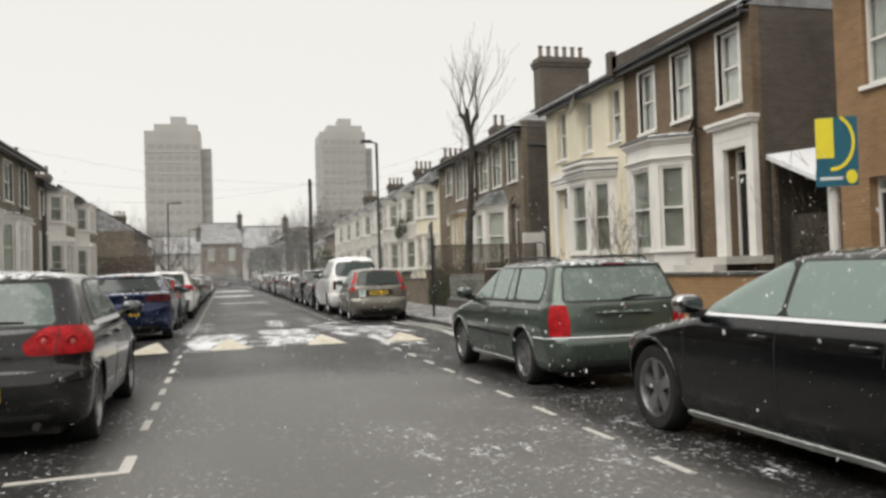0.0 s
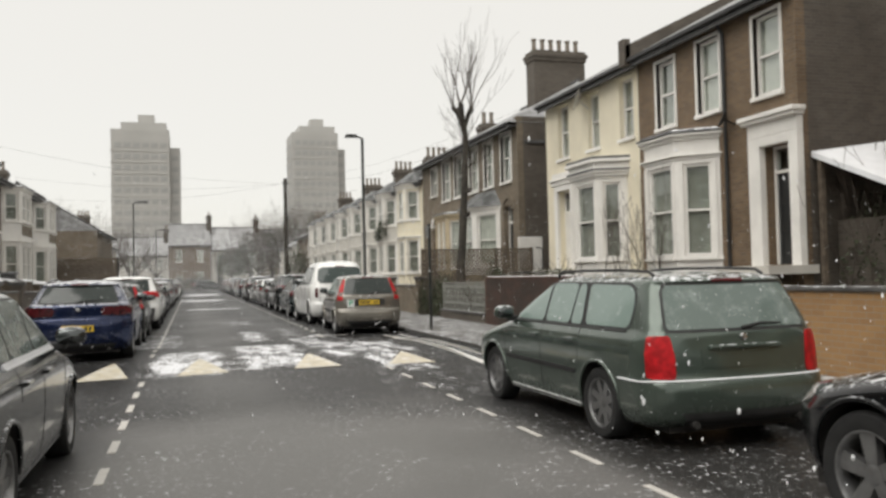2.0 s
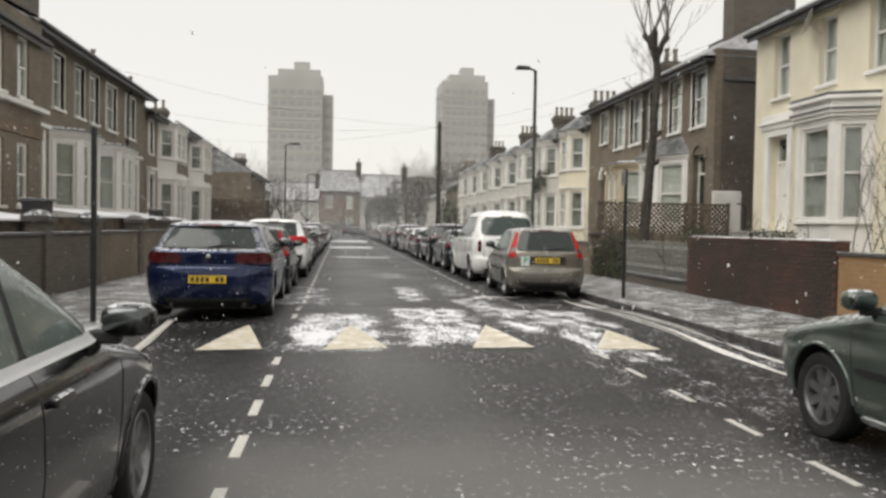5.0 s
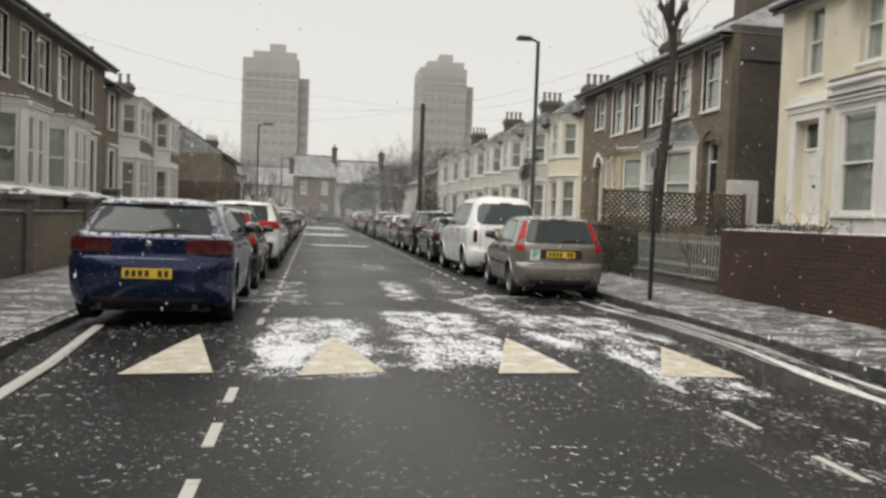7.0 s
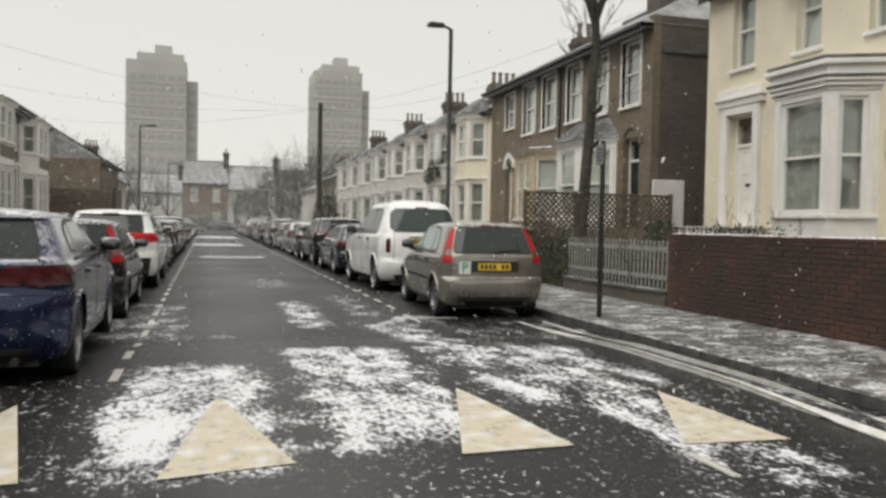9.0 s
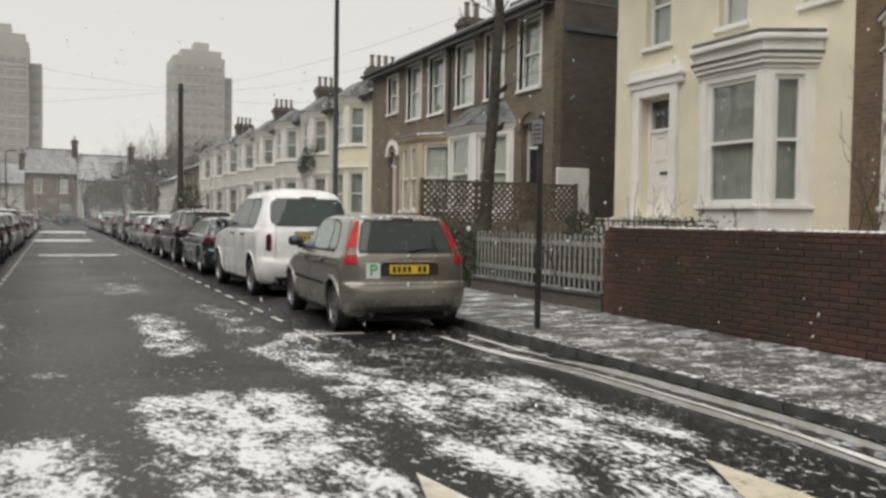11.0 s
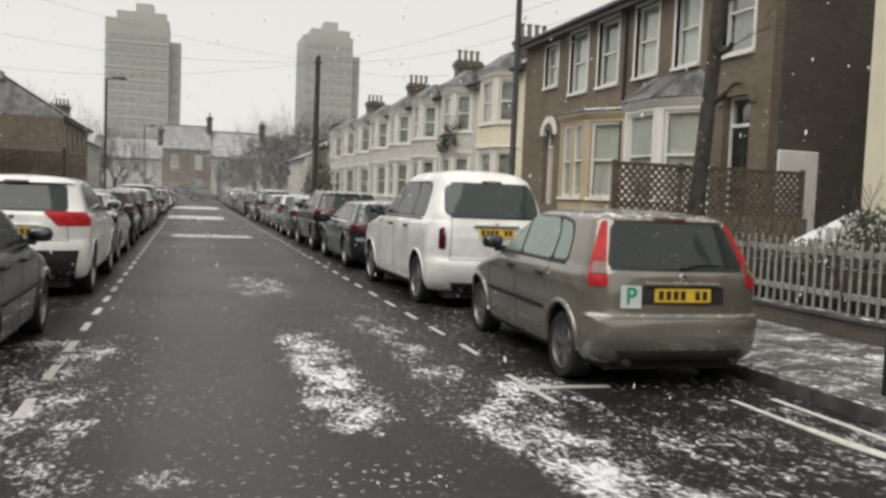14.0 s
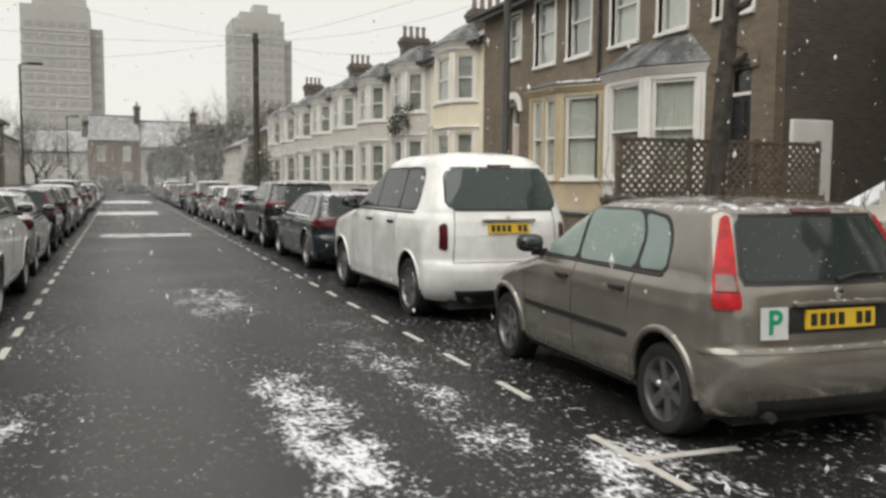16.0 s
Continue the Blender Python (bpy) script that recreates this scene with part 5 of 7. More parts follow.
palings = thing("paling_fence", "grey painted paling fence above a low brick wall", "fence")
for z in (0.55, 1.05):
    part("rail", Shape().box(WALL_R + 0.10, WALL_R + 0.15, 24.85, 29.0, z, z + 0.07), PALE_WOOD, palings)
pale = Shape().box(0, 0.018, 0, 0.034, 0, 0.84).put([(0, 0, 0.84), (0.018, 0, 0.84), (0.018, 0.034, 0.84), (0, 0.034, 0.84), (0, 0.017, 0.88), (0.018, 0.017, 0.88)], [(0, 1, 5, 4), (2, 3, 4, 5), (1, 2, 5), (3, 0, 4)]).mesh("pale", PALE_WOOD)
for i in range(29):
    part("pale", pale, PALE_WOOD, palings, at=pose(WALL_R + 0.075, 24.9 + 0.142 * i, 0.36 + 0.015 * math.sin(i * 1.7)))


def trellis(x0, x1, y, z0, z1):
    ob = thing("trellis", "dark diamond timber trellis on the boundary wall", "trellis")
    part("base_wall", Shape().box(x0 - 0.25, x1 + 0.1, y - 0.02, y + 0.2, 0.05, z0), UMBER, ob)
    posts = 4
    for i in range(posts):
        x = x0 + (x1 - x0) * i / (posts - 1)
        part("post", Shape().box(x - 0.04, x + 0.04, y + 0.05, y + 0.13, z0, z1 + 0.04), TIMBER, ob)
    for z in (z0 + 0.02, z1 - 0.04):
        part("rail", Shape().box(x0, x1, y + 0.02, y + 0.05, z, z + 0.045), TIMBER, ob)
    h, step = z1 - z0, 0.155
    for sgn in (1, -1):
        k = -h
        while k < x1 - x0:
            a, b = (max(k, 0), min(k + h, x1 - x0)) if sgn > 0 else (max(k, 0), min(k + h, x1 - x0))
            if b - a > 0.05:
                za, zb = (a - k, b - k) if sgn > 0 else (h - (a - k), h - (b - k))
                d = 0.018
                yy = y + (0.03 if sgn > 0 else 0.042)
                s = Shape().put([(x0 + a - d, yy, z0 + za + d * sgn), (x0 + a + d, yy, z0 + za - d * sgn), (x0 + b + d, yy, z0 + zb - d * sgn), (x0 + b - d, yy, z0 + zb + d * sgn),
                                 (x0 + a - d, yy + 0.011, z0 + za + d * sgn), (x0 + a + d, yy + 0.011, z0 + za - d * sgn), (x0 + b + d, yy + 0.011, z0 + zb - d * sgn), (x0 + b - d, yy + 0.011, z0 + zb + d * sgn)],
                                [(0, 1, 2, 3), (7, 6, 5, 4), (0, 4, 5, 1), (1, 5, 6, 2), (2, 6, 7, 3), (3, 7, 4, 0)])
                part("slat", s, TIMBER, ob)
            k += step


trellis(8.1, 12.35, 32.15, 1.42, 2.36)
tagged(part("white_screen", Shape().box(11.9, 12.87, 32.4, 32.48, 0.8, 2.8), WHITE, bevel=0.02), "white painted board screen beside the trellis", "screen")
fence = thing("board_fence", "tall dark board fence across a garden end", "fence", "board fences")
for i in range(28):
    part("board", shared("fence_board", lambda: Shape().box(0, 0.145, 0, 0.03, 0.5, 3.2).mesh("board", TIMBER)), TIMBER, fence, at=pose(-9.0 + 0.15 * i, 66.2, 0))
part("rail", Shape().box(-9, -4.8, 66.23, 66.3, 2.9, 3.0), TIMBER, fence)
part("rail", Shape().box(-9, -4.8, 66.23, 66.3, 1.2, 1.3), TIMBER, fence)

for i, (y0, y1, h) in enumerate(((21.2, 24.6, 1.5), (27.4, 32.6, 1.62), (34.6, 38.4, 1.62), (39.6, 43.6, 1.5))):
    store = thing("bin_store", "low timber bin store with a snow-covered lid", "bin store", "bin stores")
    part("box", Shape().box(-7.0, -5.62, y0, y1, 0.86, h - 0.06), TIMBER, store)
    part("lid", Shape().put([(-7.1, y0 - 0.08, h + 0.12), (-5.5, y0 - 0.08, h - 0.06), (-5.5, y1 + 0.08, h - 0.06), (-7.1, y1 + 0.08, h + 0.12), (-7.1, y0 - 0.08, h + 0.18), (-5.5, y0 - 0.08, h), (-5.5, y1 + 0.08, h), (-7.1, y1 + 0.08, h + 0.18)], [(3, 2, 1, 0), (4, 5, 6, 7), (0, 1, 5, 4), (1, 2, 6, 5), (2, 3, 7, 6), (3, 0, 4, 7)]), SNOW_MAT, store, "lid under a layer of snow", bevel=0.03)
    for k in range(int((y1 - y0) / 0.9)):
        part("door", Shape().box(-5.62, -5.595, y0 + 0.05 + 0.9 * k, y0 + 0.9 + 0.9 * k, 0.9, h - 0.1), TIMBER, store)
leaf_heap("hedge", "dark clipped hedge across the end of the street", "hedge", [(-1.6, 3.6, 135.0, 136.2, 0.0, 2.1)], 2200, 0.12, EVERGREEN, 91, 10, "front hedges")

# ---- street furniture ----
def street_lamp(x, y, h, reach, side, label):
    ob = thing("street_lamp", label, "street lamp", "street lamps")
    part("column", Shape().tube([(x, y, 0.05), (x, y, 1.4), (x, y, 1.45), (x, y, h - 0.1), (x, y, h)], [0.085, 0.085, 0.055, 0.05, 0.045], 10), POLE, ob, smooth=40)
    part("arm", Shape().tube([(x, y, h - 0.05), (x + side * 0.08, y, h + 0.02), (x + side * reach * 0.5, y, h + 0.06)], [0.035, 0.035, 0.03], 8), POLE, ob)
    a, b = sorted((x + side * reach * 0.3, x + side * reach))
    part("lantern", Shape().prism([(a, y - 0.11), (b, y - 0.09), (b, y + 0.09), (a, y + 0.11)], h + 0.01, h + 0.08).prism([(a, y - 0.11), (b, y - 0.09), (b, y + 0.09), (a, y + 0.11)], h + 0.08, h + 0.12, inset=0.25), POLE, ob, bevel=0.01)
    part("door", Shape().box(x - 0.04, x + 0.04, y - 0.095, y - 0.08, 0.5, 1.1), POLE, ob)


street_lamp(5.96, 32.06, 6.31, 0.60, -1, "black street lamp column with a flat lantern on the pavement edge")
street_lamp(-3.4, 61.0, 6.6, 0.9, 1, "grey street lamp further down the street")
street_lamp(-3.2, 92.0, 6.6, 0.9, 1, "grey street lamp far down the street")


def sign_post(x, y, h, plate, label):
    ob = thing("sign_post", label, "sign post", "parking sign posts")
    part("post", Shape().tube([(x, y, 0.05), (x, y, h)], [0.038, 0.038], 10), POLE, ob, smooth=40)
    part("cap", Shape().tube([(x, y, h), (x, y, h + 0.02)], [0.042, 0.03], 10), POLE, ob)
    if plate:
        s = Shape().box(x - 0.058, x - 0.048, y - 0.12, y + 0.12, h - 0.34, h - 0.04)
        p = part("sign_plate", s, SIGN_GREY, ob, "grey parking plate with illegible lines")
        for k in range(4):
            part("bar", Shape().box(x - 0.061, x - 0.0585, y - 0.09, y + 0.08 - 0.03 * (k % 2), h - 0.12 - 0.055 * k, h - 0.10 - 0.055 * k), INK, p)


sign_post(5.86, 23.53, 2.72, True, "dark sign post with a small parking plate")
sign_post(-3.2, 19.0, 2.72, False, "dark bare sign post on the pavement")
sign_post(-3.2, 46.0, 2.6, False, "dark bare sign post further down the pavement")
pole = thing("telegraph_pole", "tall dark timber telegraph pole with overhead wires", "telegraph pole")
part("pole", Shape().tube([(5.82, 55.4, 0.0), (5.82, 55.4, 7.65)], [0.15, 0.11], 12), BARK, pole, smooth=40)
part("cap_ring", Shape().tube([(5.82, 55.4, 7.3), (5.82, 55.4, 7.4)], [0.16, 0.16], 12), POLE, pole)
for i, (x, y, z) in enumerate(((-9.0, 52.0, 7.2), (-9.0, 40.0, 7.4), (12.3, 42.0, 7.5), (12.3, 50.0, 6.9), (12.3, 60.0, 6.8), (12.3, 30.0, 7.6), (-9.0, 63.0, 7.0))):
    a, b = Vector((5.82, 55.4, 7.35)), Vector((x, y, z))
    pts = [a.lerp(b, k / 14) - Vector((0, 0, 0.5 * math.sin(math.pi * k / 14))) for k in range(15)]
    part("wire", Shape().tube(pts, [0.0045] * 15, 4), TRIM, pole)

board = thing("letting_board", "teal and yellow estate agent board on a post", "sign board")
part("post", Shape().box(8.68, 8.76, 11.2, 11.28, 0.6, 3.3), WHITE, board)
face = Matrix.Translation((8.72, 11.1, 0.22)) @ pose(0, 0, 0, 0, 0, -30) @ Matrix.Diagonal((0.66, 1, 0.9, 1))
part("panel", Shape().box(-0.42, 0.42, 0, 0.02, 2.66, 3.5), SIGN_TEAL, board, at=face)
part("lower_panel", Shape().box(-0.44, 0.40, -0.006, 0.02, 2.4, 2.66), SIGN_TEAL, board, at=face)
part("block", Shape().box(-0.42, -0.06, -0.008, 0, 2.85, 3.49), SIGN_YELLOW, board, at=face)
arc = Shape()
for i in range(16):
    t0, t1 = math.radians(-95 + 10 * i), math.radians(-85 + 10 * i)
    arc.put([(-0.1 + math.cos(t) * r, yy, 3.1 + math.sin(t) * r) for yy in (-0.012, -0.002) for t, r in ((t0, 0.40), (t0, 0.46), (t1, 0.46), (t1, 0.40))], [(0, 1, 2, 3), (7, 6, 5, 4), (1, 5, 6, 2), (0, 3, 7, 4)])
part("curved_stripe", arc, SIGN_YELLOW, board, at=face)
part("text_bar", Shape().box(-0.36, 0.1, -0.012, -0.006, 2.5, 2.55), SIGN_WHITE, board, at=face)
part("badge", Shape().lathe([(0.0, -0.02), (0.11, -0.02), (0.11, -0.006), (0.0, -0.006)], 20, pose(0.27, 0, 2.54, 0, 0, 90)), SIGN_YELLOW, board, at=face)
tagged(part("snowy_ramp", Shape().put([(11.5, 31.1, 0.84), (13.4, 31.1, 0.84), (13.4, 31.6, 0.84), (11.5, 31.6, 0.84), (11.5, 31.1, 0.95), (13.4, 31.1, 1.75), (13.4, 31.6, 1.75), (11.5, 31.6, 0.95)], [(3, 2, 1, 0), (4, 5, 6, 7), (0, 1, 5, 4), (1, 2, 6, 5), (2, 3, 7, 6), (3, 0, 4, 7)]), SNOW_MAT, bevel=0.05), "snow-covered sloping stair wall in the side passage", "wall")
rail_ = thing("handrail", "black bent iron handrail by the steps", "handrail")
part("rail", Shape().tube([(12.0, 30.45, 0.85), (12.0, 30.45, 2.25), (11.9, 30.45, 2.32), (11.75, 30.45, 2.32)], [0.025] * 4, 8), GUTTER, rail_)
low = thing("iron_railing", "low black iron railing on the garden wall", "railing")
part("rail", Shape().tube([(9.6, 24.9, 1.46), (9.6, 27.6, 1.46)], [0.015] * 2, 6), GUTTER, low)
bar = Shape().tube([(0, 0, 0.86), (0, 0, 1.5)], [0.009, 0.009], 5).mesh("bar", GUTTER)
for i in range(18):
    part("bar", bar, GUTTER, low, at=pose(9.6, 24.95 + 0.147 * i, 0))
for i, (x, y, c) in enumerate(((-6.0, 21.2, TRIM), (-6.0, 25.0, TRIM), (-6.0, 36.0, TRIM))):
    b = thing("wheelie_bin", "plastic wheelie bin with snow on its lid", "bin", "wheelie bins")
    part("body", Shape().prism([(x - 0.22, y - 0.25), (x + 0.22, y - 0.25), (x + 0.22, y + 0.25), (x - 0.22, y + 0.25)], 1.85, 0.88, inset=0.18), TRIM, b)
    part("lid", Shape().box(x - 0.27, x + 0.27, y - 0.3, y + 0.3, 1.85, 1.92), LEAD, b, bevel=0.02)


# ---- cars: local y runs from the rear bumper to the nose, z up ----
def curve(points, v):
    for (a, p), (b, q) in zip(points, points[1:]):
        if v <= b:
            f = (v - a) / (b - a) if b > a else 0
            return p + (q - p) * max(0, min(1, f))
    return points[-1][1]


def soft_curve(points, v, s=0.011):
    return (curve(points, v - s) + 2 * curve(points, v) + curve(points, v + s)) / 4


def outline(L, W, H, sill, belt, tail, nose, roof_w=0.74, crown=0.07, waist=0.945, hip=0.0):
    """Level curves of a car body: how far it reaches back, forward and sideways at each height.
    tail and nose run from the sill to the edge of the roof."""
    ra, rb = tail[-1][1], nose[-1][1]
    mid = (ra + rb) / 2
    z0, k = H - crown, crown / 0.07
    up = ((0.025, 0.07), (0.045, 0.2), (0.058, 0.42), (0.066, 0.68), (0.07, 0.92))
    w = W / 2
    rear = list(tail) + [(z0 + k * a, ra + (mid - ra) * f) for a, f in up]
    front = list(nose) + [(z0 + k * a, rb + (mid - rb) * f) for a, f in up]
    half = [(sill, 0.90), (sill + 0.06, 0.95), (sill + 0.2, 0.98), (belt - 0.32, 1.0), (belt - 0.14, 0.996), (belt - 0.05, 0.978 + hip), (belt, waist + hip), (belt + 0.02, waist - 0.02 + hip * 0.5),
            (belt + 0.5 * (z0 - belt), (waist - 0.02) * 0.54 + roof_w * 0.46), (z0 - 0.03, roof_w + 0.012), (z0, roof_w - 0.02)]
    half += [(z0 + k * a, (roof_w - 0.02) * f) for a, f in ((0.025, 0.90), (0.045, 0.74), (0.058, 0.52), (0.066, 0.3), (0.07, 0.08))]
    return dict(L=L, W=W, H=H, sill=sill, belt=belt, z0=z0, rear=rear, front=front, half=[(z, v * w) for z, v in half])


CARS = {
    "hatch": dict(outline(3.92, 1.68, 1.45, 0.21, 0.95,
                          [(0.21, 0.14), (0.28, 0.04), (0.42, 0.0), (0.56, 0.0), (0.60, 0.03), (0.62, 0.055), (0.80, 0.06), (0.93, 0.075), (0.97, 0.10), (1.20, 0.23), (1.345, 0.315), (1.365, 0.31), (1.38, 0.33)],
                          [(0.21, 3.74), (0.30, 3.86), (0.5, 3.92), (0.62, 3.90), (0.72, 3.82), (0.80, 3.58), (0.88, 3.24), (0.94, 2.96), (0.97, 2.84), (1.20, 2.44), (1.38, 2.06)], 0.76),
                  wheels=(0.66, 3.13), r=0.30, bump=0.60, corner=(0.34, 3.4, 0.24, 3.0),
                  glass=([(2.70, 0.985), (1.90, 0.985), (1.90, 1.35), (2.10, 1.35)], [(1.85, 0.985), (1.08, 0.985), (1.06, 1.20), (1.17, 1.345), (1.85, 1.352)], [(1.03, 0.99), (0.72, 1.0), (0.76, 1.20), (0.86, 1.31), (1.12, 1.34), (1.02, 1.20)]),
                  frame=[(2.76, 0.972), (0.70, 0.978), (0.735, 1.21), (0.84, 1.33), (1.12, 1.366), (2.12, 1.366)], rear_glass=[(0.985, 0.60), (1.02, 0.61), (1.30, 0.53), (1.335, 0.49)],
                  screen=(0.985, 1.36, 0.66, 0.52), seams=([(2.72, 0.97), (2.74, 0.8), (2.70, 0.3)], [(1.87, 0.97), (1.87, 0.3)], [(1.05, 0.97), (1.06, 0.72)]),
                  lamp=[(0.835, 0.665, 0.13), (0.86, 0.655, 0.15), (0.98, 0.655, 0.155), (1.15, 0.61, 0.125), (1.325, 0.565, 0.10), (1.345, 0.565, 0.085)], plate_z=0.775, hatch=(0.615, 0.60)),
    "golf": dict(outline(4.20, 1.76, 1.48, 0.21, 0.96,
                         [(0.21, 0.14), (0.30, 0.03), (0.46, 0.0), (0.62, 0.0), (0.66, 0.03), (0.70, 0.05), (0.84, 0.055), (0.96, 0.08), (1.0, 0.11), (1.22, 0.26), (1.37, 0.36), (1.39, 0.35), (1.41, 0.38)],
                         [(0.21, 4.02), (0.30, 4.14), (0.5, 4.20), (0.64, 4.17), (0.75, 4.08), (0.84, 3.80), (0.91, 3.46), (0.97, 3.16), (1.0, 3.05), (1.22, 2.62), (1.41, 2.20)], 0.77),
                 wheels=(0.76, 3.34), r=0.32, bump=0.66, corner=(0.36, 3.0, 0.26, 2.8),
                 glass=([(2.86, 1.0), (1.94, 1.0), (1.94, 1.375), (2.24, 1.375)], [(1.89, 1.0), (1.20, 1.0), (1.16, 1.22), (1.26, 1.37), (1.89, 1.378)], [(1.15, 1.005), (0.86, 1.03), (0.90, 1.22), (1.0, 1.34), (1.21, 1.365), (1.11, 1.22)]),
                 frame=[(2.92, 0.985), (0.84, 1.0), (0.87, 1.23), (0.98, 1.36), (1.2, 1.392), (2.26, 1.392)], rear_glass=[(1.02, 0.60), (1.05, 0.62), (1.31, 0.56), (1.355, 0.52)],
                 screen=(1.01, 1.39, 0.70, 0.56), seams=([(2.88, 0.98), (2.9, 0.8), (2.86, 0.3)], [(1.92, 0.98), (1.92, 0.3)], [(1.14, 0.98), (1.12, 0.76)]),
                 lamp=[(0.785, 0.47, 0.20), (0.80, 0.42, 0.27), (0.88, 0.40, 0.35), (0.97, 0.50, 0.37), (1.005, 0.58, 0.33)], plate_z=0.50, hatch=(0.60, 0.66)),
    "compact": dict(outline(4.32, 1.77, 1.43, 0.19, 0.97,
                            [(0.19, 0.16), (0.28, 0.05), (0.40, 0.01), (0.56, 0.0), (0.70, 0.0), (0.74, 0.03), (0.78, 0.05), (0.90, 0.03), (0.97, 0.02), (1.0, 0.05), (1.03, 0.10), (1.18, 0.26), (1.325, 0.42), (1.34, 0.37), (1.36, 0.40)],
                            [(0.19, 4.10), (0.3, 4.24), (0.5, 4.32), (0.64, 4.29), (0.76, 4.2), (0.85, 3.8), (0.92, 3.4), (0.97, 3.12), (1.0, 3.02), (1.2, 2.62), (1.36, 2.26)], 0.73, hip=0.008),
                    wheels=(0.77, 3.46), r=0.33, bump=0.74, corner=(0.40, 3.0, 0.30, 2.6),
                    glass=([(2.88, 1.0), (2.02, 1.01), (2.02, 1.325), (2.34, 1.32)], [(1.97, 1.01), (1.20, 1.03), (1.18, 1.16), (1.30, 1.30), (1.97, 1.328)], [(1.15, 1.035), (0.82, 1.07), (0.94, 1.20), (1.1, 1.28), (1.24, 1.29), (1.14, 1.16)]),
                    frame=[(2.94, 0.985), (0.78, 1.045), (0.90, 1.21), (1.08, 1.30), (1.3, 1.335), (2.36, 1.338)], rear_glass=[(1.035, 0.62), (1.07, 0.63), (1.28, 0.55), (1.315, 0.52)],
                    screen=(1.01, 1.35, 0.68, 0.54), seams=([(2.9, 0.98), (2.92, 0.8), (2.88, 0.3)], [(2.0, 0.98), (2.0, 0.3)], [(1.16, 1.0), (1.13, 0.78)]),
                    lamp=[(0.80, 0.60, 0.10), (0.815, 0.40, 0.20), (0.90, 0.37, 0.30), (0.95, 0.42, 0.33), (0.965, 0.48, 0.30)], plate_z=0.585, hatch=(0.66, 0.74)),
    "estate": dict(outline(4.51, 1.73, 1.46, 0.21, 0.945,
                           [(0.21, 0.14), (0.28, 0.03), (0.42, 0.0), (0.54, 0.0), (0.58, 0.03), (0.60, 0.05), (0.80, 0.06), (0.94, 0.075), (0.97, 0.095), (1.20, 0.20), (1.355, 0.275), (1.375, 0.255), (1.39, 0.28)],
                           [(0.21, 4.32), (0.30, 4.44), (0.5, 4.51), (0.64, 4.48), (0.74, 4.40), (0.83, 4.05), (0.90, 3.70), (0.95, 3.42), (0.98, 3.30), (1.2, 2.86), (1.39, 2.44)], 0.76),
                   wheels=(0.97, 3.49), r=0.315, bump=0.575, corner=(0.34, 3.4, 0.22, 3.2),
                   glass=([(3.10, 0.98), (2.20, 0.98), (2.20, 1.355), (2.46, 1.355)], [(2.15, 0.98), (1.62, 0.98), (1.60, 1.355), (2.15, 1.358)], [(1.58, 0.98), (1.36, 0.98), (1.44, 1.355), (1.57, 1.355)], [(1.28, 0.985), (0.52, 0.99), (0.50, 1.16), (0.56, 1.30), (0.66, 1.345), (1.36, 1.352)]),
                   frame=[(3.16, 0.967), (0.50, 0.972), (0.475, 1.17), (0.54, 1.32), (0.66, 1.368), (2.48, 1.372)], rear_glass=[(0.985, 0.64), (1.01, 0.66), (1.29, 0.60), (1.34, 0.56)],
                   screen=(0.99, 1.37, 0.69, 0.55), seams=([(3.12, 0.96), (3.14, 0.8), (3.1, 0.3)], [(2.17, 0.96), (2.17, 0.3)], [(1.34, 0.96), (1.34, 0.66)]),
                   lamp=[(0.60, 0.64, 0.12), (0.615, 0.63, 0.15), (0.77, 0.63, 0.155), (0.93, 0.655, 0.15), (0.94, 0.665, 0.13)], plate_z=0.755, hatch=(0.64, 0.575)),
    "large": dict(outline(4.80, 1.84, 1.44, 0.19, 0.955,
                          [(0.19, 0.16), (0.28, 0.04), (0.44, 0.0), (0.60, 0.0), (0.64, 0.03), (0.68, 0.05), (0.84, 0.05), (0.96, 0.07), (1.0, 0.11), (1.18, 0.28), (1.335, 0.44), (1.35, 0.42), (1.37, 0.46)],
                          [(0.19, 4.58), (0.30, 4.72), (0.5, 4.80), (0.64, 4.77), (0.76, 4.66), (0.84, 4.30), (0.91, 3.92), (0.965, 3.62), (1.0, 3.50), (1.2, 3.06), (1.37, 2.62)], 0.74),
                  wheels=(1.0, 3.86), r=0.35, bump=0.64, corner=(0.38, 3.0, 0.28, 2.8),
                  glass=([(3.30, 0.995), (2.30, 0.995), (2.30, 1.335), (2.66, 1.332)], [(2.25, 0.995), (1.42, 0.995), (1.40, 1.335), (2.25, 1.338)], [(1.37, 0.995), (0.78, 1.01), (0.86, 1.16), (0.98, 1.30), (1.36, 1.33)]),
                  frame=[(3.36, 0.982), (0.74, 0.995), (0.82, 1.17), (0.96, 1.32), (1.3, 1.35), (2.68, 1.35)], rear_glass=[(1.02, 0.64), (1.05, 0.65), (1.28, 0.57), (1.32, 0.54)],
                  screen=(1.01, 1.35, 0.73, 0.58), seams=([(3.32, 0.98), (3.36, 0.8), (3.3, 0.3)], [(2.28, 0.98), (2.28, 0.3)], [(1.36, 0.98), (1.38, 0.76)]),
                  lamp=[(0.80, 0.50, 0.22), (0.815, 0.46, 0.30), (0.90, 0.44, 0.32), (0.97, 0.46, 0.30), (0.985, 0.50, 0.24)], plate_z=0.76, hatch=(0.66, 0.64)),
    "suv": dict(outline(4.63, 1.88, 1.66, 0.27, 1.13,
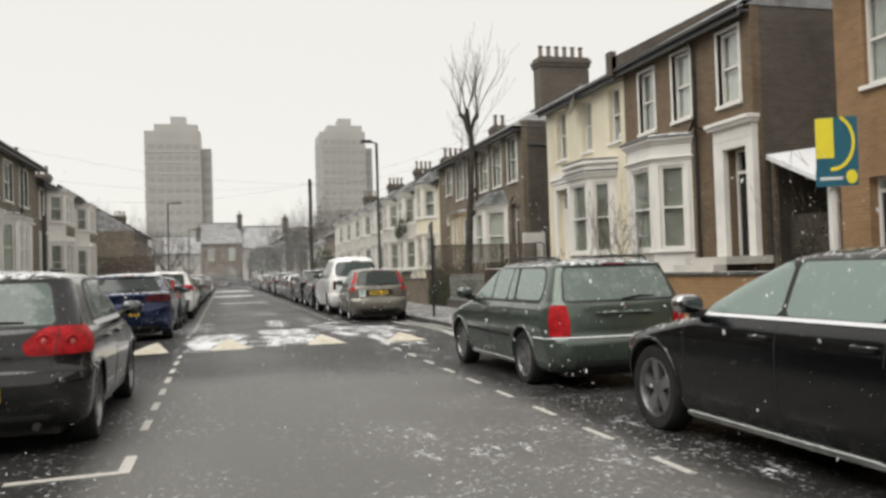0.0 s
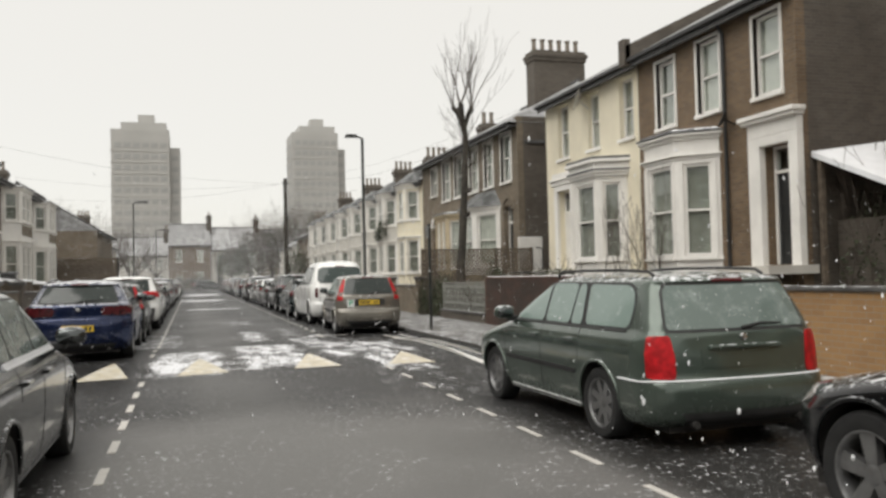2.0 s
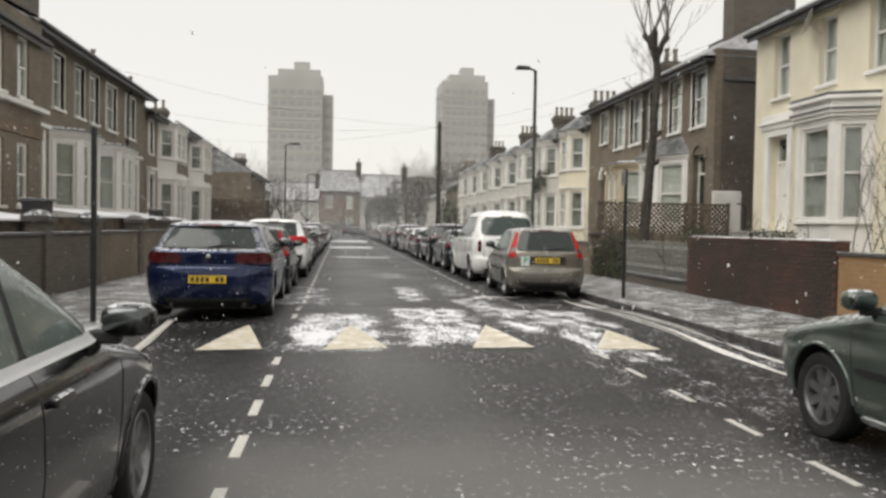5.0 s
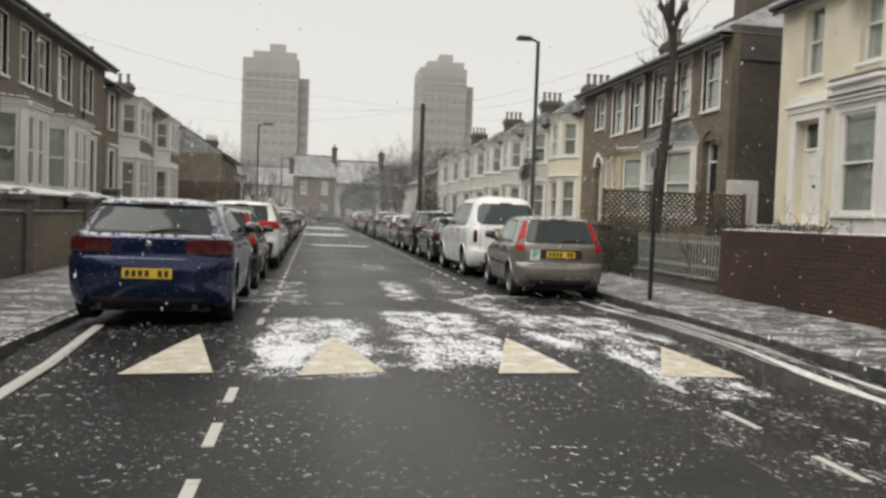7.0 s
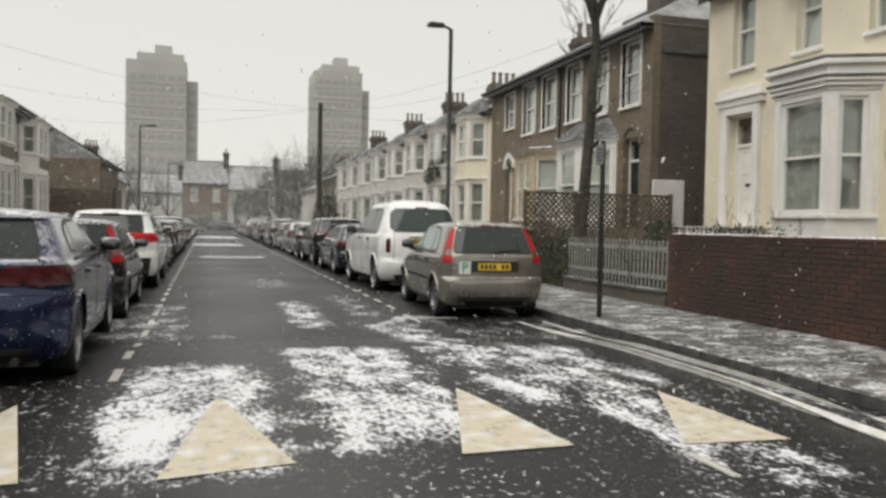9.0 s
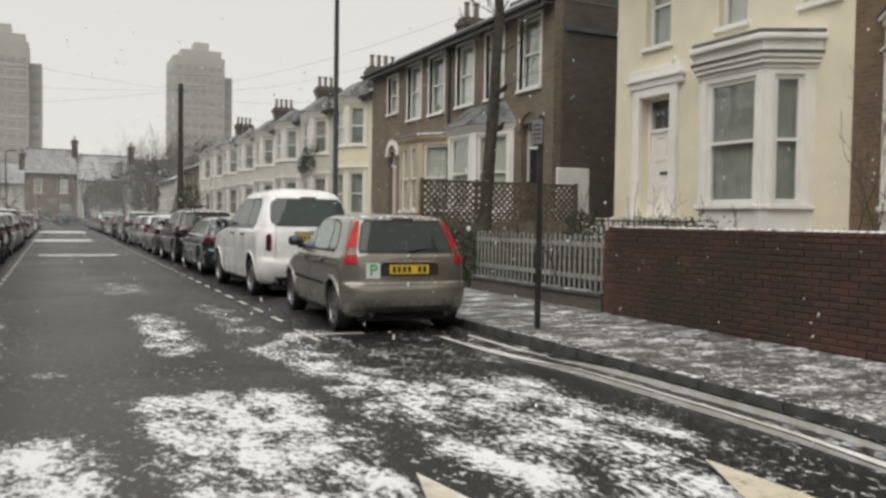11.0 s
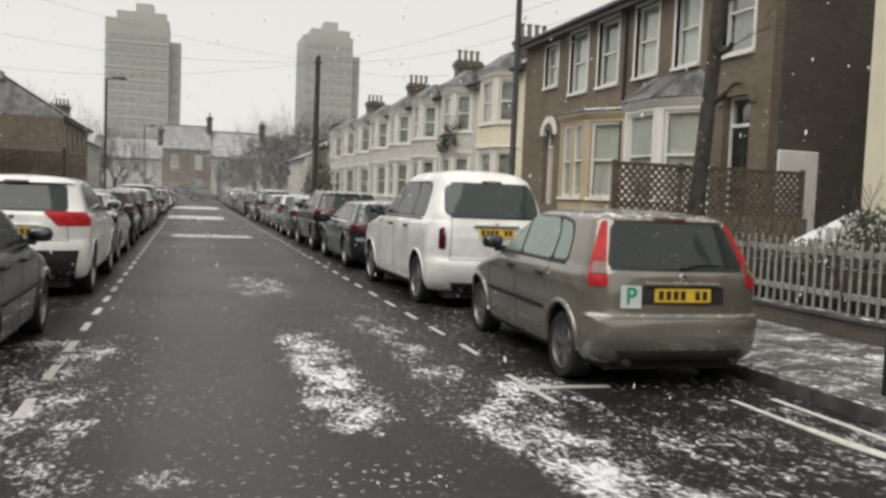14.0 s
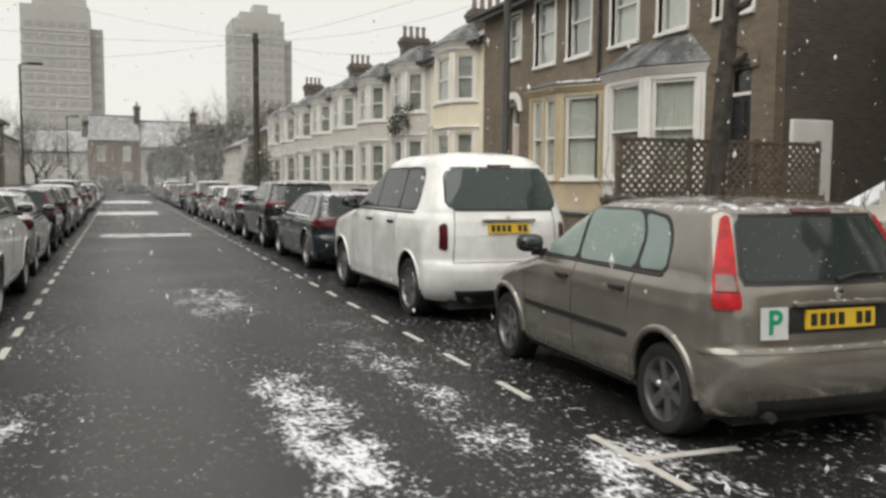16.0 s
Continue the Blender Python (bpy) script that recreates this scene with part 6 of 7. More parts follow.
                        [(0.27, 0.14), (0.36, 0.04), (0.52, 0.0), (0.70, 0.0), (0.76, 0.03), (0.80, 0.05), (0.96, 0.05), (1.12, 0.07), (1.17, 0.11), (1.36, 0.27), (1.53, 0.40), (1.55, 0.36), (1.58, 0.40)],
                        [(0.27, 4.42), (0.38, 4.55), (0.58, 4.63), (0.78, 4.60), (0.92, 4.48), (1.01, 4.10), (1.08, 3.72), (1.14, 3.42), (1.17, 3.32), (1.38, 2.90), (1.58, 2.44)], 0.75, 0.08),
                wheels=(0.88, 3.69), r=0.365, bump=0.78, corner=(0.38, 3.0, 0.28, 2.8),
                glass=([(3.12, 1.17), (2.14, 1.175), (2.14, 1.545), (2.50, 1.54)], [(2.09, 1.175), (1.30, 1.18), (1.28, 1.545), (2.09, 1.548)], [(1.24, 1.18), (0.78, 1.21), (0.86, 1.36), (0.98, 1.50), (1.24, 1.54)]),
                frame=[(3.18, 1.155), (0.74, 1.185), (0.82, 1.37), (0.96, 1.52), (1.25, 1.56), (2.52, 1.56)], rear_glass=[(1.19, 0.62), (1.22, 0.64), (1.47, 0.60), (1.52, 0.57)],
                screen=(1.18, 1.56, 0.74, 0.6), seams=([(3.14, 1.15), (3.16, 0.9), (3.1, 0.4)], [(2.12, 1.15), (2.12, 0.4)], [(1.26, 1.15), (1.24, 0.9)]),
                lamp=[(0.985, 0.56, 0.24), (1.0, 0.53, 0.30), (1.08, 0.46, 0.32), (1.15, 0.38, 0.32), (1.165, 0.40, 0.28)], plate_z=0.90, hatch=(0.68, 0.78)),
    "cab": dict(outline(4.86, 1.85, 1.89, 0.24, 1.16,
                        [(0.24, 0.16), (0.34, 0.05), (0.48, 0.01), (0.62, 0.0), (0.66, 0.03), (0.70, 0.045), (0.95, 0.04), (1.10, 0.06), (1.20, 0.10), (1.45, 0.19), (1.66, 0.29), (1.73, 0.35), (1.77, 0.42)],
                        [(0.24, 4.62), (0.36, 4.78), (0.6, 4.86), (0.82, 4.83), (0.96, 4.72), (1.05, 4.35), (1.12, 3.95), (1.18, 3.62), (1.22, 3.50), (1.46, 3.06), (1.77, 2.50)], 0.72, 0.12, 0.955),
                wheels=(0.93, 3.90), r=0.35, bump=0.66, corner=(0.46, 2.8, 0.34, 2.7),
                glass=([(3.24, 1.22), (2.28, 1.22), (2.28, 1.68), (2.66, 1.68)], [(2.25, 1.22), (1.42, 1.22), (1.40, 1.45), (1.46, 1.67), (2.25, 1.685)], [(1.36, 1.22), (0.80, 1.22), (0.76, 1.30), (0.80, 1.55), (0.90, 1.66), (1.38, 1.672)]),
                frame=[(3.3, 1.205), (0.78, 1.205), (0.74, 1.31), (0.78, 1.57), (0.88, 1.685), (1.1, 1.70), (2.68, 1.70)], rear_glass=[(1.235, 0.60), (1.26, 0.665), (1.32, 0.69), (1.58, 0.655), (1.64, 0.62), (1.665, 0.56)],
                screen=(1.24, 1.72, 0.72, 0.56), seams=([(3.26, 1.2), (3.28, 0.9), (3.2, 0.36)], [(2.27, 1.2), (2.27, 0.36)], [(1.39, 1.2), (1.40, 0.80)]),
                lamp=[(0.80, 0.735, 0.12), (0.82, 0.715, 0.15), (1.06, 0.715, 0.15), (1.09, 0.735, 0.12)], plate_z=1.03, hatch=(0.66, 0.66)),
}


def ring_at(c, z):
    """Reach back and forward, half width, and the corner's depth and power at a height."""
    d0, p0, d1, p1 = c["corner"]
    f = max(0.0, min(1.0, (z - c["belt"] + 0.06) / 0.14))
    yr, yf = soft_curve(c["rear"], z), soft_curve(c["front"], z)
    room = max(0.05, (yf - yr) * 0.45)
    return yr, yf, soft_curve(c["half"], z), min(d0 + (d1 - d0) * f, room), p0 + (p1 - p0) * f, min(0.75 - 0.3 * f, room), 2.3


def rounded(t, p):
    return 1.0 if t >= 1 else (1 - (1 - max(0.0, t)) ** p) ** (1 / p)


def side_x(c, z, y):
    yr, yf, w, d, p, e, q = ring_at(c, z)
    return w * rounded((y - yr) / d, p) * rounded((yf - y) / e, q)


def end_y(c, z, x, nose=False):
    yr, yf, w, d, p, e, q = ring_at(c, z)
    u = min(1.0, abs(x) / w)
    return yf - e * (1 - (1 - u ** q) ** (1 / q)) if nose else yr + d * (1 - (1 - u ** p) ** (1 / p))


def corner_line(c, z, x_in, reach, n):
    """Points of the body at one height, from x_in on the tail round the corner to a reach forward."""
    yr, yf, w, d, p, e, q = ring_at(c, z)
    line = []
    for k in range(41):
        a = math.pi / 2 * k / 40
        line.append((w * math.sin(a) ** (2 / p), yr + d * (1 - math.cos(a) ** (2 / p))))
    line += [(w, yr + d + 0.05 * k) for k in range(1, 24)]
    line = [(x_in, end_y(c, z, x_in))] + [v for v in line if v[0] > x_in + 0.002]
    line = [v for v in line if v[1] < yr + reach] + [(side_x(c, z, yr + reach), yr + reach)]
    run = [0.0]
    for a, b in zip(line, line[1:]):
        run.append(run[-1] + math.hypot(b[0] - a[0], b[1] - a[1]))
    out = []
    for k in range(n):
        s = run[-1] * k / (n - 1)
        i = max(i for i in range(len(run)) if run[i] <= s + 1e-9)
        i = min(i, len(line) - 2)
        f = (s - run[i]) / max(1e-6, run[i + 1] - run[i])
        out.append((line[i][0] + (line[i + 1][0] - line[i][0]) * f, line[i][1] + (line[i + 1][1] - line[i][1]) * f))
    return out


def patch(rows, lift=0.005, sink=0.015):
    """A thin shell over rows of points on the body, raised a little, with a rim all round."""
    s, n, m = Shape(), len(rows[0]), len(rows)
    R = [[Vector(p) for p in row] for row in rows]
    centre = sum((p for row in R for p in row), Vector()) / (n * m)
    inward = Vector((0, 2.2, 0.7)) - centre
    probe = (R[-1][n // 2] - R[0][n // 2]).cross(R[m // 2][-1] - R[m // 2][0])
    sign = -1.0 if probe.dot(inward) > 0 else 1.0
    top, low = [], []
    for i in range(m):
        for k in range(n):
            nn = (R[min(i + 1, m - 1)][k] - R[max(i - 1, 0)][k]).cross(R[i][min(k + 1, n - 1)] - R[i][max(k - 1, 0)])
            nn = nn.normalized() * sign if nn.length > 1e-9 else probe.normalized() * sign
            top.append(tuple(R[i][k] + nn * lift))
            low.append(tuple(R[i][k] - nn * sink))
    s.v = top + low
    o = n * m
    turn = (lambda f: f) if sign < 0 else (lambda f: f[::-1])
    for i in range(m - 1):
        for k in range(n - 1):
            a = i * n + k
            s.f.append(turn([a, a + 1, a + 1 + n, a + n]))
    edge = [k for k in range(n)] + [i * n + n - 1 for i in range(1, m)] + [(m - 1) * n + k for k in range(n - 2, -1, -1)] + [i * n for i in range(m - 2, 0, -1)]
    for a, b in zip(edge, edge[1:] + edge[:1]):
        s.f.append(turn([b, a, o + a, o + b]))
    return s


def trimmed(points):
    """A polygon with its corners taken off."""
    out = []
    for i, p in enumerate(points):
        a, b = points[i - 1], points[(i + 1) % len(points)]
        for q in (a, b):
            d = math.hypot(q[0] - p[0], q[1] - p[1])
            f = min(0.25, 0.035 / d)
            out.append((p[0] + (q[0] - p[0]) * f, p[1] + (q[1] - p[1]) * f))
    return out


def side_patch(c, polygon, sg, lift, sink=0.015, cols=10):
    pts = trimmed(polygon)
    lo, hi = min(p[1] for p in pts), max(p[1] for p in pts)
    zs = sorted({round(v, 4) for v in [lo + 0.0005, hi - 0.0005] + [p[1] for p in pts] + [lo + (hi - lo) * k / 8 for k in range(9)] if lo < v < hi})
    rows = []
    for z in zs:
        cross = []
        for a, b in zip(pts, pts[1:] + pts[:1]):
            if (a[1] - z) * (b[1] - z) <= 0 and a[1] != b[1]:
                cross.append(a[0] + (b[0] - a[0]) * (z - a[1]) / (b[1] - a[1]))
        if len(cross) < 2:
            continue
        y0, y1 = min(cross), max(cross)
        rows.append([(sg * side_x(c, z, y0 + (y1 - y0) * k / (cols - 1)), y0 + (y1 - y0) * k / (cols - 1), z) for k in range(cols)])
    return patch(rows, lift, sink)


def end_patch(c, spec, lift, nose=False, cols=15, steps=8, sink=0.015, grow=0.0):
    """A shell on the tail or nose; spec: rows of height and half width."""
    lo, hi = spec[0][0] - grow, spec[-1][0] + grow
    zs = sorted({round(lo + (hi - lo) * k / steps, 4) for k in range(steps + 1)} | {z for z, w in spec})
    rows = []
    for z in zs:
        w = curve(spec, z) + grow
        rows.append([(-w + 2 * w * k / (cols - 1), end_y(c, z, -w + 2 * w * k / (cols - 1), nose), z) for k in range(cols)])
    return patch(rows, lift, sink)


def seam(c, line, sg, half=0.004):
    """A narrow dark gap down the side; line: places (y, z) from the waist down."""
    pts = sorted(line, key=lambda p: p[1])
    ends = [(p[1], p[0]) for p in pts]
    rows = []
    for k in range(13):
        z = ends[0][0] + (ends[-1][0] - ends[0][0]) * k / 12
        y = curve(ends, z)
        rows.append([(sg * side_x(c, z, y + d), y + d, z) for d in (-half, half)])
    return patch(rows, 0.0022, 0.003)


def corner_light(c, sg, spec, lift=0.012):
    rows = []
    zs = [spec[0][0] + (spec[-1][0] - spec[0][0]) * k / 8 for k in range(9)]
    for z in sorted(set(zs) | {s[0] for s in spec}):
        line = corner_line(c, z, curve([(s[0], s[1]) for s in spec], z), curve([(s[0], s[2]) for s in spec], z), 12)
        rows.append([(sg * x, y, z) for x, y in line])
    return patch(rows, lift, 0.03)


def bumper(c, z0, z1, reach, lift=0.012):
    rows = []
    for k in range(9):
        z = z0 + (z1 - z0) * k / 8
        line = corner_line(c, z, 0.0, reach - max(0.0, soft_curve(c["rear"], z)), 22)
        rows.append([(-x, y, z) for x, y in line[:0:-1]] + [(x, y, z) for x, y in line])
    return patch(rows, lift, 0.02)


def car_body(c):
    """Rings stacked from the sill to the roof, with the wheel arches cut out."""
    L, H, sill, z0 = c["L"], c["H"], c["sill"], c["z0"]
    levels = {sill, c["belt"], c["belt"] + 0.02, H} | {round(sill + 0.035 * k, 4) for k in range(int((z0 - sill) / 0.035) + 1)} | {z for z, y in c["rear"]}
    levels |= {round(z0 + (H - z0) * k / 10, 4) for k in range(11)} | {round(c["sill"] + 0.5 * 0.035 + 0.035 * k, 4) for k in range(int((c["belt"] + 0.05 - 0.6) / 0.035))}
    zs = []
    for z in sorted(levels):
        if sill <= z <= H and (not zs or z - zs[-1] > 0.0055):
            zs.append(z)
    arch = c["r"] + 0.055
    grid = []
    for z in zs:
        yr, yf, w, d, p, e, q = ring_at(c, z)
        row = [(w * math.sin(a) ** (2 / p) if a else 0.0, yr + d * (1 - math.cos(a) ** (2 / p))) for a in [math.pi / 2 * (k / 12) ** 0.8 for k in range(12)]]
        row += [(None, yr + d + (yf - e - yr - d) * k / 74) for k in range(75)]
        row += [(w * math.sin(a) ** (2 / q) if k < 12 else 0.0, yf - e * (1 - max(0.0, math.cos(a)) ** (2 / q))) for k, a in [(k, math.pi / 2 * (1 - k / 12)) for k in range(1, 13)]]
        grid.append([(side_x(c, z, y) if x is None else x, y, z) for x, y in row])
    cols = len(grid[0])

    def inside(i, k):
        x, y, z = grid[i][k]
        for wy in c["wheels"]:
            if x > 0.5 and (y - wy) ** 2 + (z - c["r"]) ** 2 < arch ** 2:
                return wy
        return None
    keep, moved = [], {}
    for i in range(len(zs) - 1):
        for k in range(cols - 1):
            q = [(i, k), (i, k + 1), (i + 1, k + 1), (i + 1, k)]
            hit = [inside(*v) for v in q]
            if all(h is not None for h in hit):
                continue
            keep.append(q)
            for v, h in zip(q, hit):
                if h is not None and v not in moved:
                    x, y, z = grid[v[0]][v[1]]
                    dy, dz = y - h, z - c["r"]
                    s = arch / max(1e-6, math.hypot(dy, dz))
                    ny, nz = h + dy * s, max(sill, c["r"] + dz * s)
                    moved[v] = (side_x(c, nz, ny), ny, nz)
    s = Shape()
    for sg in (1, -1):
        index = {}
        for q in keep:
            for v in q:
                if v not in index:
                    x, y, z = moved.get(v, grid[v[0]][v[1]])
                    index[v] = len(s.v)
                    s.v.append((sg * x, y, z))
            f = [index[v] for v in q]
            s.f.append(f[::-1] if sg < 0 else f)
    top = grid[-1]
    s.put([(x, y, z) for x, y, z in top] + [(-x, y, z) for x, y, z in top[-2:0:-1]], [list(range(2 * cols - 2))])
    s.weld()
    s.f = [g for g in ([v for j, v in enumerate(f) if v != f[j - 1]] for f in s.f) if len(set(g)) > 2]
    return s


def wheel_meshes(r, spokes, dark=False):
    tyre = Shape().lathe([(r * 0.68, -0.095), (r * 0.80, -0.108), (r * 0.93, -0.105), (r * 0.985, -0.085), (r, -0.06), (r, 0.06), (r * 0.985, 0.085), (r * 0.93, 0.105), (r * 0.80, 0.108), (r * 0.68, 0.095)], 36).mesh("tyre", RUBBER, 40)
    rim = Shape().lathe([(r * 0.70, 0.088), (r * 0.685, 0.10), (r * 0.66, 0.098), (r * 0.63, 0.07), (r * 0.61, -0.06), (r * 0.69, -0.08)], 36)
    for k in range(spokes):
        m = pose(0, 0, 0, math.degrees(math.tau * k / spokes))
        w0, w1 = r * 0.10, r * (0.16 if spokes < 6 else 0.11)
        rim.put([(0.065, -w0, r * 0.1), (0.065, w0, r * 0.1), (0.078, w1, r * 0.64), (0.078, -w1, r * 0.64), (0.02, -w0 * 1.2, r * 0.1), (0.02, w0 * 1.2, r * 0.1), (0.03, w1 * 1.15, r * 0.64), (0.03, -w1 * 1.15, r * 0.64)],
                [(0, 3, 2, 1), (4, 5, 6, 7), (0, 4, 7, 3), (1, 2, 6, 5)], m)
    rim.lathe([(0.0, 0.08), (r * 0.1, 0.078), (r * 0.19, 0.062), (r * 0.2, 0.02)], 16)
    hub = Shape().lathe([(0.0, -0.03), (r * 0.62, -0.03), (r * 0.62, -0.05), (0.0, -0.05)], 24).lathe([(0.0, 0.0), (r * 0.42, 0.0), (r * 0.42, -0.02), (0, -0.02)], 24)
    return tyre, rim.mesh("rim", HUB if dark else ALLOY, 35), hub.mesh("wheel", HUB)


def pebble(centre, radii, power=0.7, rings=9, sides=16):
    """A closed rounded block, fuller than an egg."""
    bend = lambda v: math.copysign(abs(v) ** power, v)
    s = Shape()
    for i in range(rings):
        a = -math.pi / 2 + math.pi * (i + 0.02) / (rings - 0.96)
        for k in range(sides):
            t = math.tau * k / sides
            s.v.append((centre[0] + radii[0] * bend(math.cos(a)) * bend(math.cos(t)), centre[1] + radii[1] * bend(math.cos(a)) * bend(math.sin(t)), centre[2] + radii[2] * bend(math.sin(a))))
    for i in range(rings - 1):
        for k in range(sides):
            n = i * sides + k
            m = i * sides + (k + 1) % sides
            s.f.append([n, m, m + sides, n + sides])
    s.f += [list(range(sides))[::-1], [(rings - 1) * sides + k for k in range(sides)]]
    return s


def span_box(a, b, *rest):
    return Shape().box(min(a, b), max(a, b), *rest)


def car(kind, paint, x, y, label, turn=0.0, side_glass=None, rear_glass=None, spokes=7, plate=True, rails=False, p_sign=False, group="parked cars", chrome_sill=False, grey_bumper=None, dim=False, far=False, tall=1.0):
    c = CARS[kind]
    side_glass, rear_glass = side_glass or DARKGLASS, rear_glass or DARKGLASS
    ob = thing("car", label, "car", group, at=pose(x, y, road_z(x, y), 0, 0, turn))
    ob.scale = (1, 1, tall)
    L, W, belt, r = c["L"], c["W"] / 2, c["belt"], c["r"]
    arch = r + 0.055

    def put(name, key, material, make, smooth=35, note="", bevel=0.0, parent=None):
        return part(name, shared((name, kind, material.name) + key, lambda: make().mesh(name, material, smooth)), material, parent or ob, note, bevel=bevel)
    put("body", (), paint, lambda: car_body(c), 32)
    rear_frame = put("rear_window", (1,), TRIM, lambda: end_patch(c, c["rear_glass"], 0.003, grow=0.022), 30)
    put("pane", (), rear_glass, lambda: end_patch(c, c["rear_glass"], 0.006), 30, parent=rear_frame)
    z0, z1, wa, wb = c["screen"]
    put("windscreen", (), FROSTED, lambda: end_patch(c, [(z0, wa), (z1, wb)], 0.005, True), 30)
    for sg in (1, -1):
        frame_ = put("window_frame", (sg,), TRIM, lambda: side_patch(c, c["frame"], sg, 0.003, cols=24), 30)
        for n, g in enumerate(c["glass"]):
            put("pane", ("side", n, sg), side_glass, lambda: side_patch(c, g, sg, 0.006), 30, parent=frame_)
        lens = DIM_LENS if dim or kind in ("cab", "compact") else RED_LENS
        lamp = put("tail_light", (sg,), lens, lambda: corner_light(c, sg, c["lamp"]), 50)
        for wy in c["wheels"]:
            def well(wy=wy):
                s = Shape()
                m = 18
                ring = [(wy + arch * math.cos(math.pi * (-0.12 + 1.24 * k / m)), r + arch * math.sin(math.pi * (-0.12 + 1.24 * k / m))) for k in range(m + 1)]
                s.put([(sg * (W - 0.34), a, b) for a, b in ring] + [(sg * side_x(c, max(c["sill"], b), a) - sg * 0.004, a, b) for a, b in ring], [(k, k + 1, m + 2 + k, m + 1 + k) for k in range(m)] + [list(range(m + 1))])
                return s
            put("wheel_well", (sg, wy), HUB, well)

            def lip(wy=wy):
                run = [math.pi * (0.0 + k / 18) for k in range(19)]
                return Shape().tube([(sg * (side_x(c, max(c["sill"], r + arch * math.sin(t)), wy + arch * math.cos(t)) + 0.001), wy + arch * math.cos(t), r + arch * math.sin(t)) for t in run], [0.027 if kind == "hatch" else 0.016] * 19, 8)
            put("arch_lip", (sg, wy), paint, lip, 60)
        if far:
            continue
        for n, line in enumerate(c["seams"]):
            put("door_gap", (n, sg), TRIM, lambda: seam(c, line, sg))
        hb = c["seams"][0][0][0] - 0.16
        hz = belt + 0.015
        xm = side_x(c, belt, hb)
        m = pebble((sg * (xm + 0.125), hb, hz + 0.085), (0.115, 0.075, 0.072))
        mirror = part("mirror", m, TRIM if kind in ("hatch", "cab") else CHROME if kind == "large" else paint, ob, smooth=60)
        part("mirror_stalk", span_box(sg * (xm - 0.04), sg * (xm + 0.09), hb - 0.02, hb + 0.05, hz - 0.02, hz + 0.04), TRIM, mirror, bevel=0.012)
        part("mirror_glass", pebble((sg * (xm + 0.125), hb - 0.052, hz + 0.085), (0.098, 0.03, 0.058)), MIRROR, mirror, smooth=60)
        for line in c["seams"][1:3]:
            d = line[0][0] + 0.06
            z = belt - 0.115
            xs_ = side_x(c, z, d + 0.1)
            part("door_handle", span_box(sg * (xs_ - 0.01), sg * (xs_ + 0.028), d, d + 0.19, z - 0.004, z + 0.03), TRIM if kind in ("hatch", "cab") else paint, ob, bevel=0.012)
        ledge = 0.055 if kind == "golf" else 0.034
        a0, a1 = c["wheels"][0] + arch + 0.05, c["wheels"][1] - arch - 0.05
        if kind in ("hatch", "estate"):
            put("side_moulding", (sg,), TRIM, lambda: side_patch(c, [(a0, 0.535), (a1, 0.545), (a1, 0.585), (a0, 0.575)], sg, 0.012, cols=12), 40)
        put("sill_trim", (sg, chrome_sill), SILL if chrome_sill else TRIM, lambda: side_patch(c, [(a0, c["sill"] + 0.005), (a1, c["sill"] + 0.005), (a1, c["sill"] + 0.05), (a0, c["sill"] + 0.05)], sg, 0.014, cols=12), 40)
        put("window_ledge", (sg,), SNOW_MAT if kind in ("golf", "large") else TRIM, lambda: side_patch(c, [(c["frame"][1][0] + 0.04, belt + 0.008), (c["frame"][0][0] - 0.04, belt + 0.008), (c["frame"][0][0] - 0.04, belt + ledge), (c["frame"][1][0] + 0.04, belt + ledge)], sg, 0.012, cols=20), 40)
        put("headlight", (sg,), CLEAR_LENS, lambda: side_patch(c, [(L - 0.52, belt - 0.24), (L - 0.22, belt - 0.35), (L - 0.2, belt - 0.27), (L - 0.46, belt - 0.18)], sg, 0.006), 50)
        hx, hz0 = c["hatch"]
        rows = []
        for k in range(15):
            z = hz0 + (c["rear_glass"][-1][0] + 0.02 - hz0) * k / 14
            xx = curve([(hz0, hx), (c["rear_glass"][0][0], c["rear_glass"][0][1] + 0.03), (c["rear_glass"][-1][0], c["rear_glass"][-1][1] + 0.03)], z)
            rows.append([(sg * (xx + d), end_y(c, z, xx + d), z) for d in (-0.004, 0.004)])
        if kind != "hatch":
            put("hatch_gap", (sg,), TRIM, lambda: patch(rows, 0.0024, 0.003))
        if kind == "hatch":
            put("indicator_lens", (sg,), SMOKE_LENS, lambda: corner_light(c, sg, [(0.93, 0.665, 0.14), (1.02, 0.65, 0.135)], 0.015), 50, parent=lamp)
        if kind == "golf":
            for dx, zz in ((0.33, 0.90), (0.13, 0.885)):
                xx = W - dx
                part("lamp_ring", Shape().lathe([(0.0, 0.006), (0.03, 0.007), (0.036, 0.011), (0.050, 0.011), (0.058, 0.002), (0.0, 0.0)], 22, pose(sg * xx, end_y(c, zz, xx) - 0.008, zz, 0, 0, -90 + sg * (8 if dx > 0.2 else 32))), RED_LENS, lamp, smooth=40)
                part("lamp_core", Shape().lathe([(0.0, 0.013), (0.018, 0.011), (0.024, 0.006)], 16, pose(sg * xx, end_y(c, zz, xx) - 0.008, zz, 0, 0, -90 + sg * (8 if dx > 0.2 else 32))), PINK_LENS, lamp, smooth=40)
        if kind == "golf":
            put("lamp_split", (sg,), TRIM, lambda: patch([[(sg * (xv + d), end_y(c, zv, xv + d), zv) for d in (-0.005, 0.005)] for zv, xv in [(0.79 + 0.022 * k, 0.628 + 0.003 * k) for k in range(10)]], 0.014, 0.01), parent=lamp)
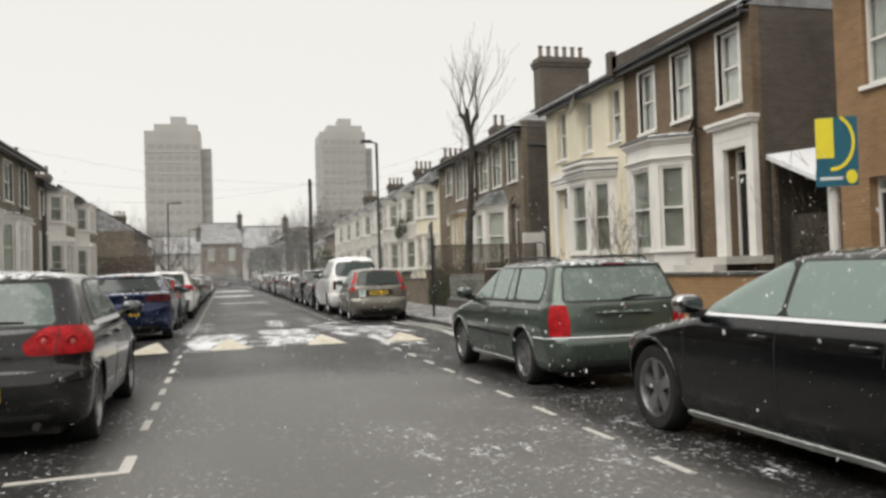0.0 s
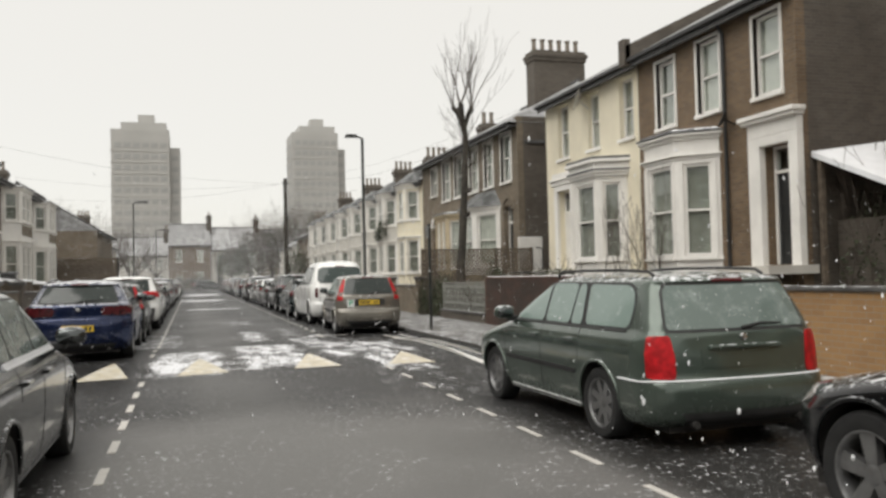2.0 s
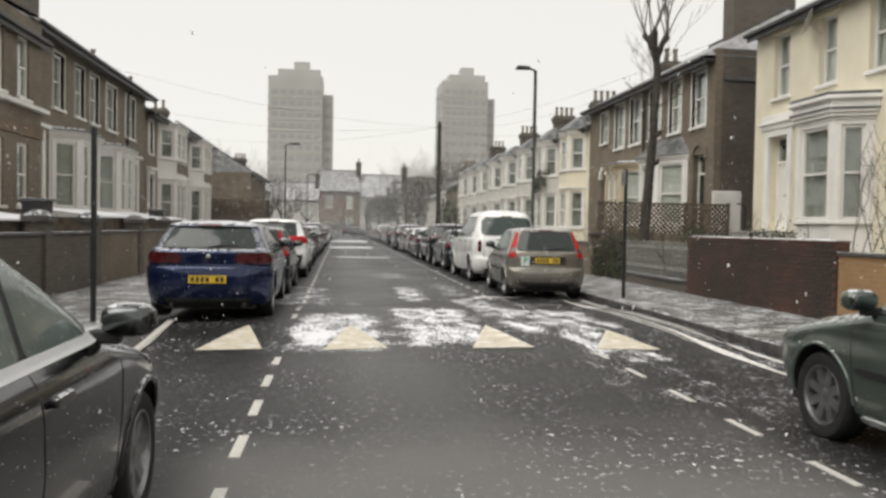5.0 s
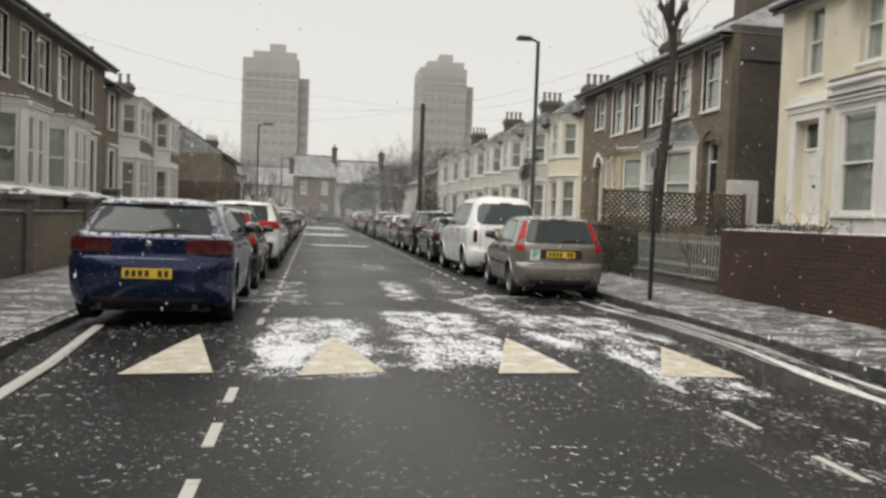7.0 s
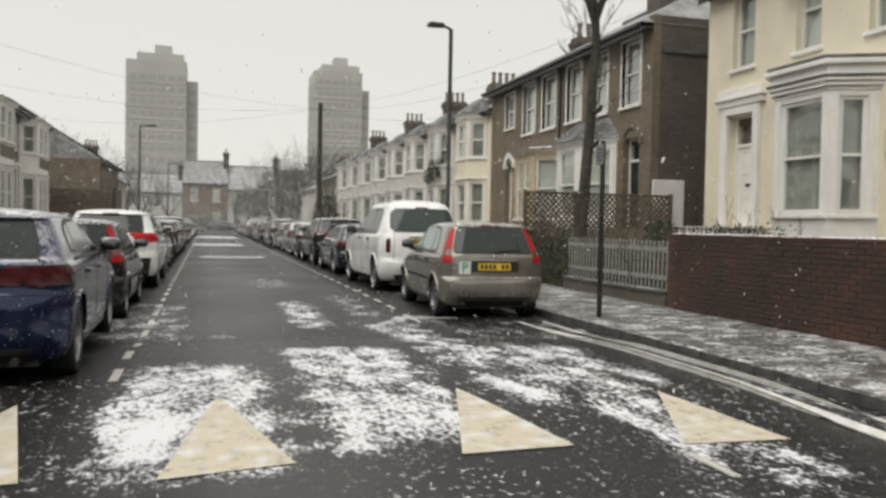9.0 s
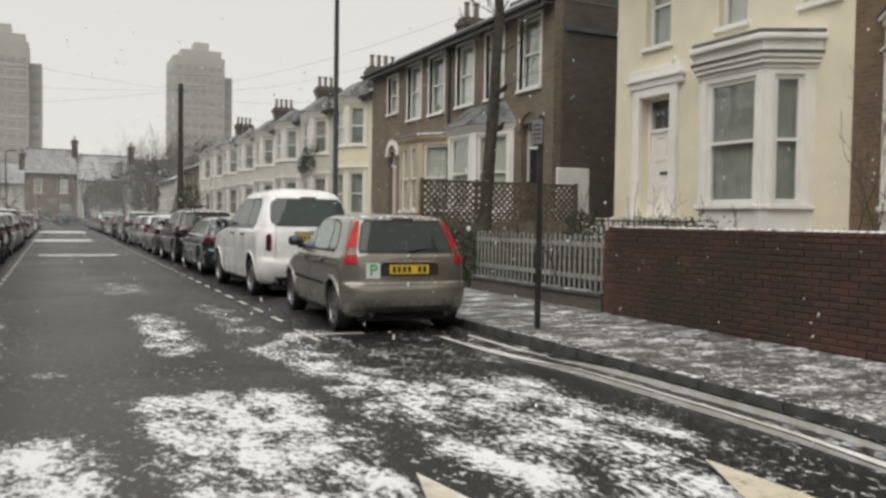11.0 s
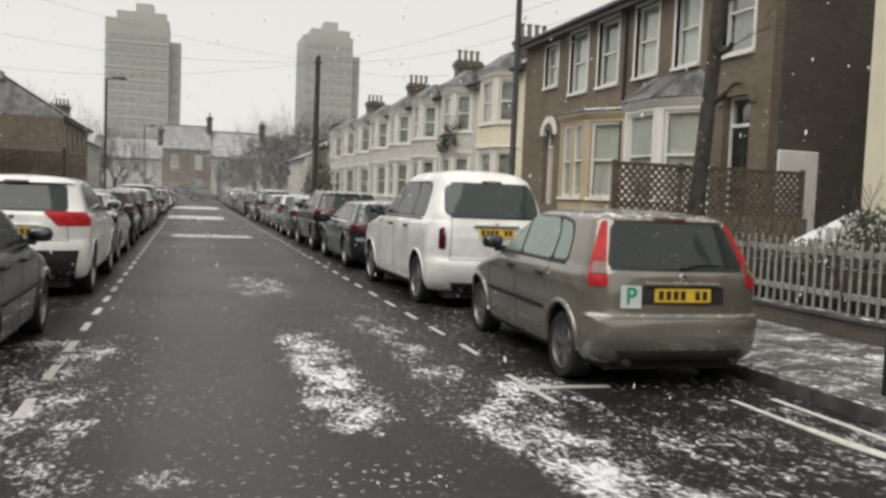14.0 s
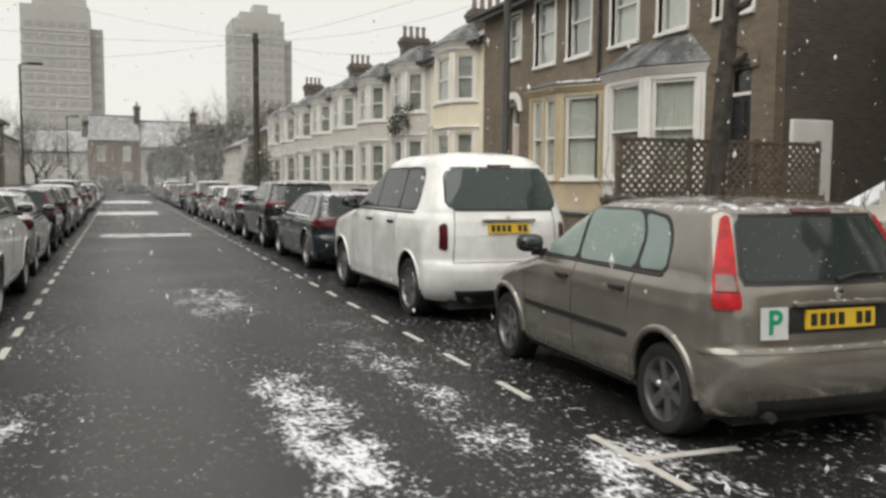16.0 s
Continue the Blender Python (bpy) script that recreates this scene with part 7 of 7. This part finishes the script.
        if kind == "cab":
            part("lamp_core", corner_light(c, sg, [(0.86, 0.745, 0.11), (1.03, 0.745, 0.11)], 0.017), CLEAR_LENS, lamp)
        if rails:
            pts = [(0.50, 0.0), (0.58, 0.04), (1.0, 0.055), (1.7, 0.06), (2.25, 0.05), (2.34, 0.0)]
            part("roof_rail", Shape().tube([(sg * 0.545, yy, c["z0"] + 0.03 + up) for yy, up in pts], [0.015] * 6, 8), TRIM, ob, smooth=50)
        part("exhaust" if sg > 0 else "tow_cover", Shape().tube([(sg * 0.5, 0.01, c["sill"] + 0.03), (sg * 0.5, 0.25, c["sill"] + 0.03)], [0.03, 0.03], 10), HUB, ob)
    tyre, rim, hub = shared(("wheel", kind, spokes), lambda: wheel_meshes(r, spokes))
    for wy in c["wheels"]:
        for sg in (1, -1):
            h = part("wheel", hub, HUB, ob, at=Matrix.Diagonal((1, 1, 1 / tall, 1)) @ pose(sg * (W - 0.125), wy, r - 0.005, 20 * wy, 0, 0 if sg > 0 else 180))
            part("tyre", tyre, RUBBER, h)
            part("rim", rim, ALLOY, h)
    bm_ = grey_bumper or paint
    put("rear_bumper", (), bm_, lambda: bumper(c, c["sill"] + 0.035, c["bump"], c["wheels"][0] - arch - 0.02), 40)
    put("bumper_insert", (), TRIM, lambda: end_patch(c, [(c["sill"] + 0.02, W * 0.62), (c["sill"] + 0.13, W * 0.70)] if kind != "suv" else [(c["sill"] + 0.02, W * 0.8), (0.66, W * 0.86)], 0.018), 40)
    part("underbody", Shape().box(-W * 0.72, W * 0.72, 0.22, L - 0.3, 0.15, c["sill"] + 0.10), HUB, ob)
    if far:
        return ob
    bz = c["plate_z"]
    yb = end_y(c, bz, 0.2)
    lean = math.degrees(math.atan2(end_y(c, bz + 0.05, 0.2) - end_y(c, bz - 0.05, 0.2), 0.1))
    if kind not in ("golf", "compact"):
        put("plate_recess", (), TRIM if kind == "hatch" else paint, lambda: end_patch(c, [(bz - 0.075, 0.40), (bz + 0.07, 0.40)], 0.004), 40)
        part("boot_handle", Shape().box(-0.34, 0.34, yb - 0.035, yb + 0.02, bz + 0.075, bz + 0.105), CHROME if kind == "cab" else paint, ob, bevel=0.012)
    if plate:
        base = part("number_plate", Shape().box(-0.26, 0.26, -0.012, 0.006, -0.055, 0.055), PLATE, ob, at=pose(0, yb - (0.02 if kind in ("golf", "compact") else 0.012), bz, -lean), bevel=0.003)
        for k in range(7):
            if k != 4:
                part("bar", shared("plate_bar", lambda: Shape().box(-0.022, 0.022, -0.003, 0, -0.035, 0.035).mesh("bar", INK)), INK, base, at=pose(-0.205 + 0.068 * k, -0.0125, 0))
    if kind in ("hatch", "estate", "golf", "compact"):
        za = c["rear_glass"][0][0]
        part("rear_wiper", Shape().tube([(0.0, end_y(c, za, 0) - 0.025, za + 0.005), (0.2, end_y(c, za + 0.035, 0.2) - 0.02, za + 0.035), (0.40, end_y(c, za + 0.03, 0.4) - 0.018, za + 0.03)], [0.014, 0.011, 0.006], 6), TRIM, ob)
    zt = c["rear_glass"][-1][0] + 0.035
    put("brake_light", (), DIM_LENS, lambda: end_patch(c, [(zt - 0.008, 0.15), (zt + 0.012, 0.15)], 0.012, steps=2), 40)
    put("hatch_gap", ("low",), TRIM, lambda: end_patch(c, [(c["hatch"][1], c["hatch"][0]), (c["hatch"][1] + 0.008, c["hatch"][0])], 0.0135, steps=1, sink=0.003), 40)
    zb_ = belt - (0.06 if kind == "compact" else 0.03)
    part("badge", Shape().lathe([(0.036, 0), (0.034, 0.008), (0.02, 0.014), (0, 0.015)], 16, pose(0, end_y(c, zb_, 0) - 0.002, zb_, 0, 0, -90)), CHROME, ob, smooth=40)
    if kind in ("compact", "golf", "hatch", "estate"):
        zl = c["bump"] + 0.004
        put("bumper_ledge", (), SNOW_MAT if kind == "estate" else bm_, lambda: bumper(c, zl - (0.004 if kind == "estate" else 0.018), zl + 0.005, c["wheels"][0] - arch - 0.02, 0.02), 40)
    if p_sign:
        px = -0.47
        q = part("probation_plate", Shape().box(-0.09, 0.09, -0.006, 0.004, -0.09, 0.09), SIGN_WHITE, ob, "white square with a green letter P", at=pose(px, end_y(c, 0.76, px) - 0.012, 0.76, -3, 0, -5))
        letters("letter", "P", 0.19, SIGN_GREEN, q, pose(0, -0.008, 0, 90))
    return ob


# navy, silver and grey: extra snow puts far-off haze into their colour
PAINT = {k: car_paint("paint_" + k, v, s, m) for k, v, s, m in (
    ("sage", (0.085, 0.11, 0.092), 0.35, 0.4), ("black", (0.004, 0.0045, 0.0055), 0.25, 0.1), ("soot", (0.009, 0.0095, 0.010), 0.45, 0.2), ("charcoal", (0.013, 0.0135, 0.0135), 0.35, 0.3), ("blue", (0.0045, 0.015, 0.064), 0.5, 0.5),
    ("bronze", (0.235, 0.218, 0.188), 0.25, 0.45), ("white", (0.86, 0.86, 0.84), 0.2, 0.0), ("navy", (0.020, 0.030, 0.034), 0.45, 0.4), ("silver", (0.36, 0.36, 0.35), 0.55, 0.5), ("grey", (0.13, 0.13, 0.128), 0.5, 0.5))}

car("large", PAINT["black"], 4.50, 3.50, "black estate car with alloy wheels, snow specks on its flank", side_glass=GREENISH, spokes=5, chrome_sill=True)
car("estate", PAINT["sage"], 4.45, 9.42, "sage green estate car with roof rails and frosted windows", 0.6, GREENISH, FROSTED, 8, False, True, chrome_sill=True)
car("hatch", PAINT["bronze"], 4.47, 24.30, "bronze-grey hatchback with tall red tail lights and a P plate", -2.4, GREENISH, DARKGLASS, 6, p_sign=True, tall=1.05)
car("cab", PAINT["white"], 4.62, 29.12, "white taxi cab with a rounded roof and dark rear window", 1.0, DARKGLASS, CABGLASS, 8, tall=1.06)
car("golf", PAINT["soot"], -1.72, 8.26, "near-black hatchback with round red tail lights, dusted with snow", 0, FROSTED, FROSTED, 7)
car("compact", PAINT["blue"], -1.74, 19.30, "metallic blue hatchback with a yellow number plate", 0.5, DARKGLASS, DARKGLASS, 7)
car("hatch", PAINT["charcoal"], -1.75, 24.55, "dark grey hatchback with tall red tail lights", 0, DARKGLASS, DARKGLASS, 7)
car("suv", PAINT["white"], -1.72, 30.2, "white sport utility car with dark windows", 0, DARKGLASS, DARKGLASS, 7)
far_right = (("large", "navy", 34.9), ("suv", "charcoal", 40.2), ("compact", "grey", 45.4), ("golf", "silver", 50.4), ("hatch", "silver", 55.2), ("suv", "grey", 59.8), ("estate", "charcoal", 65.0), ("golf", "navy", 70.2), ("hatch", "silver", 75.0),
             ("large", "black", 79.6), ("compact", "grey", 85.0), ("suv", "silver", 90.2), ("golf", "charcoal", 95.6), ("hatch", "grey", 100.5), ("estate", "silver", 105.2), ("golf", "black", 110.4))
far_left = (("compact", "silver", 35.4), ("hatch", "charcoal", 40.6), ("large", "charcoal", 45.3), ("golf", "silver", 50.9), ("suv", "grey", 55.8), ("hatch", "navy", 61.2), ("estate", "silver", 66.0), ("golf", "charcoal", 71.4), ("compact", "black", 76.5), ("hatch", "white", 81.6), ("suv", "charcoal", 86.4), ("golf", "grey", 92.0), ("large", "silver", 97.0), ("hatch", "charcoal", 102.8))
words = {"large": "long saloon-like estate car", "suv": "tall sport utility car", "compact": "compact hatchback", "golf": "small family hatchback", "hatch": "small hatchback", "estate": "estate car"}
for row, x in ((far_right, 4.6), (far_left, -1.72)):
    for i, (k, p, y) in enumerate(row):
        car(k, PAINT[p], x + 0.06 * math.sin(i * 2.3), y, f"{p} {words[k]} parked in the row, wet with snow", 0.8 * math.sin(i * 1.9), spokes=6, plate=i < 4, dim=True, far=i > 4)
car("large", PAINT["charcoal"], 0.2, 128.0, "dark car crossing the far end of the street", -90, plate=False, far=True)

# ---- paving slabs, nearest stretch ----
slab_w, slab_l = 0.555, 0.60
slab = Shape().prism([(0.006, 0.006), (slab_w - 0.006, 0.006), (slab_w - 0.006, slab_l - 0.006), (0.006, slab_l - 0.006)], 0.05, 0.097)
slab.prism([(0.006, 0.006), (slab_w - 0.006, 0.006), (slab_w - 0.006, slab_l - 0.006), (0.006, slab_l - 0.006)], 0.097, 0.103, inset=0.02)
slab_mesh = slab.mesh("paving_slab", PAVING)
rng = random.Random(2)
for side, x0, y0, n in (("right", KERB_R + 0.16, 13.0, 50), ("left", KERB_L - 0.16 - 4 * slab_w, 14.0, 24)):
    for i in range(n):
        for k in range(4):
            part("paving_slab", slab_mesh, PAVING, bpy.data.objects["pavement_" + side], at=pose(x0 + slab_w * k, y0 + slab_l * (i + 0.5 * (k % 2)), rng.uniform(-0.003, 0.004), rng.uniform(-0.3, 0.3), rng.uniform(-0.3, 0.3)))

# ---- bricks of the red garden wall ----
red_wall = [o for o in scene.objects if o.get("label", "").startswith("wet dark red brick")][0]
one_brick = Shape().box(-0.006, 0.05, 0.004, 0.221, 0.004, 0.070).put([(-0.006, 0.004, 0.004), (-0.006, 0.221, 0.004), (-0.006, 0.221, 0.070), (-0.006, 0.004, 0.070), (-0.011, 0.010, 0.010), (-0.011, 0.215, 0.010), (-0.011, 0.215, 0.064), (-0.011, 0.010, 0.064)], [(4, 7, 6, 5), (0, 4, 5, 1), (1, 5, 6, 2), (2, 6, 7, 3), (3, 7, 4, 0)])
brick_mesh = one_brick.mesh("brick", WALL_BRICK)
rest = Shape()
rng = random.Random(8)
for row in range(16):
    for k in range(24):
        y = 19.26 + 0.225 * k + (0.112 if row % 2 else 0.0)
        if y > 24.52:
            continue
        at = pose(WALL_R - 0.001 - rng.uniform(0, 0.004), y, 0.115 + 0.075 * row, rng.uniform(-0.4, 0.4), rng.uniform(-0.5, 0.5))
        if k < 18:
            part("brick", brick_mesh, WALL_BRICK, red_wall, at=at)
        else:
            rest.put(one_brick.v, one_brick.f, at)
tagged(part("brick_field", rest, WALL_BRICK, red_wall), kind="stuff")

# ---- falling snow ----
flakes = Shape()
rng = random.Random(77)
for i in range(6000):
    y = 4 + 60 * rng.random() ** 1.3
    x, z = rng.uniform(-9, 13), rng.uniform(0.1, 1.6 + 0.075 * y)
    if y < 26 and abs(x - 0.4) < 1.1 and abs(z - 1.45) < 1.0:
        continue
    near = y < 22
    r = rng.uniform(0.0025, 0.006) if near else rng.uniform(0.004, 0.011)
    d = Vector((rng.uniform(-0.5, 0.5), rng.uniform(-0.3, 0.3), -1)).normalized() * r * rng.uniform(1.0, 3.0)
    a = d.cross(Vector((rng.random(), rng.random(), 0.3))).normalized() * r
    b = d.cross(a).normalized() * r
    p = Vector((x, y, z))
    n, rings = (6, (-0.8, -0.35, 0.3, 0.75)) if near else (4, (0.0,))
    verts = [p + d] + [p - d * h + (a * math.cos(math.tau * k / n) + b * math.sin(math.tau * k / n)) * math.sqrt(1 - h * h) * (1 + 0.25 * math.sin(3 * k + i)) for h in rings for k in range(n)] + [p - d]
    faces = [(0, 1 + k, 1 + (k + 1) % n) for k in range(n)] + [(1 + n * g + k, 1 + n * (g + 1) + k, 1 + n * (g + 1) + (k + 1) % n, 1 + n * g + (k + 1) % n) for g in range(len(rings) - 1) for k in range(n)]
    last = 1 + n * (len(rings) - 1)
    flakes.put(verts, faces + [(last + n, last + (k + 1) % n, last + k) for k in range(n)])
tagged(part("falling_snow", flakes, SNOW_MAT), "scattered wet snowflakes falling through the air", "snow", kind="stuff")

# the same snowfall further off, where single flakes run together
veil = np.random.default_rng(11)
count = 150000
deep = 42 + 100 * veil.random(count) ** 0.8
size = (0.0035 + 0.000055 * deep)[:, None, None]
middle = np.stack([-11 + 28 * veil.random(count), deep, 0.2 + 6.0 * veil.random(count) ** 1.3], 1)[:, None, :]
corner = np.array([(1, 1, 1), (1, -1, -1), (-1, 1, -1), (-1, -1, 1)])[None] * (0.7 + 0.6 * veil.random((count, 4, 1)))
tilt_a = veil.random(count) * math.tau
turned = np.stack([corner[:, :, 0] * np.cos(tilt_a)[:, None] - corner[:, :, 1] * np.sin(tilt_a)[:, None], corner[:, :, 0] * np.sin(tilt_a)[:, None] + corner[:, :, 1] * np.cos(tilt_a)[:, None], corner[:, :, 2]], 2)
far_mesh = bpy.data.meshes.new("distant_snowfall")
quad = np.array([(0, 1, 2), (0, 3, 1), (0, 2, 3), (1, 3, 2)])
far_mesh.from_pydata((middle + turned * size).reshape(-1, 3).tolist(), [], (np.arange(count)[:, None, None] * 4 + quad[None]).reshape(-1, 3).tolist())
far_mesh.materials.append(SNOW_MAT)
tagged(new("distant_snowfall", far_mesh), "fine wet snow thickening the air down the street", "snow", kind="stuff")
